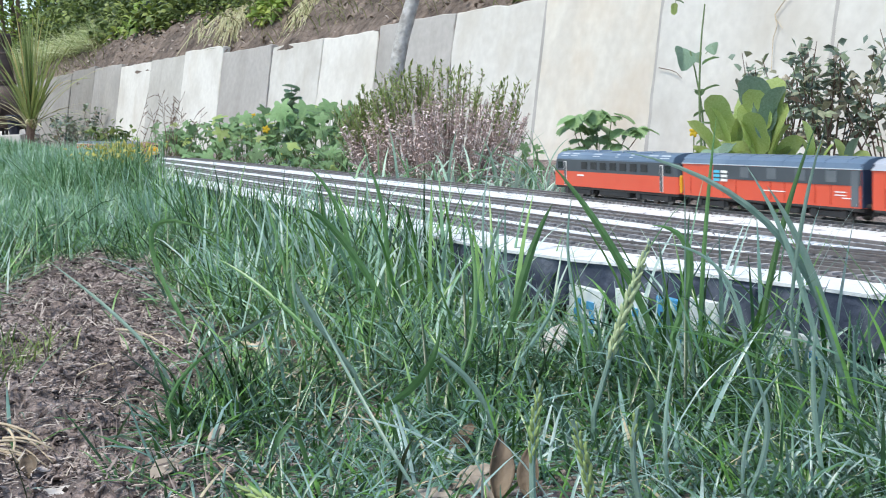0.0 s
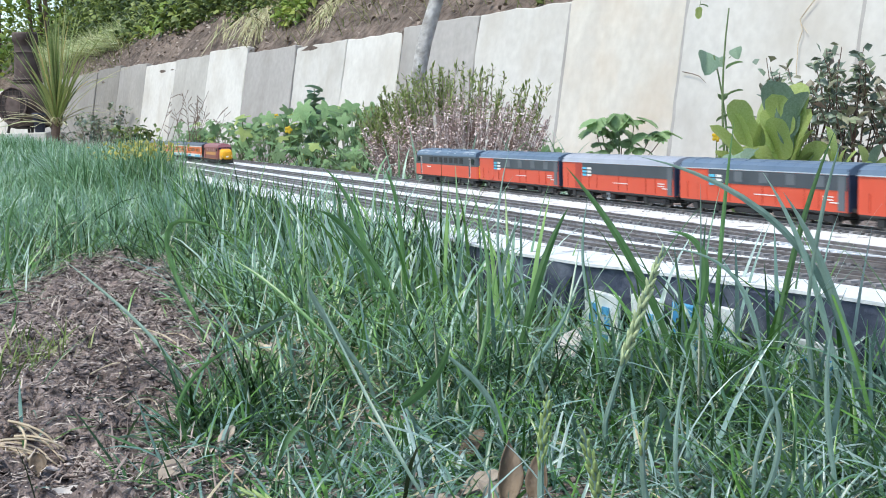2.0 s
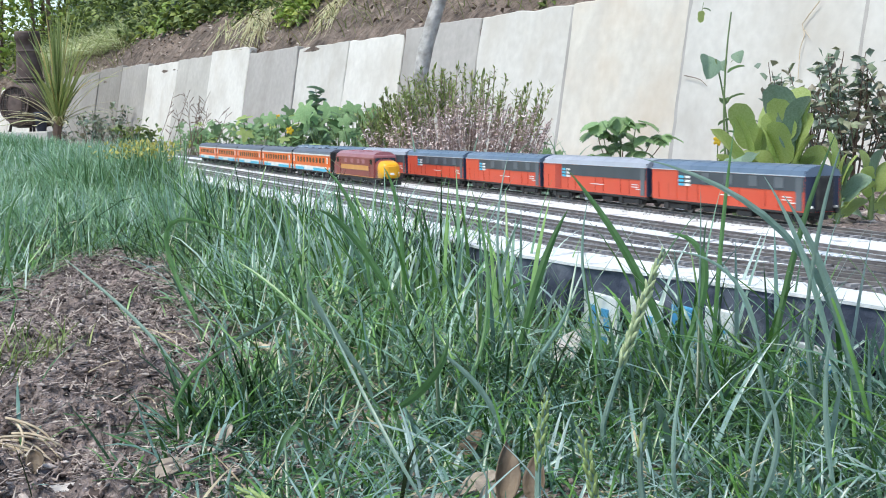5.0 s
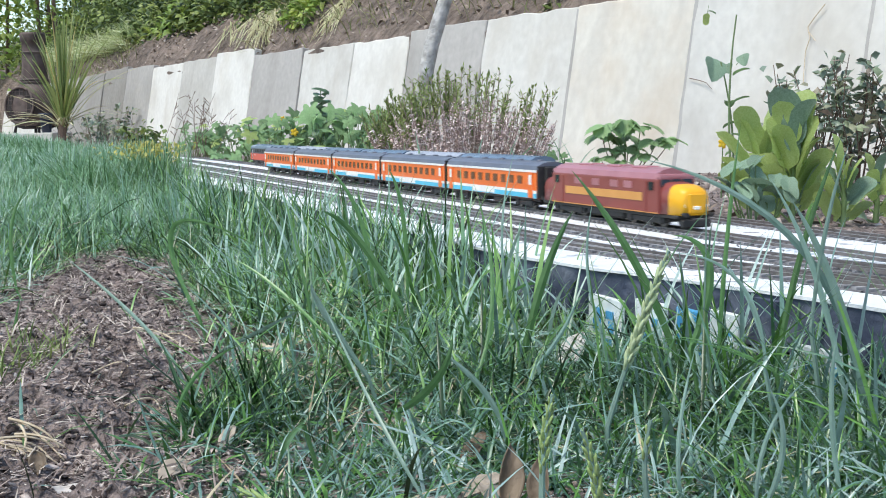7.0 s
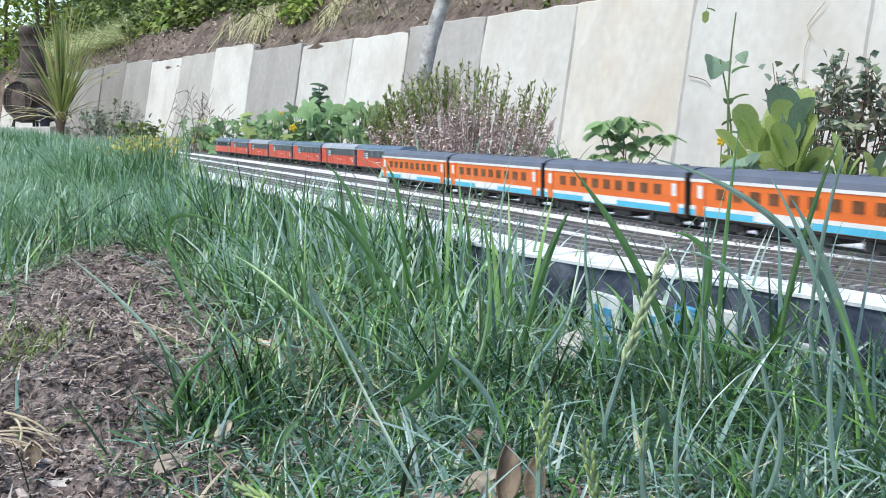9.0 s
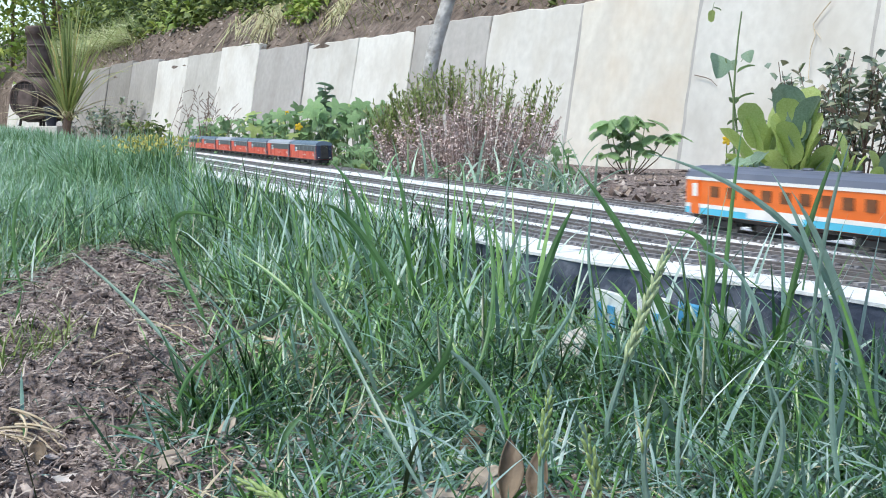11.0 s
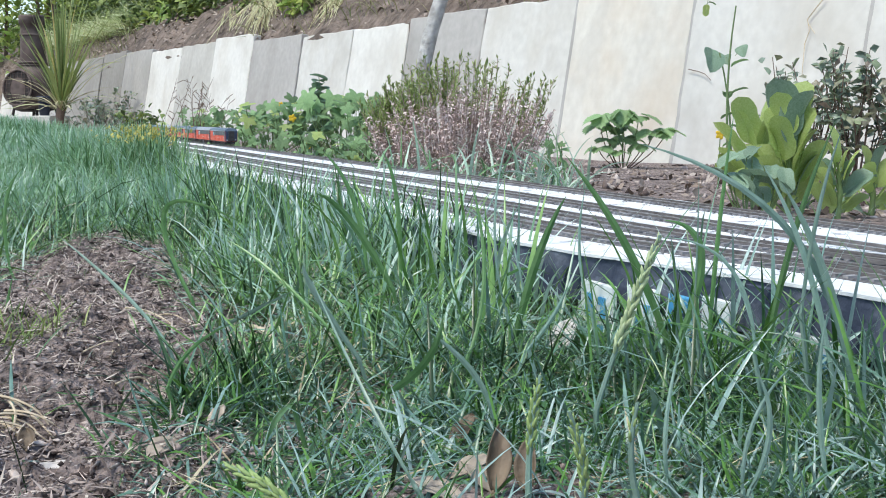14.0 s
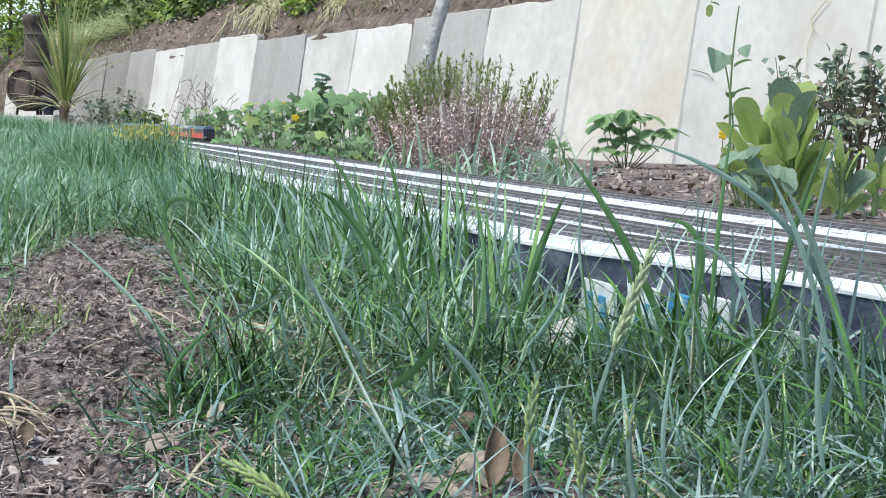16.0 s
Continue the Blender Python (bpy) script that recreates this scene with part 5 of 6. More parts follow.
        solo("grass_blade", b, M[m], "broad blue-green grass blade" if m == "hero_pale" else "broad mid-green grass blade", "grass blade", "long grass blades")


hero_blades()


def seed_stalk(base, mid, tip, head, spikelets, label, fatness=1.0):
    """A grass stalk whose upper part carries a head of overlapping spikelets."""
    b, c, t = Vector(base), Vector(mid), Vector(tip)
    c = c * 2 - (b + t) / 2
    pts = [b * (1 - k) ** 2 + c * 2 * k * (1 - k) + t * k * k for k in [i / 14 for i in range(15)]]
    th = thing("seed_stalk", label, "grass stalk", "seeding grass")
    pts.insert(0, Vector((b.x, b.y, ground_z(b.x, b.y) - 0.004)))
    part("stalk", tube(pts, 0.0013, 0.0007, 6), M["hero_pale"], th)
    r = random.Random(spikelets)
    sp = bmesh.new()
    bmesh.ops.create_icosphere(sp, subdivisions=1, radius=1.0)
    for v in sp.verts:
        v.co = Vector((v.co.x * 0.0016 * (1 - 0.4 * v.co.z), v.co.y * 0.0011, v.co.z * 0.0052))
    me = bpy.data.meshes.new("spikelet")
    sp.to_mesh(me)
    sp.free()
    me.materials.append(M["seed"] if fatness == 1 else M["seed_green"])
    me.shade_smooth()
    for i in range(spikelets):
        k = 1 - head * (1 - i / spikelets)
        p = b * (1 - k) ** 2 + c * 2 * k * (1 - k) + t * k * k
        d = ((c - b) * 2 * (1 - k) + (t - c) * 2 * k).normalized()
        q = d.to_track_quat("Z", "Y").to_matrix().to_4x4()
        a = i * 2.4
        fat = math.sin(math.pi * min(1, 0.15 + 0.85 * (i + 1) / spikelets)) ** 0.5
        m = Matrix.Translation(p) @ q @ Matrix.Rotation(a, 4, "Z") @ Matrix.Translation((0.0013 * fat, 0, 0)) @ Matrix.Rotation(r.uniform(0.25, 0.5), 4, "Y") @ Matrix.Scale(fatness * r.uniform(0.8, 1.15) * (0.46 + 0.36 * fat), 4)
        under("spikelet", me, th, m=m)


seed_stalk((0.067, 0.500, 0.018), (0.078, 0.500, 0.053), (0.093, 0.500, 0.094), 0.62, 46, "pale green grass stalk with a full seed head")
seed_stalk((0.032, 0.420, 0.013), (0.033, 0.420, 0.032), (0.036, 0.420, 0.051), 0.75, 30, "yellow-green grass stalk with a slim seed head", 0.68)
seed_stalk((0.047, 0.380, 0.010), (0.047, 0.380, 0.028), (0.042, 0.380, 0.048), 0.7, 30, "yellow-green grass stalk with a slim seed head", 0.68)
seed_stalk((-0.038, 0.340, 0.019), (-0.049, 0.340, 0.033), (-0.066, 0.350, 0.039), 0.7, 34, "pale grass stalk bent under its seed head", 0.8)
seed_stalk((0.068, 0.400, 0.013), (0.066, 0.400, 0.029), (0.068, 0.400, 0.046), 0.4, 8, "dry pale grass stalk", 0.6)


# ---- bare earth, crumbs, dry leaves, roots ----
def crumbs():
    bv = np.array([(1, 0, 0), (-1, 0, 0), (0, 1, 0), (0, -1, 0), (0, 0, 1), (0, 0, -1)], dtype=float)
    bf = np.array([(0, 2, 4), (2, 1, 4), (1, 3, 4), (3, 0, 4), (2, 0, 5), (1, 2, 5), (3, 1, 5), (0, 3, 5)])
    pts = []
    while len(pts) < 30000:
        y = 0.3 + 1.15 * rng.random() ** 1.3
        x = -0.05 - 0.45 * rng.random()
        if rng.random() < bare(x, y):
            pts.append((x, y, ground_z(x, y)))
    while len(pts) < 33000:
        y = 0.3 + 1.2 * rng.random()
        x = (rng.random() * 2 - 1) * 0.4 * y
        if in_lawn(x, y):
            pts.append((x, y, ground_z(x, y)))
    while len(pts) < 36000:
        d, s = rng.uniform(0.67, 2.2), rng.uniform(0.2, 3.0)
        p = TRACK @ Vector((d, s, 0))
        pts.append((p.x, p.y, ground_z(p.x, p.y)))
    P = np.array(pts)
    n = len(P)
    size = np.minimum(rng.gamma(1.5, 0.00034, n), 0.0012)
    size[33000:] *= 4.0
    jag = 1.1 + rng.normal(0, 0.5, (n, 12, 1))[:, :len(bv)]
    sc = rng.uniform(0.4, 1.9, (n, 1, 3)) * size[:, None, None]
    sc[:, :, 0] *= rng.uniform(0.8, 3.6, (n, 1))
    sc[:, :, 2] *= 1.1
    Q = bv[None] * jag * sc
    tw = rng.uniform(0, 2 * np.pi, (n, 1))
    Q = np.stack([Q[:, :, 0] * np.cos(tw) - Q[:, :, 1] * np.sin(tw), Q[:, :, 0] * np.sin(tw) + Q[:, :, 1] * np.cos(tw), Q[:, :, 2]], -1)
    V = (Q + P[:, None] + np.stack([np.zeros(n), np.zeros(n), size * 0.3], -1)[:, None]).reshape(-1, 3)
    F = (np.arange(n)[:, None, None] * len(bv) + bf[None]).reshape(-1, 3)
    tagged(new("soil_crumbs", quads_mesh("soil_crumbs", V, F, M["crumb"], False)), "loose crumbs of dry brown soil", "soil crumbs", kind="stuff")
    # fibres and bits of straw on the earth
    R = []
    while len(R) < 22000:
        y = 0.3 + 1.1 * rng.random()
        x = -0.05 - 0.45 * rng.random()
        if rng.random() < bare(x, y) + 0.15:
            R.append((x, y, ground_z(x, y) + 0.002))
    R = np.array(R)
    n = len(R)
    V, F = blades(R, rng.gamma(3, 0.0024, n), rng.uniform(0.0005, 0.0016, n), rng.uniform(0.5, 1.57, n), rng.uniform(0.0, 1.8, n), rng.uniform(0, 6.28, n), 2)
    tagged(new("straw_bits", quads_mesh("straw_bits", V, F, M["fibre"])), "scattered bits of dry straw and fibre", "straw", kind="stuff")


crumbs()


def dry_leaf(at, length, width, curl, turn, tilt, roll, material, label):
    """A dead leaf with a midrib fold, curled across and along."""
    bm = bmesh.new()
    nu, nv = 12, 6
    grid = []
    for i in range(nu + 1):
        u = i / nu
        w = width / 2 * (math.sin(math.pi * min(1, u * 0.97 + 0.02)) ** 0.8) * (1.15 - 0.4 * u)
        row = []
        for j in range(nv + 1):
            v = j / nv * 2 - 1
            a = v * curl
            x = w * (math.sin(a) / curl if curl else v)
            z = w * ((1 - math.cos(a)) / curl if curl else 0) + 0.06 * length * math.sin(u * 3.0 + v * 0.6) + 0.0012 * noise.noise(Vector((u * 5, v * 3, at[0] * 90)))
            row.append(bm.verts.new((x, (u - 0.5) * length, z)))
        grid.append(row)
    for i in range(nu):
        for j in range(nv):
            bm.faces.new((grid[i][j], grid[i][j + 1], grid[i + 1][j + 1], grid[i + 1][j]))
    tube([(0, -0.5 * length, 0), (0, -0.68 * length, 0.002)], 0.0007, 0.0005, 5, bm)
    m = Matrix.Translation(at) @ Euler((radians(tilt), radians(roll), radians(turn))).to_matrix().to_4x4()
    low = min((m @ v.co).z for v in bm.verts)
    g = ground_z(at[0], at[1])
    m = Matrix.Translation((0, 0, g - low - 0.0005)) @ m
    me = bpy.data.meshes.new("dry_leaf")
    bm.to_mesh(me)
    bm.free()
    me.materials.append(M[material])
    me.shade_smooth()
    ob = new("dry_leaf", me)
    ob.matrix_basis = m
    so = ob.modifiers.new("thickness", "SOLIDIFY")
    so.thickness = 0.0004
    tagged(ob, label, "dry leaf", "fallen leaves")


for row in (
    ((-0.168, 0.498), 0.030, 0.010, 0.9, -75, 5, 10, "pale_leaf", "pale curled dead leaf on bare earth"),
    ((-0.119, 0.495), 0.020, 0.012, 0.6, -35, 15, 10, "dead_leaf", "pale dead leaf at the grass edge"),
    ((-0.109, 0.471), 0.016, 0.006, 0.5, -25, 5, 0, "brown_leaf", "narrow brown dead leaf at the grass edge"),
    ((0.071, 0.669), 0.026, 0.017, 0.5, -40, 50, 10, "pale_leaf", "pale grey dead leaf standing in the grass"),
    ((0.012, 0.462), 0.021, 0.010, 0.9, -60, 20, 20, "dead_leaf", "pale dry leaf folded in the grass"),
    ((0.021, 0.440), 0.026, 0.013, 1.2, 12, 58, 15, "brown_leaf", "brown dead leaf curled upright in the grass"),
    ((0.033, 0.434), 0.022, 0.012, 1.3, -22, 58, -10, "brown_leaf", "brown dead leaf curled upright in the grass"),
    ((0.010, 0.502), 0.020, 0.012, 1.0, -40, 45, 0, "brown_leaf", "small brown dead leaf in the grass"),
    ((-0.104, 0.539), 0.014, 0.009, 0.9, -30, 40, 0, "dead_leaf", "yellowish dead leaf in the grass"),
    ((-0.470, 1.388), 0.034, 0.02, 0.5, -20, 22, 0, "pale_leaf", "pale grey leaf at the far edge of the earth"),
    ((-0.185, 0.515), 0.012, 0.010, 1.2, 20, 40, 0, "brown_leaf", "small brown curled leaf on bare earth"),
    ((0.139, 0.765), 0.030, 0.017, 0.4, 80, 20, 0, "leaf_pale", "pale green fallen leaf under the grass"),
    ((-0.003, 0.432), 0.024, 0.016, 0.5, 70, 15, 0, "dead_leaf", "whitish dead leaf flat on the earth"),
    ((0.038, 0.919), 0.022, 0.012, 0.7, -20, 40, 0, "dead_leaf", "papery dead leaf in the grass"),
    ((-0.193, 0.502), 0.014, 0.009, 0.6, 40, 5, 0, "dead_leaf", "pale dead leaf scrap on bare earth"),
    ((0.140, 0.620), 0.022, 0.012, 0.8, 60, 25, 0, "brown_leaf", "brown dead leaf low in the grass"),
    ((0.215, 0.693), 0.024, 0.014, 0.8, 30, 35, 0, "brown_leaf", "reddish dead leaf low in the grass"),
    ((-0.084, 0.620), 0.022, 0.012, 0.7, 75, 10, 0, "dead_leaf", "pale dead leaf under the grass"),
    ((-0.111, 0.749), 0.034, 0.005, 0.4, -42, 12, 0, "dead_leaf", "narrow straw-coloured dead blade in the grass"),
    ((-0.201, 0.765), 0.034, 0.006, 0.4, 25, 14, 0, "dead_leaf", "pale dead blade at the grass edge"),
    ((-0.086, 0.742), 0.022, 0.010, 0.8, 20, 25, 0, "brown_leaf", "orange-brown dead leaf in the grass"),
    ((0.022, 0.948), 0.026, 0.014, 0.8, 40, 35, 0, "brown_leaf", "orange-brown dead leaf in the grass"),
    ((0.097, 0.933), 0.026, 0.014, 0.8, 60, 40, 0, "brown_leaf", "orange-brown dead leaf below the deck"),
    ((0.015, 0.449), 0.022, 0.012, 0.7, 30, 15, 0, "dead_leaf", "greyish dead leaf lying among brown ones"),
):
    at, *rest = row
    dry_leaf((at[0], at[1], 0), *rest)


def roots():
    r = random.Random(3)
    t = thing("root_clump", "tangle of pale dry grass roots on bare earth", "roots")
    c = Vector((*(-0.208, 0.580), 0))
    for i in range(16):
        a = Vector((c.x - 0.022 + r.uniform(-0.012, 0.012), c.y + r.uniform(-0.01, 0.012), 0.006))
        b = c + Vector((r.uniform(-0.01, 0.018), r.uniform(-0.02, 0.006), 0))
        a.z += ground_z(a.x, a.y)
        b.z = ground_z(b.x, b.y) + 0.001
        part("root", tube(arc_points(a, b, r.uniform(0.001, 0.004), 8, (r.uniform(-0.006, 0.006), r.uniform(-0.006, 0.006), 0)), 0.0008, 0.0004, 5), M["root"], t)
    for i, (p, q, lift, rad) in enumerate((((-0.125, 0.765), (-0.095, 0.693), 0.004, 0.0022), ((-0.188, 0.662), (-0.205, 0.745), 0.002, 0.0006), ((-0.212, 0.785), (-0.172, 0.765), 0.003, 0.0009), ((-0.208, 0.755), (-0.170, 0.727), 0.002, 0.0008), ((-0.213, 0.818), (-0.175, 0.796), 0.004, 0.0007), ((-0.174, 0.620), (-0.161, 0.644), 0.002, 0.0007), ((-0.213, 0.693), (-0.187, 0.677), 0.001, 0.0006))):
        a, b = Vector((*p, ground_z(*p) + 0.003)), Vector((*q, ground_z(*q) + 0.004))
        bm = tube(arc_points(a, b, lift, 9, (0, 0.003 * i, 0)), rad, rad * 0.6, 6)
        solo("twig", bm, M["root"], "dry straw-coloured twig on the ground", "twig", "twigs")


roots()


# ---- the bed behind the deck ----
def leaf_mesh(name, outline, material, cup=0.25, fold=0.2, n=28):
    """A broad leaf: outline(angle) gives the radius round the stalk's end; the blade is cupped and folded at its midrib."""
    V, F = [(0, 0, 0)], []
    rings = (0.35, 0.7, 1.0)
    for k in rings:
        for i in range(n):
            a = 2 * math.pi * i / n
            r = outline(a) * k
            x, y = r * math.sin(a), r * math.cos(a)
            V.append((x, y, fold * abs(x) - cup * (r * r) + 0.02 * math.sin(9 * a) * k * r))
    for i in range(n):
        j = (i + 1) % n
        F.append((0, 1 + i, 1 + j))
        for q in range(2):
            o = 1 + q * n
            F.append((o + i, o + n + i, o + n + j, o + j))
    return mesh_of(name, V, F, material, True)


def lobed(a):
    return 0.5 * (0.78 + 0.22 * math.cos(5 * a)) * (1 + 0.06 * math.cos(25 * a)) * (1 - 0.45 * math.exp(-((abs(a - math.pi)) / 0.35) ** 2))


def toothed(a):
    c = math.cos(a)
    return 0.5 * (0.72 + 0.28 * c) * (1 + 0.09 * math.cos(20 * a))


def oblong(a):
    x, y = 0.26 * math.sin(a) * (1 - 0.45 * max(0.0, math.cos(a)) ** 2), 0.5 * math.cos(a)
    return math.hypot(x, y) * (1 + 0.02 * math.cos(16 * a))


HEART = leaf_mesh("leaf", toothed, M["leaf_blue"], 0.4, 0.5, 24)
LOBED = leaf_mesh("leaf", lobed, M["leaf"], 0.5, 0.15)
LOBED_PALE = leaf_mesh("leaf", lobed, M["leaf_pale"], 0.5, 0.15)
TOOTHED = leaf_mesh("leaf", toothed, M["leaf_mid"], 0.4, 0.3, 40)
OBLONG = leaf_mesh("leaf", oblong, M["leaf_pale"], 0.3, 0.28)
OBLONG_GREEN = leaf_mesh("leaf", oblong, M["leaf"], 0.35, 0.5)
OBLONG_BLUE = leaf_mesh("leaf", oblong, M["leaf_blue"], 0.35, 0.5)


def put_leaf(t, me, at, size, yaw, pitch, roll=0.0):
    m = Matrix.Translation(at) @ Euler((radians(pitch), radians(roll), radians(yaw))).to_matrix().to_4x4() @ Matrix.Scale(size, 4)
    return under("leaf", me, t, m=m)


def bed_plant(at, height, spread, count, size, seed, mesh=None, pale=0.1):
    """A low plant of broad lobed leaves held on stems from one root."""
    r = random.Random(seed)
    t = thing("bed_plant", "leafy green garden plant with broad lobed leaves in the bed", "garden plant", "leafy bed plants")
    x, y = at
    g = ground_z(x, y)
    count = int(count * 1.7)
    size *= 0.74
    for i in range(count):
        k = (i + 0.5) / count
        h = height * (0.25 + 0.75 * r.random() ** 0.7)
        a = r.uniform(0, 2 * math.pi)
        d = spread * math.sqrt(r.random())
        tip = Vector((x + d * math.cos(a), y + 0.6 * d * math.sin(a), g + h))
        part("stem", tube(arc_points((x + 0.02 * math.cos(a), y, g - 0.003), tip, 0.01, 5, (0.2 * d * math.cos(a), 0, 0)), 0.0018, 0.001, 4), M["stem"], t)
        me = mesh or (LOBED_PALE if r.random() < pale else LOBED)
        put_leaf(t, me, tip, size * r.uniform(0.6, 1.2), r.uniform(110, 250), r.uniform(-70, 5), r.uniform(-30, 30))
    return t


for i, (at, h, sp, c, size) in enumerate((
    ((-0.958, 4.900), 0.16, 0.13, 22, 0.085), ((-0.784, 4.600), 0.17, 0.15, 24, 0.09), ((-0.606, 4.200), 0.185, 0.13, 22, 0.085),
    ((-0.413, 3.800), 0.20, 0.12, 24, 0.09), ((-0.289, 3.500), 0.205, 0.11, 26, 0.09), ((-0.202, 3.300), 0.18, 0.09, 20, 0.08),
    ((-0.330, 3.100), 0.10, 0.14, 18, 0.06), ((-0.553, 3.600), 0.11, 0.16, 18, 0.065), ((-0.191, 2.800), 0.10, 0.10, 14, 0.06),
    ((0.215, 2.500), 0.11, 0.05, 8, 0.055), ((-0.116, 2.900), 0.12, 0.08, 12, 0.06), ((-1.138, 5.400), 0.13, 0.15, 16, 0.08))):
    bed_plant(at, h, sp, c, size, 20 + i)


def nettle(at, height):
    t = thing("upright_weed", "upright green weed with a tuft of narrow leaves", "weed")
    x, y = at
    g = ground_z(x, y)
    part("stem", tube([(x, y, g), (x + 0.004, y, g + height * 0.6), (x, y, g + height)], 0.003, 0.0015, 6), M["stem"], t)
    r = random.Random(5)
    for i in range(15):
        k = 0.35 + 0.65 * i / 14
        put_leaf(t, OBLONG_BLUE, (x, y, g + height * k), 0.11 * (1.25 - k * 0.7), i * 137, r.uniform(-10, 40), 0)


nettle((-0.384, 3.750), 0.265)


def strawberry(at):
    x, y = at
    g = ground_z(x, y)
    t = thing("strawberry_plant", "strawberry plant with toothed green leaves against the wall", "strawberry plant")
    r = random.Random(8)
    for dx, dz, size in ((-0.07, 0.20, 0.07), (0.0, 0.215, 0.075), (0.05, 0.205, 0.08), (-0.08, 0.165, 0.065), (0.0, 0.155, 0.07), (0.01, 0.115, 0.065), (0.10, 0.14, 0.06), (0.145, 0.145, 0.065), (-0.05, 0.11, 0.05), (0.06, 0.085, 0.05), (-0.09, 0.075, 0.05), (-0.02, 0.06, 0.045)):
        dx *= 0.78
        tip = Vector((x + dx, y - 0.02 + r.uniform(-0.03, 0.03), g + dz * 0.66))
        part("stem", tube(arc_points((x + dx * 0.2, y, g - 0.003), tip, 0.0, 6, (dx * 0.12, 0, 0)), 0.0018, 0.0012, 5), M["stem_brown"] if r.random() < 0.4 else M["stem"], t)
        base = r.uniform(150, 210)
        for k in (-70, 0, 70):
            put_leaf(t, TOOTHED, tip + Vector((math.sin(radians(-base - k)) * size * 0.35, 0, 0.003)), size * 1.08, base + k, r.uniform(-45, -8), r.uniform(-15, 15))


strawberry((0.495, 3.250))


def dock(at, height, count, seed):
    """A pale plant with long upright leaves set along a short stem."""
    x, y = at
    g = ground_z(x, y)
    t = thing("broad_leaf_plant", "yellow-green plant with long upright leaves beside the deck", "garden plant", "pale broad-leaf plants")
    r = random.Random(seed)
    part("stem", tube([(x, y, g - 0.005), (x + 0.003, y, g + height * 0.35), (x, y, g + height * 0.62)], 0.005, 0.0028, 8), M["stem"], t)
    for i in range(count):
        k = i / (count - 1)
        ang = (1 - 0.75 * k) * 68 * (1 if i % 2 else -1) * r.uniform(0.45, 1.0)
        back = r.uniform(-35, 25)
        L = r.uniform(0.36, 0.58) * height
        d = Vector((math.sin(radians(ang)), math.sin(radians(back)) * 0.6, math.cos(radians(ang)))).normalized()
        root = Vector((x, y, g + height * 0.62 * k))
        foot = root + d * L * 0.3
        part("leaf_stalk", tube([root, foot], 0.002, 0.0014, 5), M["stem"], t)
        q = d.to_track_quat("Y", "Z").to_matrix().to_4x4()
        m = Matrix.Translation(foot + d * L * 0.42) @ q @ Matrix.Rotation(r.uniform(-0.9, 0.9), 4, "Y") @ Matrix.Diagonal((L * r.uniform(0.9, 1.25), L, L, 1))
        under("leaf", OBLONG_BLUE if r.random() < 0.12 else OBLONG, t, m=m)


dock((0.512, 1.750), 0.160, 19, 12)
dock((0.492, 1.850), 0.150, 12, 13)
dock((0.543, 1.620), 0.098, 13, 14)
dock((0.618, 1.700), 0.085, 9, 15)
bed_plant((0.439, 1.650), 0.10, 0.05, 9, 0.06, 71, OBLONG_BLUE)


def tall_stems():
    for i, (at, top, leaves) in enumerate((((0.582, 2.400, -0.014), (0.557, 2.400, 0.270), ((0, 0.07, -1, 0.0), (-4, 0.03, 1, 0.012))), ((0.562, 2.300, -0.001), (0.563, 2.300, 0.353), ((-75, 0.034, 1, 0.03),)))):
        t = thing("tall_weed", "tall thin weed stem with a few drooping leaves", "weed", "tall weeds")
        a = Vector((at[0], at[1], ground_z(at[0], at[1]) - 0.004))
        pts = arc_points(a, top, 0, 8, (0.012 * (1 - 2 * i), 0, 0))
        part("stem", tube(pts, 0.0028, 0.0014, 6), M["stem"], t)
        for dz, size, side, off in leaves:
            p = Vector(top) + Vector((side * 0.014, 0, dz * 0.001 - 0.006))
            part("leaf_stalk", tube([Vector(top) + Vector((0, 0, dz * 0.001 - 0.02)), p], 0.001, 0.0008, 4), M["stem"], t)
            put_leaf(t, HEART, p, size, 200 if side < 0 else 150, -60, 20 * side)
        r = random.Random(i)
        for k in (0.35, 0.55, 0.7):
            p = a.lerp(Vector(top), k)
            put_leaf(t, OBLONG_GREEN, p + Vector((0.01, 0, 0)), 0.035, r.uniform(60, 300), 20, 0)


tall_stems()


def shrub(name, label, at, radius, height, stems, leaves, size, width, material, seed, lean=0.3, tips=False):
    """A woody shrub: branching stems with leaves scattered along them."""
    r = random.Random(seed)
    x, y = at
    g = ground_z(x, y)
    t = thing(name, label, "shrub")
    wood, pts = bmesh.new(), []
    for i in range(stems):
        a = r.uniform(0, 2 * math.pi)
        d = radius * math.sqrt(r.random())
        tip = Vector((x + d * math.cos(a), y + d * math.sin(a) * 0.7, g + height * r.uniform(0.55, 1.0) * (1 - 0.25 * (d / radius) ** 2)))
        line = arc_points((x + 0.3 * d * math.cos(a), y + 0.2 * d * math.sin(a), g - 0.004), tip, 0, 7, (r.uniform(-0.02, 0.02), 0, 0))
        tube(line, 0.0022, 0.0009, 4, wood)
        for k in range(leaves):
            f = 0.3 + 0.7 * r.random() ** 0.8
            p = line[0].lerp(line[-1], f) + Vector((r.gauss(0, 0.2), r.gauss(0, 0.2), r.gauss(0, 0.2))) * size
            j = min(6, int(f * 6))
            p = line[j].lerp(line[min(6, j + 1)], f * 6 - j)
            pts.append(p + Vector((r.gauss(0, 1), r.gauss(0, 1), r.gauss(0, 1))) * size * 0.35)
    part("wood", wood, M["stem_brown"], t)
    V, F = leaf_scatter(np.array([p[:] for p in pts]), size, width)
    tagged(under("leaves", quads_mesh("leaves", V, F, material), t), kind="stuff")
    return t


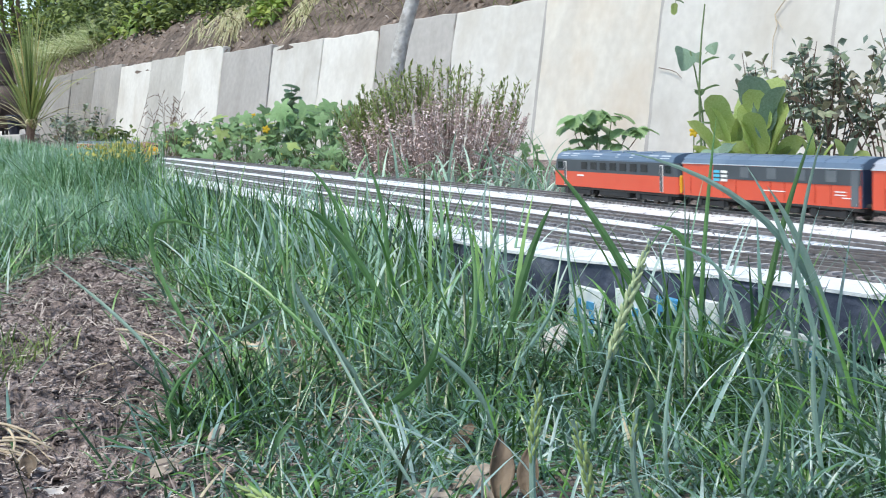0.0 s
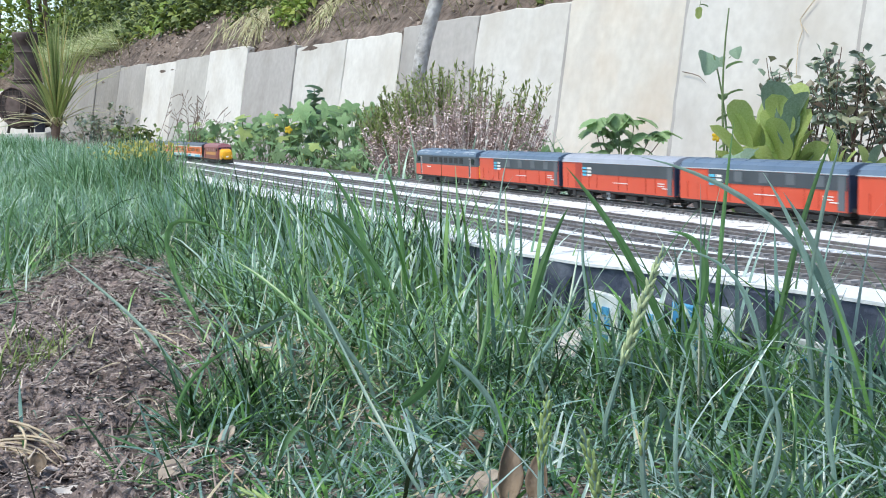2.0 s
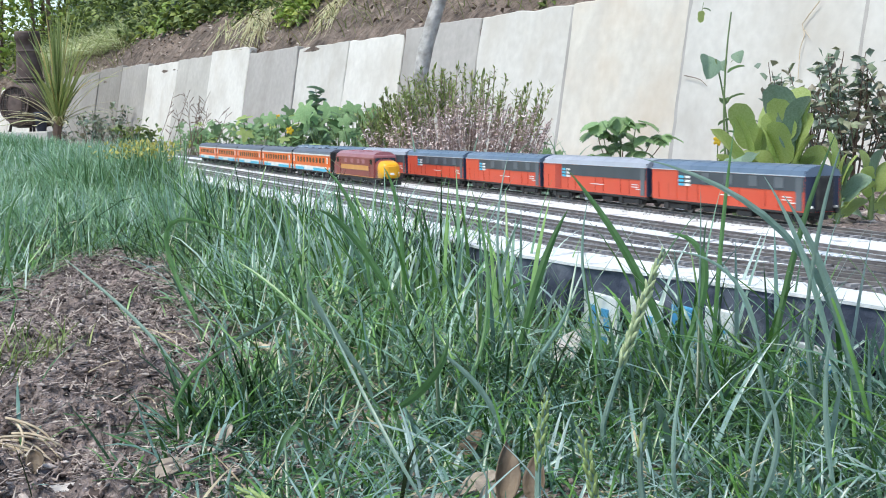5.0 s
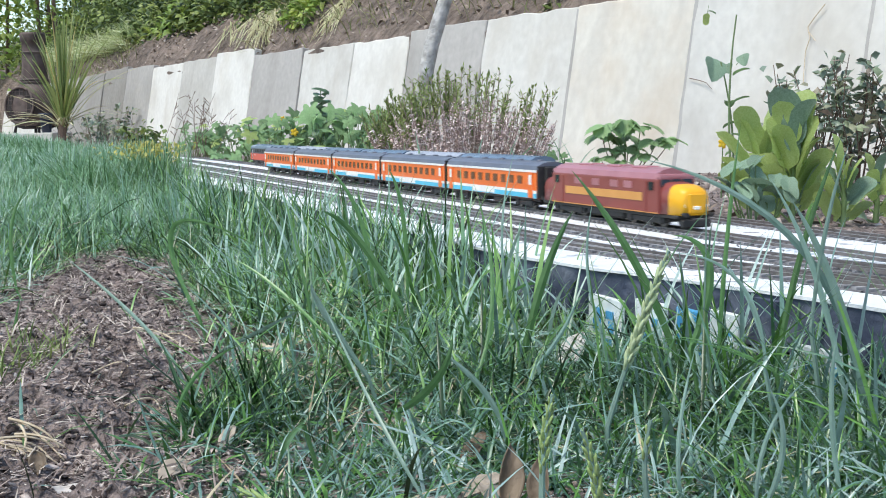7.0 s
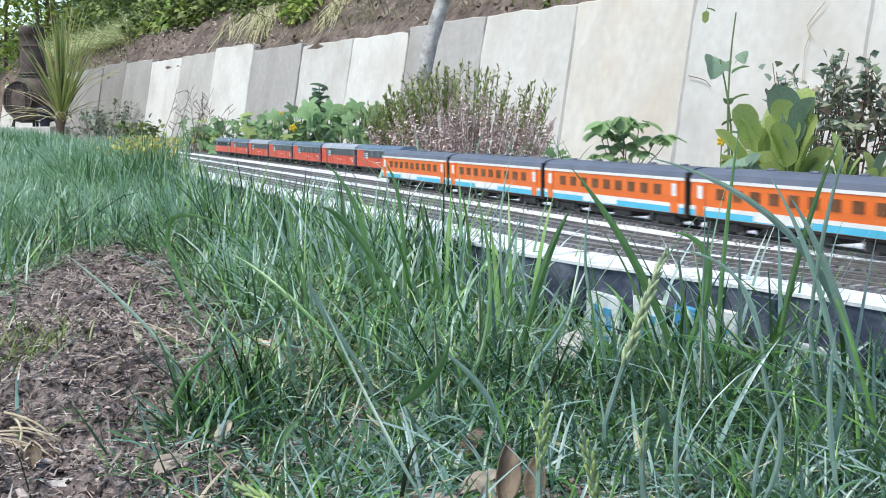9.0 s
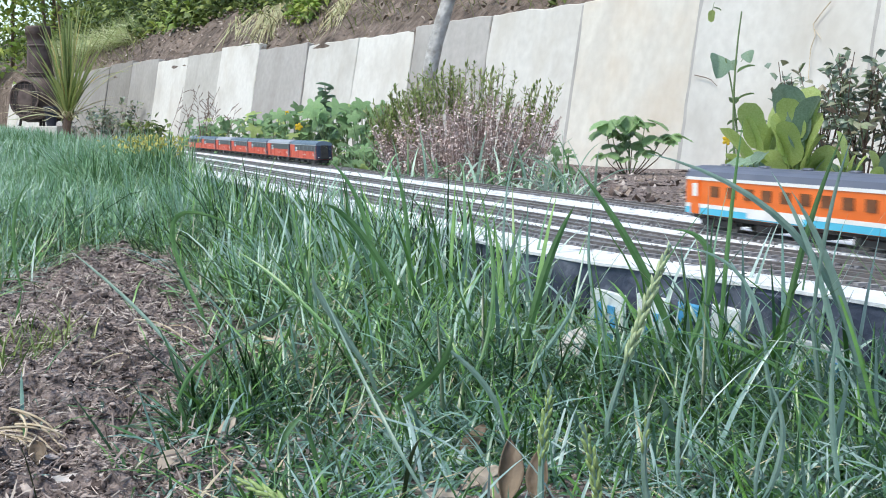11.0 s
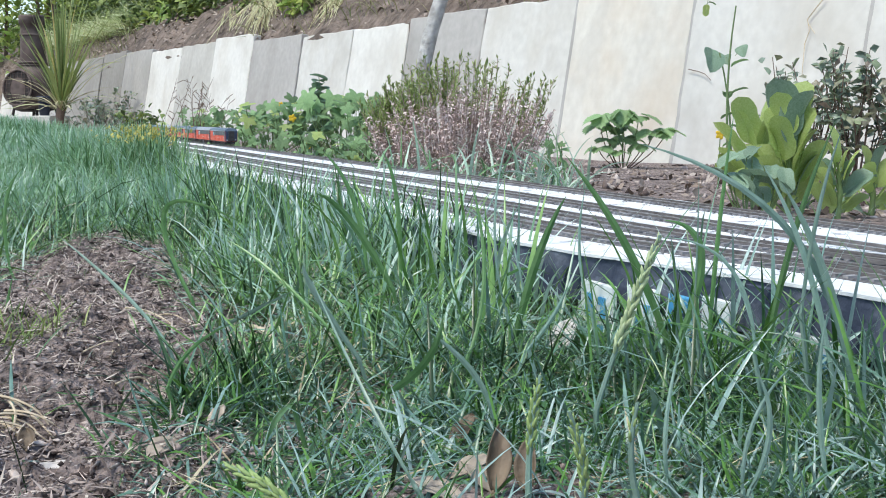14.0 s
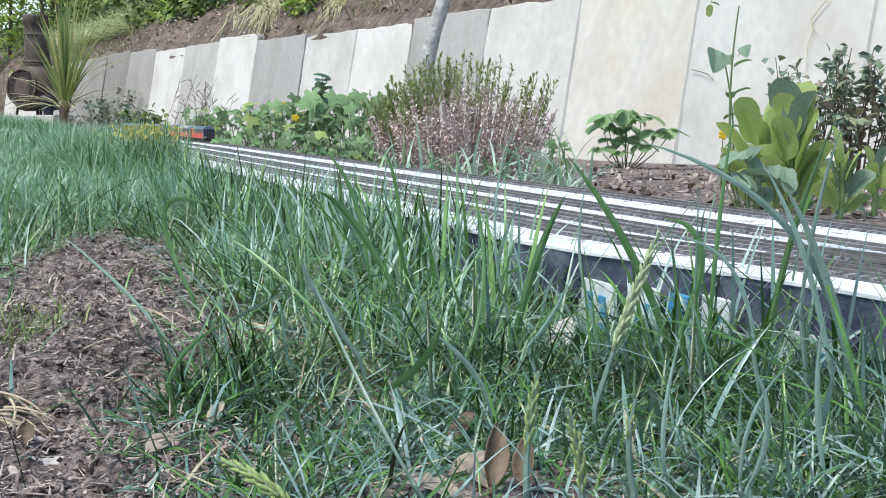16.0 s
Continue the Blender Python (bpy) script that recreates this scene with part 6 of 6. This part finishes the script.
shrub("dark_shrub", "dark bronze-green shrub with small spiky leaves by the wall", (0.885, 2.550), 0.17, 0.31, 26, 15, 0.030, 0.019, M["leaf_dark"], 31)
shrub("dark_shrub", "dark bronze-green shrub with small spiky leaves by the wall", (0.800, 2.650), 0.12, 0.33, 20, 13, 0.030, 0.019, M["leaf_dark"], 32)
shrub("dark_shrub", "dark bronze-green shrub with small spiky leaves by the wall", (1.015, 2.500), 0.15, 0.34, 17, 17, 0.030, 0.019, M["leaf_dark"], 35)
shrub("wall_shrub", "small grey-green shrub at the foot of the wall", (-2.113, 7.600), 0.22, 0.25, 14, 10, 0.045, 0.025, M["leaf_dark"], 33)
shrub("wall_shrub", "small grey-green shrub at the foot of the wall", (-2.761, 9.400), 0.35, 0.34, 16, 10, 0.05, 0.022, M["leaf_dark"], 37)
shrub("wall_shrub", "small grey-green shrub at the foot of the wall", (-2.45, 8.900), 0.2, 0.36, 16, 12, 0.045, 0.025, M["leaf_dark"], 38)
shrub("wall_shrub", "small grey-green shrub at the foot of the wall", (-1.774, 7.000), 0.16, 0.19, 12, 14, 0.05, 0.03, M["bank_leaf"], 34)


def heather():
    """Upright heather: green bottle-brush shoots above faded pink-brown flower spikes."""
    t = thing("heather_bush", "heather bush with green shoots over faded pink-brown flower spikes", "heather")
    r = random.Random(17)
    wood, green, brown = bmesh.new(), [], []
    for i in range(370):
        f = r.random()
        x = -0.115 + 0.272 * f
        y = max(2.22 + r.uniform(-0.10, 0.13), (0.73 - 0.937 * x) / 0.349 + r.uniform(0, 0.12))
        g = ground_z(x, y)
        leafy = r.random() < (0.72 if f < 0.25 else 0.42 if f < 0.5 else 0.26)
        y += 0.06 if leafy else -0.005
        dome = math.sin(math.pi * min(1, max(0.0, 0.15 + 0.6 * f))) ** 0.6
        h = (0.265 if leafy else 0.205) * dome * r.uniform(0.66, 1.0)
        lean = (f - 0.5) * 0.09 + r.uniform(-0.02, 0.02)
        a, b = Vector((x - lean * 0.4, y, g)), Vector((x + lean, y, g + h))
        tube([a, a.lerp(b, 0.5), b], 0.0014, 0.0008, 4, wood)
        n = 34
        for k in range(n):
            q = a.lerp(b, (0.66 if leafy else 0.2) + (0.34 if leafy else 0.8) * k / n)
            (green if leafy else brown).append((q.x + r.gauss(0, 0.0015), q.y + r.gauss(0, 0.0015), q.z))
    part("wood", wood, M["twig_pale"], t, "brown woody stems")
    V, F = leaf_scatter(np.array(green), 0.0125, 0.004, 0.0, 0.8)
    tagged(under("green_growth", quads_mesh("green_growth", V, F, M["heather_green"]), t, "green needle-leaved shoots"), kind="stuff")
    V, F = leaf_scatter(np.array(brown), 0.0085, 0.0045, 0.2, 0.5)
    tagged(under("faded_bloom", quads_mesh("faded_bloom", V, F, M["heather_brown"]), t, "faded pink-brown flowers"), kind="stuff")


heather()


def tufts():
    """Strap-leaved grass along the back of the deck and weeds in the bed."""
    R = []
    for _ in range(1500):
        s = rng.uniform(1.0, 4.2)
        d = 0.70 + abs(rng.normal(0, 0.30))
        p = TRACK @ Vector((d, s, 0))
        if fnoise(p.x, p.y, 2.6, 2) > -0.15 and (p.x / p.y < 0.11 or (p.x / p.y > 0.3 and rng.random() < 0.4)):
            R.append((p.x, p.y, ground_z(p.x, p.y) - 0.003))
    R = np.array(R)
    n = len(R)
    V, F = blades(R, rng.uniform(0.03, 0.085, n), rng.uniform(0.003, 0.006, n), rng.uniform(0.1, 0.8, n), rng.uniform(0.3, 1.5, n), rng.uniform(0, 6.28, n), 6)
    tagged(new("bed_grass", quads_mesh("bed_grass", V, F, M["grass"])), "tufts of grass in the bed behind the deck", "grass", kind="stuff")
    R = np.array([(x + rng.normal(0, 0.02), y + rng.normal(0, 0.03), 0.0) for x, y in ((-0.078, 1.950), (-0.035, 1.900), (0.040, 1.850), (0.096, 1.900), (0.155, 1.850), (0.208, 1.900)) for _ in range(24)])
    n = len(R)
    V, F = blades(R, rng.uniform(0.07, 0.17, n), rng.uniform(0.003, 0.006, n), rng.uniform(0.1, 0.6, n), rng.uniform(0.6, 2.0, n), rng.uniform(0, 6.28, n), 8)
    tagged(new("strap_leaves", quads_mesh("strap_leaves", V, F, M["grass_far"])), "arching strap leaves at the foot of the heather", "grass", kind="stuff")
    # litter of dead leaves on the bed
    c = []
    for _ in range(1300):
        p = TRACK @ Vector((rng.uniform(0.68, 1.9), rng.uniform(0.2, 2.6), 0))
        c.append((p.x, p.y, ground_z(p.x, p.y) + 0.004))
    V, F = leaf_scatter(np.array(c), 0.022, 0.012, 0.2, 0.1)
    tagged(new("leaf_litter", quads_mesh("leaf_litter", V, F, M["litter"])), "brown and grey dead leaves on the bed", "leaf litter", kind="stuff")
    # yellow-flowering tuft at the far end of the lawn
    R = np.array([(*v, 0.0) for v in [(a + rng.normal(0, 0.026), b + rng.normal(0, 0.05)) for a, b in [(-0.649, 2.620)] * 120 + [(-0.762, 2.950)] * 80 + [(-0.560, 2.380)] * 70]])
    R[:, 2] = [ground_z(x, y) for x, y in R[:, :2]]
    n = len(R)
    V, F = blades(R, rng.uniform(0.11, 0.15, n), rng.uniform(0.002, 0.005, n), rng.uniform(0.0, 0.25, n), rng.uniform(0.0, 0.6, n), rng.uniform(0, 6.28, n), 6)
    tagged(new("yellow_tuft", quads_mesh("yellow_tuft", V, F, M["grass_far"])), "tall grass tuft at the end of the track", "grass", kind="stuff")
    c = np.array([(a + rng.normal(0, 0.03), b + rng.normal(0, 0.06), 0.085 + 0.035 * rng.random()) for a, b in [(-0.664, 2.620)] * 220 + [(-0.778, 2.950)] * 40 + [(-0.575, 2.380)] * 120])
    V, F = leaf_scatter(c, 0.014, 0.006, 0.2, 0.7)
    tagged(new("yellow_bloom", quads_mesh("yellow_bloom", V, F, M["flower"])), "low patch of yellow bloom at the end of the lawn", "flowers", kind="stuff")


tufts()


def flower(at, size):
    t = thing("yellow_flower", "small yellow flower among the leaves", "flower", "yellow flowers")
    c = Vector(at)
    part("stem", tube([Vector((c.x, c.y + 0.01, ground_z(c.x, c.y + 0.01) - 0.003)), c], 0.0015, 0.001, 5), M["stem"], t)
    for k in range(5):
        a = 2 * math.pi * k / 5
        bm = bmesh.new()
        bmesh.ops.create_icosphere(bm, subdivisions=2, radius=size / 2, matrix=Matrix.LocRotScale((math.cos(a) * size * 0.45, 0, math.sin(a) * size * 0.45), Euler((0, -a, 0)), (1.0, 0.25, 0.7)))
        part("petal", bm, M["petal"], t, m=Matrix.Translation(c), smooth=True)


flower((0.539, 2.300, 0.108), 0.011)
flower((-0.463, 3.700, 0.138), 0.014)
flower((-0.370, 3.300, 0.064), 0.012)
flower((-0.551, 4.100, 0.185), 0.010)


def trunk():
    t = thing("young_tree", "slim grey tree trunk leaning beside the wall", "tree")
    x0, y0 = -0.09, 3.3
    pts = [(x0, y0, -0.03), (x0 + 0.01, y0, 0.1), (-0.056, y0, 0.25), (-0.03, y0, 0.37), (0.004, y0, 0.475), (0.045, y0 + 0.01, 0.6), (0.1, y0 + 0.03, 0.8), (0.2, y0 + 0.05, 1.2), (0.28, y0 + 0.05, 1.7), (0.33, y0 + 0.05, 2.3)]
    bm = tube(pts, 0.023, 0.015, 14)
    bmesh.ops.subdivide_edges(bm, edges=list(bm.edges), cuts=1)
    for v in bm.verts:
        v.co += 0.0022 * noise.noise_vector(v.co * 38)
    part("trunk", bm, M["bark"], t, smooth=True)
    for a, b in (((0.2, y0 + 0.05, 1.2), (-0.15, y0 + 0.1, 1.9)), ((0.28, y0 + 0.05, 1.7), (0.6, y0, 2.3))):
        part("limb", tube(arc_points(a, b, -0.05, 6), 0.010, 0.005, 8), M["bark"], t)


trunk()


def wall_bits():
    """A pale dead root hanging down the wall and small weeds in its joints."""
    bm = tube([(1.017, 3.193, 0.457), (0.998, 3.216, 0.426), (0.984, 3.232, 0.401), (0.986, 3.218, 0.37), (0.976, 3.223, 0.336), (0.972, 3.217, 0.298), (0.967, 3.209, 0.25)], 0.0017, 0.0011, 5)
    tube([(0.985, 3.227, 0.389), (0.995, 3.199, 0.361)], 0.001, 0.0008, 4, bm)
    solo("hanging_root", bm, M["root"], "thin pale dead root hanging down the wall", "root")
    bm = tube([(0.745, 3.609, 0.283), (0.768, 3.566, 0.274), (0.781, 3.54, 0.266), (0.792, 3.514, 0.247)], 0.0016, 0.0009, 5)
    solo("dry_tendril", bm, M["stem_brown"], "thin dry brown tendril clinging to the wall", "tendril")
    t = thing("wall_weed", "tiny green weed hanging from a wall joint", "weed")
    a = Vector((0.766, 3.450, 0.484))
    part("stem", tube([a, a + Vector((-0.006, 0, -0.03))], 0.001, 0.0008, 4), M["stem"], t)
    put_leaf(t, OBLONG, a + Vector((-0.008, -0.004, -0.04)), 0.035, 0, -70)
    put_leaf(t, OBLONG_GREEN, a + Vector((0.008, -0.004, -0.02)), 0.025, 90, 20)
    # dry twiggy stems near the end of the track
    d = thing("dead_weed", "bare dry weed stems standing before the wall", "weed stems")
    r = random.Random(6)
    for i in range(16):
        x, y = (-1.002, 4.600)
        b = Vector((x + r.uniform(-0.16, 0.12), y + r.uniform(-0.15, 0.15), 0))
        b.z = ground_z(b.x, b.y) - 0.003
        tip = b + Vector((r.uniform(-0.05, 0.13), 0, r.uniform(0.17, 0.29)))
        pts = arc_points(b, tip, 0, 6, (r.uniform(-0.015, 0.015), 0, 0))
        bm = tube(pts, 0.0016, 0.0007, 4)
        for k in range(5):
            p = pts[3].lerp(pts[5], r.random())
            tube([p, p + Vector((r.uniform(-0.03, 0.03), 0, r.uniform(0.005, 0.03)))], 0.0008, 0.0018, 4, bm)
        part("stem", bm, M["stem_brown"], d)


wall_bits()


# ---- the bank above the wall ----
def bank_plants():
    c, s = math.cos(radians(29.7)), math.sin(radians(29.7))

    def at(p, q):
        return p * c - q * s, p * s + q * c

    def cover(name, label, n, p0, p1, q0, q1, size, width, material, f, thr, lift, up=0.3):
        pts = []
        while len(pts) < n:
            p, q = rng.uniform(p0, p1), rng.uniform(q0, q1)
            x, y = at(p, q)
            v = fnoise(x, y, f, size * 100)
            if v < thr:
                continue
            pts.append((x, y, ground_z(x, y) + lift * (v - thr) * 2 * rng.random() + rng.random() * 0.03))
        V, F = leaf_scatter(np.array(pts), size, width, 0.6, up)
        tagged(new(name, quads_mesh(name, V, F, material)), label, "bank plants", kind="stuff")
    cover("bank_foliage", "mixed green foliage covering the bank", 15000, 3.4, 6.5, 9.0, 24.0, 0.085, 0.05, M["bank_leaf"], 1.1, -0.3, 0.6)
    cover("bank_foliage", "mixed green foliage covering the bank", 12000, 3.15, 6.0, 1.5, 9.5, 0.06, 0.036, M["bank_leaf"], 1.3, -0.3, 0.5)
    cover("bank_foliage", "dense leafy growth above the bare bank", 12000, 2.78, 3.7, 7.4, 15.5, 0.075, 0.045, M["bank_leaf"], 1.1, -0.3, 0.4)
    cover("bank_foliage", "dense leafy growth above the bare bank", 5000, 2.72, 3.5, 3.2, 7.6, 0.05, 0.03, M["bank_leaf"], 1.6, -0.1, 0.3)
    cover("bank_ivy", "dark small-leaved creeper on the bank", 5000, 3.0, 4.6, 1.5, 16.0, 0.05, 0.032, M["leaf_dark"], 1.9, 0.1, 0.3)
    cover("bank_weeds", "bright green weeds along the top of the wall", 1500, 2.56, 3.0, 1.5, 5.2, 0.05, 0.03, M["bank_leaf"], 2.6, 0.1, 0.2)
    cover("bank_weeds", "yellow-green weeds hanging over the bare bank", 260, 2.62, 2.74, 6.1, 6.45, 0.06, 0.04, M["bank_bright"], 2.6, -0.6, 0.06)
    cover("bank_weeds", "broad bright leaves above the bare bank", 160, 2.8, 3.0, 9.1, 9.8, 0.12, 0.05, M["bank_bright"], 2.6, -0.6, 0.15)
    cover("bank_litter", "dead leaves and clods on the bank", 4500, 2.52, 3.6, 1.5, 16.0, 0.03, 0.02, M["litter"], 3.1, -0.5, 0.03)

    def grass_patch(name, label, spots, length, width, lean, curl, material, spread=0.6, sink=-0.002, way=29.7 + 180):
        R = []
        for p0, p1, q0, q1, k in spots:
            for _ in range(k):
                x, y = at(rng.uniform(p0, p1), rng.uniform(q0, q1))
                R.append((x, y, ground_z(x, y) + 0.01))
        R = np.array(R)
        n = len(R)
        V, F = blades(R, rng.uniform(*length, n), rng.uniform(*width, n), rng.uniform(*lean, n), rng.uniform(*curl, n), rng.normal(math.radians(way), spread, n), 4, 0.25, sink)
        tagged(new(name, quads_mesh(name, V, F, material)), label, "dry grass", kind="stuff")
    # a heap of cut grass, and two hanks that hang over the bare soil
    grass_patch("grass_heap", "pale heap of cut grass lying on the bank", ((2.74, 3.2, 10.4, 13.4, 5600),), (0.12, 0.3), (0.007, 0.014), (0.5, 1.5), (0.2, 1.6), M["cut_grass"], 1.6)
    grass_patch("hanging_straw", "hank of pale straw hanging over bare soil", ((2.68, 2.95, 6.85, 7.2, 420), (2.66, 2.95, 5.76, 6.0, 380), (2.70, 2.85, 7.2, 7.7, 110)), (0.16, 0.36), (0.004, 0.008), (2.0, 2.3), (0.0, 0.25), M["bank_straw"], 0.3, 0.5, 275)
    grass_patch("bank_dry_grass", "sparse brown-green grass on the bank", ((2.54, 2.75, 2.0, 6.8, 420), (2.8, 3.5, 1.5, 6.5, 500), (3.05, 3.6, 6.5, 11.0, 300), (2.54, 2.8, 9.6, 12.0, 220)), (0.07, 0.22), (0.004, 0.009), (0.1, 0.9), (0.6, 2.2), M["bank_grass"], 0.9)


bank_plants()


def hedge():
    """A tall hedge that closes the garden beyond the end of the wall."""
    t = thing("hedge", "tall yellow-green hedge at the far end of the garden", "hedge")
    r = random.Random(40)
    wood, pts = bmesh.new(), []
    for i in range(40):
        x, y = r.uniform(-13.5, -4.8), r.uniform(15.0, 17.5)
        g = ground_z(x, y)
        h = r.uniform(2.4, 4.2)
        top = (x + r.uniform(-0.3, 0.3), y, g + h)
        tube([(x, y, g - 0.05), top], 0.03, 0.01, 5, wood)
        for k in range(520):
            f = r.random() ** 0.8
            pts.append((x + r.gauss(0, 0.5), y + r.gauss(0, 0.45), g + h * f))
    part("wood", wood, M["stem_brown"], t)
    V, F = leaf_scatter(np.array(pts), 0.13, 0.075)
    tagged(under("leaves", quads_mesh("leaves", V, F, M["bank_bright"]), t), kind="stuff")


hedge()


def chiminea(x, y, z):
    t = thing("chiminea", "dark brown clay chiminea with a wire guard on a stand", "chiminea", m=pose(x, y, z, 0, 0, -22))
    body = [(0.0, 0.03), (0.11, 0.03), (0.165, 0.06), (0.2, 0.13), (0.206, 0.2), (0.19, 0.28), (0.15, 0.34), (0.118, 0.375), (0.108, 0.39)]
    part("belly", lathe(body, 32), M["clay"], t, "rounded clay belly", smooth=True)
    for z, r in ((0.385, 0.108), (0.405, 0.106), (0.62, 0.09)):
        part("ring", lathe([(r, z), (r + 0.012, z + 0.01), (r, z + 0.02)], 28), M["clay"], t, "rope-like clay ring", smooth=True)
    part("chimney", lathe([(0.106, 0.39), (0.1, 0.45), (0.093, 0.56), (0.088, 0.66), (0.088, 0.71), (0.098, 0.715), (0.1, 0.77), (0.096, 0.785), (0.07, 0.785), (0.066, 0.71)], 28), M["clay"], t, "tall clay chimney", smooth=True)
    mouth = part("mouth", disc(0.135, 0.02, 28, "z", (0, 0, 0)), M["clay_dark"], t, "dark round mouth", m=pose(0.0, -0.178, 0.215, 84, 0, 0))
    bm = tube([(0.138 * math.cos(a), 0.138 * math.sin(a), 0.014) for a in [2 * math.pi * k / 24 for k in range(25)]], 0.009, 0.009, 6)
    part("mouth_rim", bm, M["clay"], mouth)
    for k in range(-3, 4):
        w = 0.132 * math.sqrt(max(0.05, 1 - (k / 3.7) ** 2))
        part("guard_wire", tube([(-w, k * 0.036, 0.012), (w, k * 0.036, 0.012)], 0.0022, 0.0022, 4), M["clay"], mouth)
        part("guard_wire", tube([(k * 0.036, -w, 0.013), (k * 0.036, w, 0.013)], 0.0022, 0.0022, 4), M["clay"], mouth)
    part("stand_ring", lathe([(0.14, 0.04), (0.155, 0.05), (0.14, 0.06)], 28), M["clay_dark"], t)
    for k in range(4):
        a = math.pi / 4 + k * math.pi / 2
        part("leg", tube([(0.17 * math.cos(a), 0.17 * math.sin(a), 0), (0.15 * math.cos(a), 0.15 * math.sin(a), 0.08)], 0.011, 0.011, 6), M["clay_dark"], t)


cx, cy = (-3.235, 9.500)
chiminea(cx, cy, 0.15)
solo("plinth", box(cx - 0.30, cx + 0.2, cy - 0.25, cy + 0.25, -0.1, 0.149, 0.008, 2), M["concrete"], "pale concrete slab under the chiminea", "plinth")
solo("blue_pot", lathe([(0.0, 0.0), (0.035, 0.0), (0.05, 0.13), (0.055, 0.135), (0.055, 0.15), (0.045, 0.15)], 20, None), M["end_navy"], "dark blue pot beside the chiminea", "pot", m=pose(cx + 0.14, cy - 0.2, 0.15), smooth=True)


def cordyline(x, y):
    g = ground_z(x, y)
    t = thing("cordyline", "spiky green palm-like plant with long arching leaves", "cordyline")
    part("trunk", tube([(x, y, g - 0.02), (x + 0.01, y, g + 0.12), (x + 0.03, y, g + 0.24)], 0.035, 0.03, 10), M["stem_brown"], t)
    n = 96
    R = np.tile(np.array([[x + 0.03, y, g + 0.2]]), (n, 1)) + rng.normal(0, 0.012, (n, 3))
    up = rng.random(n) ** 1.1
    V, F = blades(R, rng.uniform(0.5, 1.0, n), rng.uniform(0.012, 0.022, n), 0.03 + 0.62 * up ** 1.5, 0.05 + 1.2 * up ** 1.3 * rng.random(n), rng.uniform(0, 6.28, n), 10)
    tagged(under("leaves", quads_mesh("leaves", V, F, M["yucca"]), t, "long narrow arching leaves"), kind="stuff")
    n = 30
    R = np.tile(np.array([[x + 0.02, y, g + 0.19]]), (n, 1)) + rng.normal(0, 0.012, (n, 3))
    V, F = blades(R, rng.uniform(0.3, 0.6, n), rng.uniform(0.010, 0.018, n), rng.uniform(0.7, 1.3, n), rng.uniform(0.5, 1.5, n), rng.uniform(0, 6.28, n), 9)
    tagged(under("old_leaves", quads_mesh("old_leaves", V, F, M["bank_straw"]), t, "drooping straw-coloured old leaves"), kind="stuff")


cordyline(*(-2.831, 8.800))


tracks()
crossover()
grit()
motions()
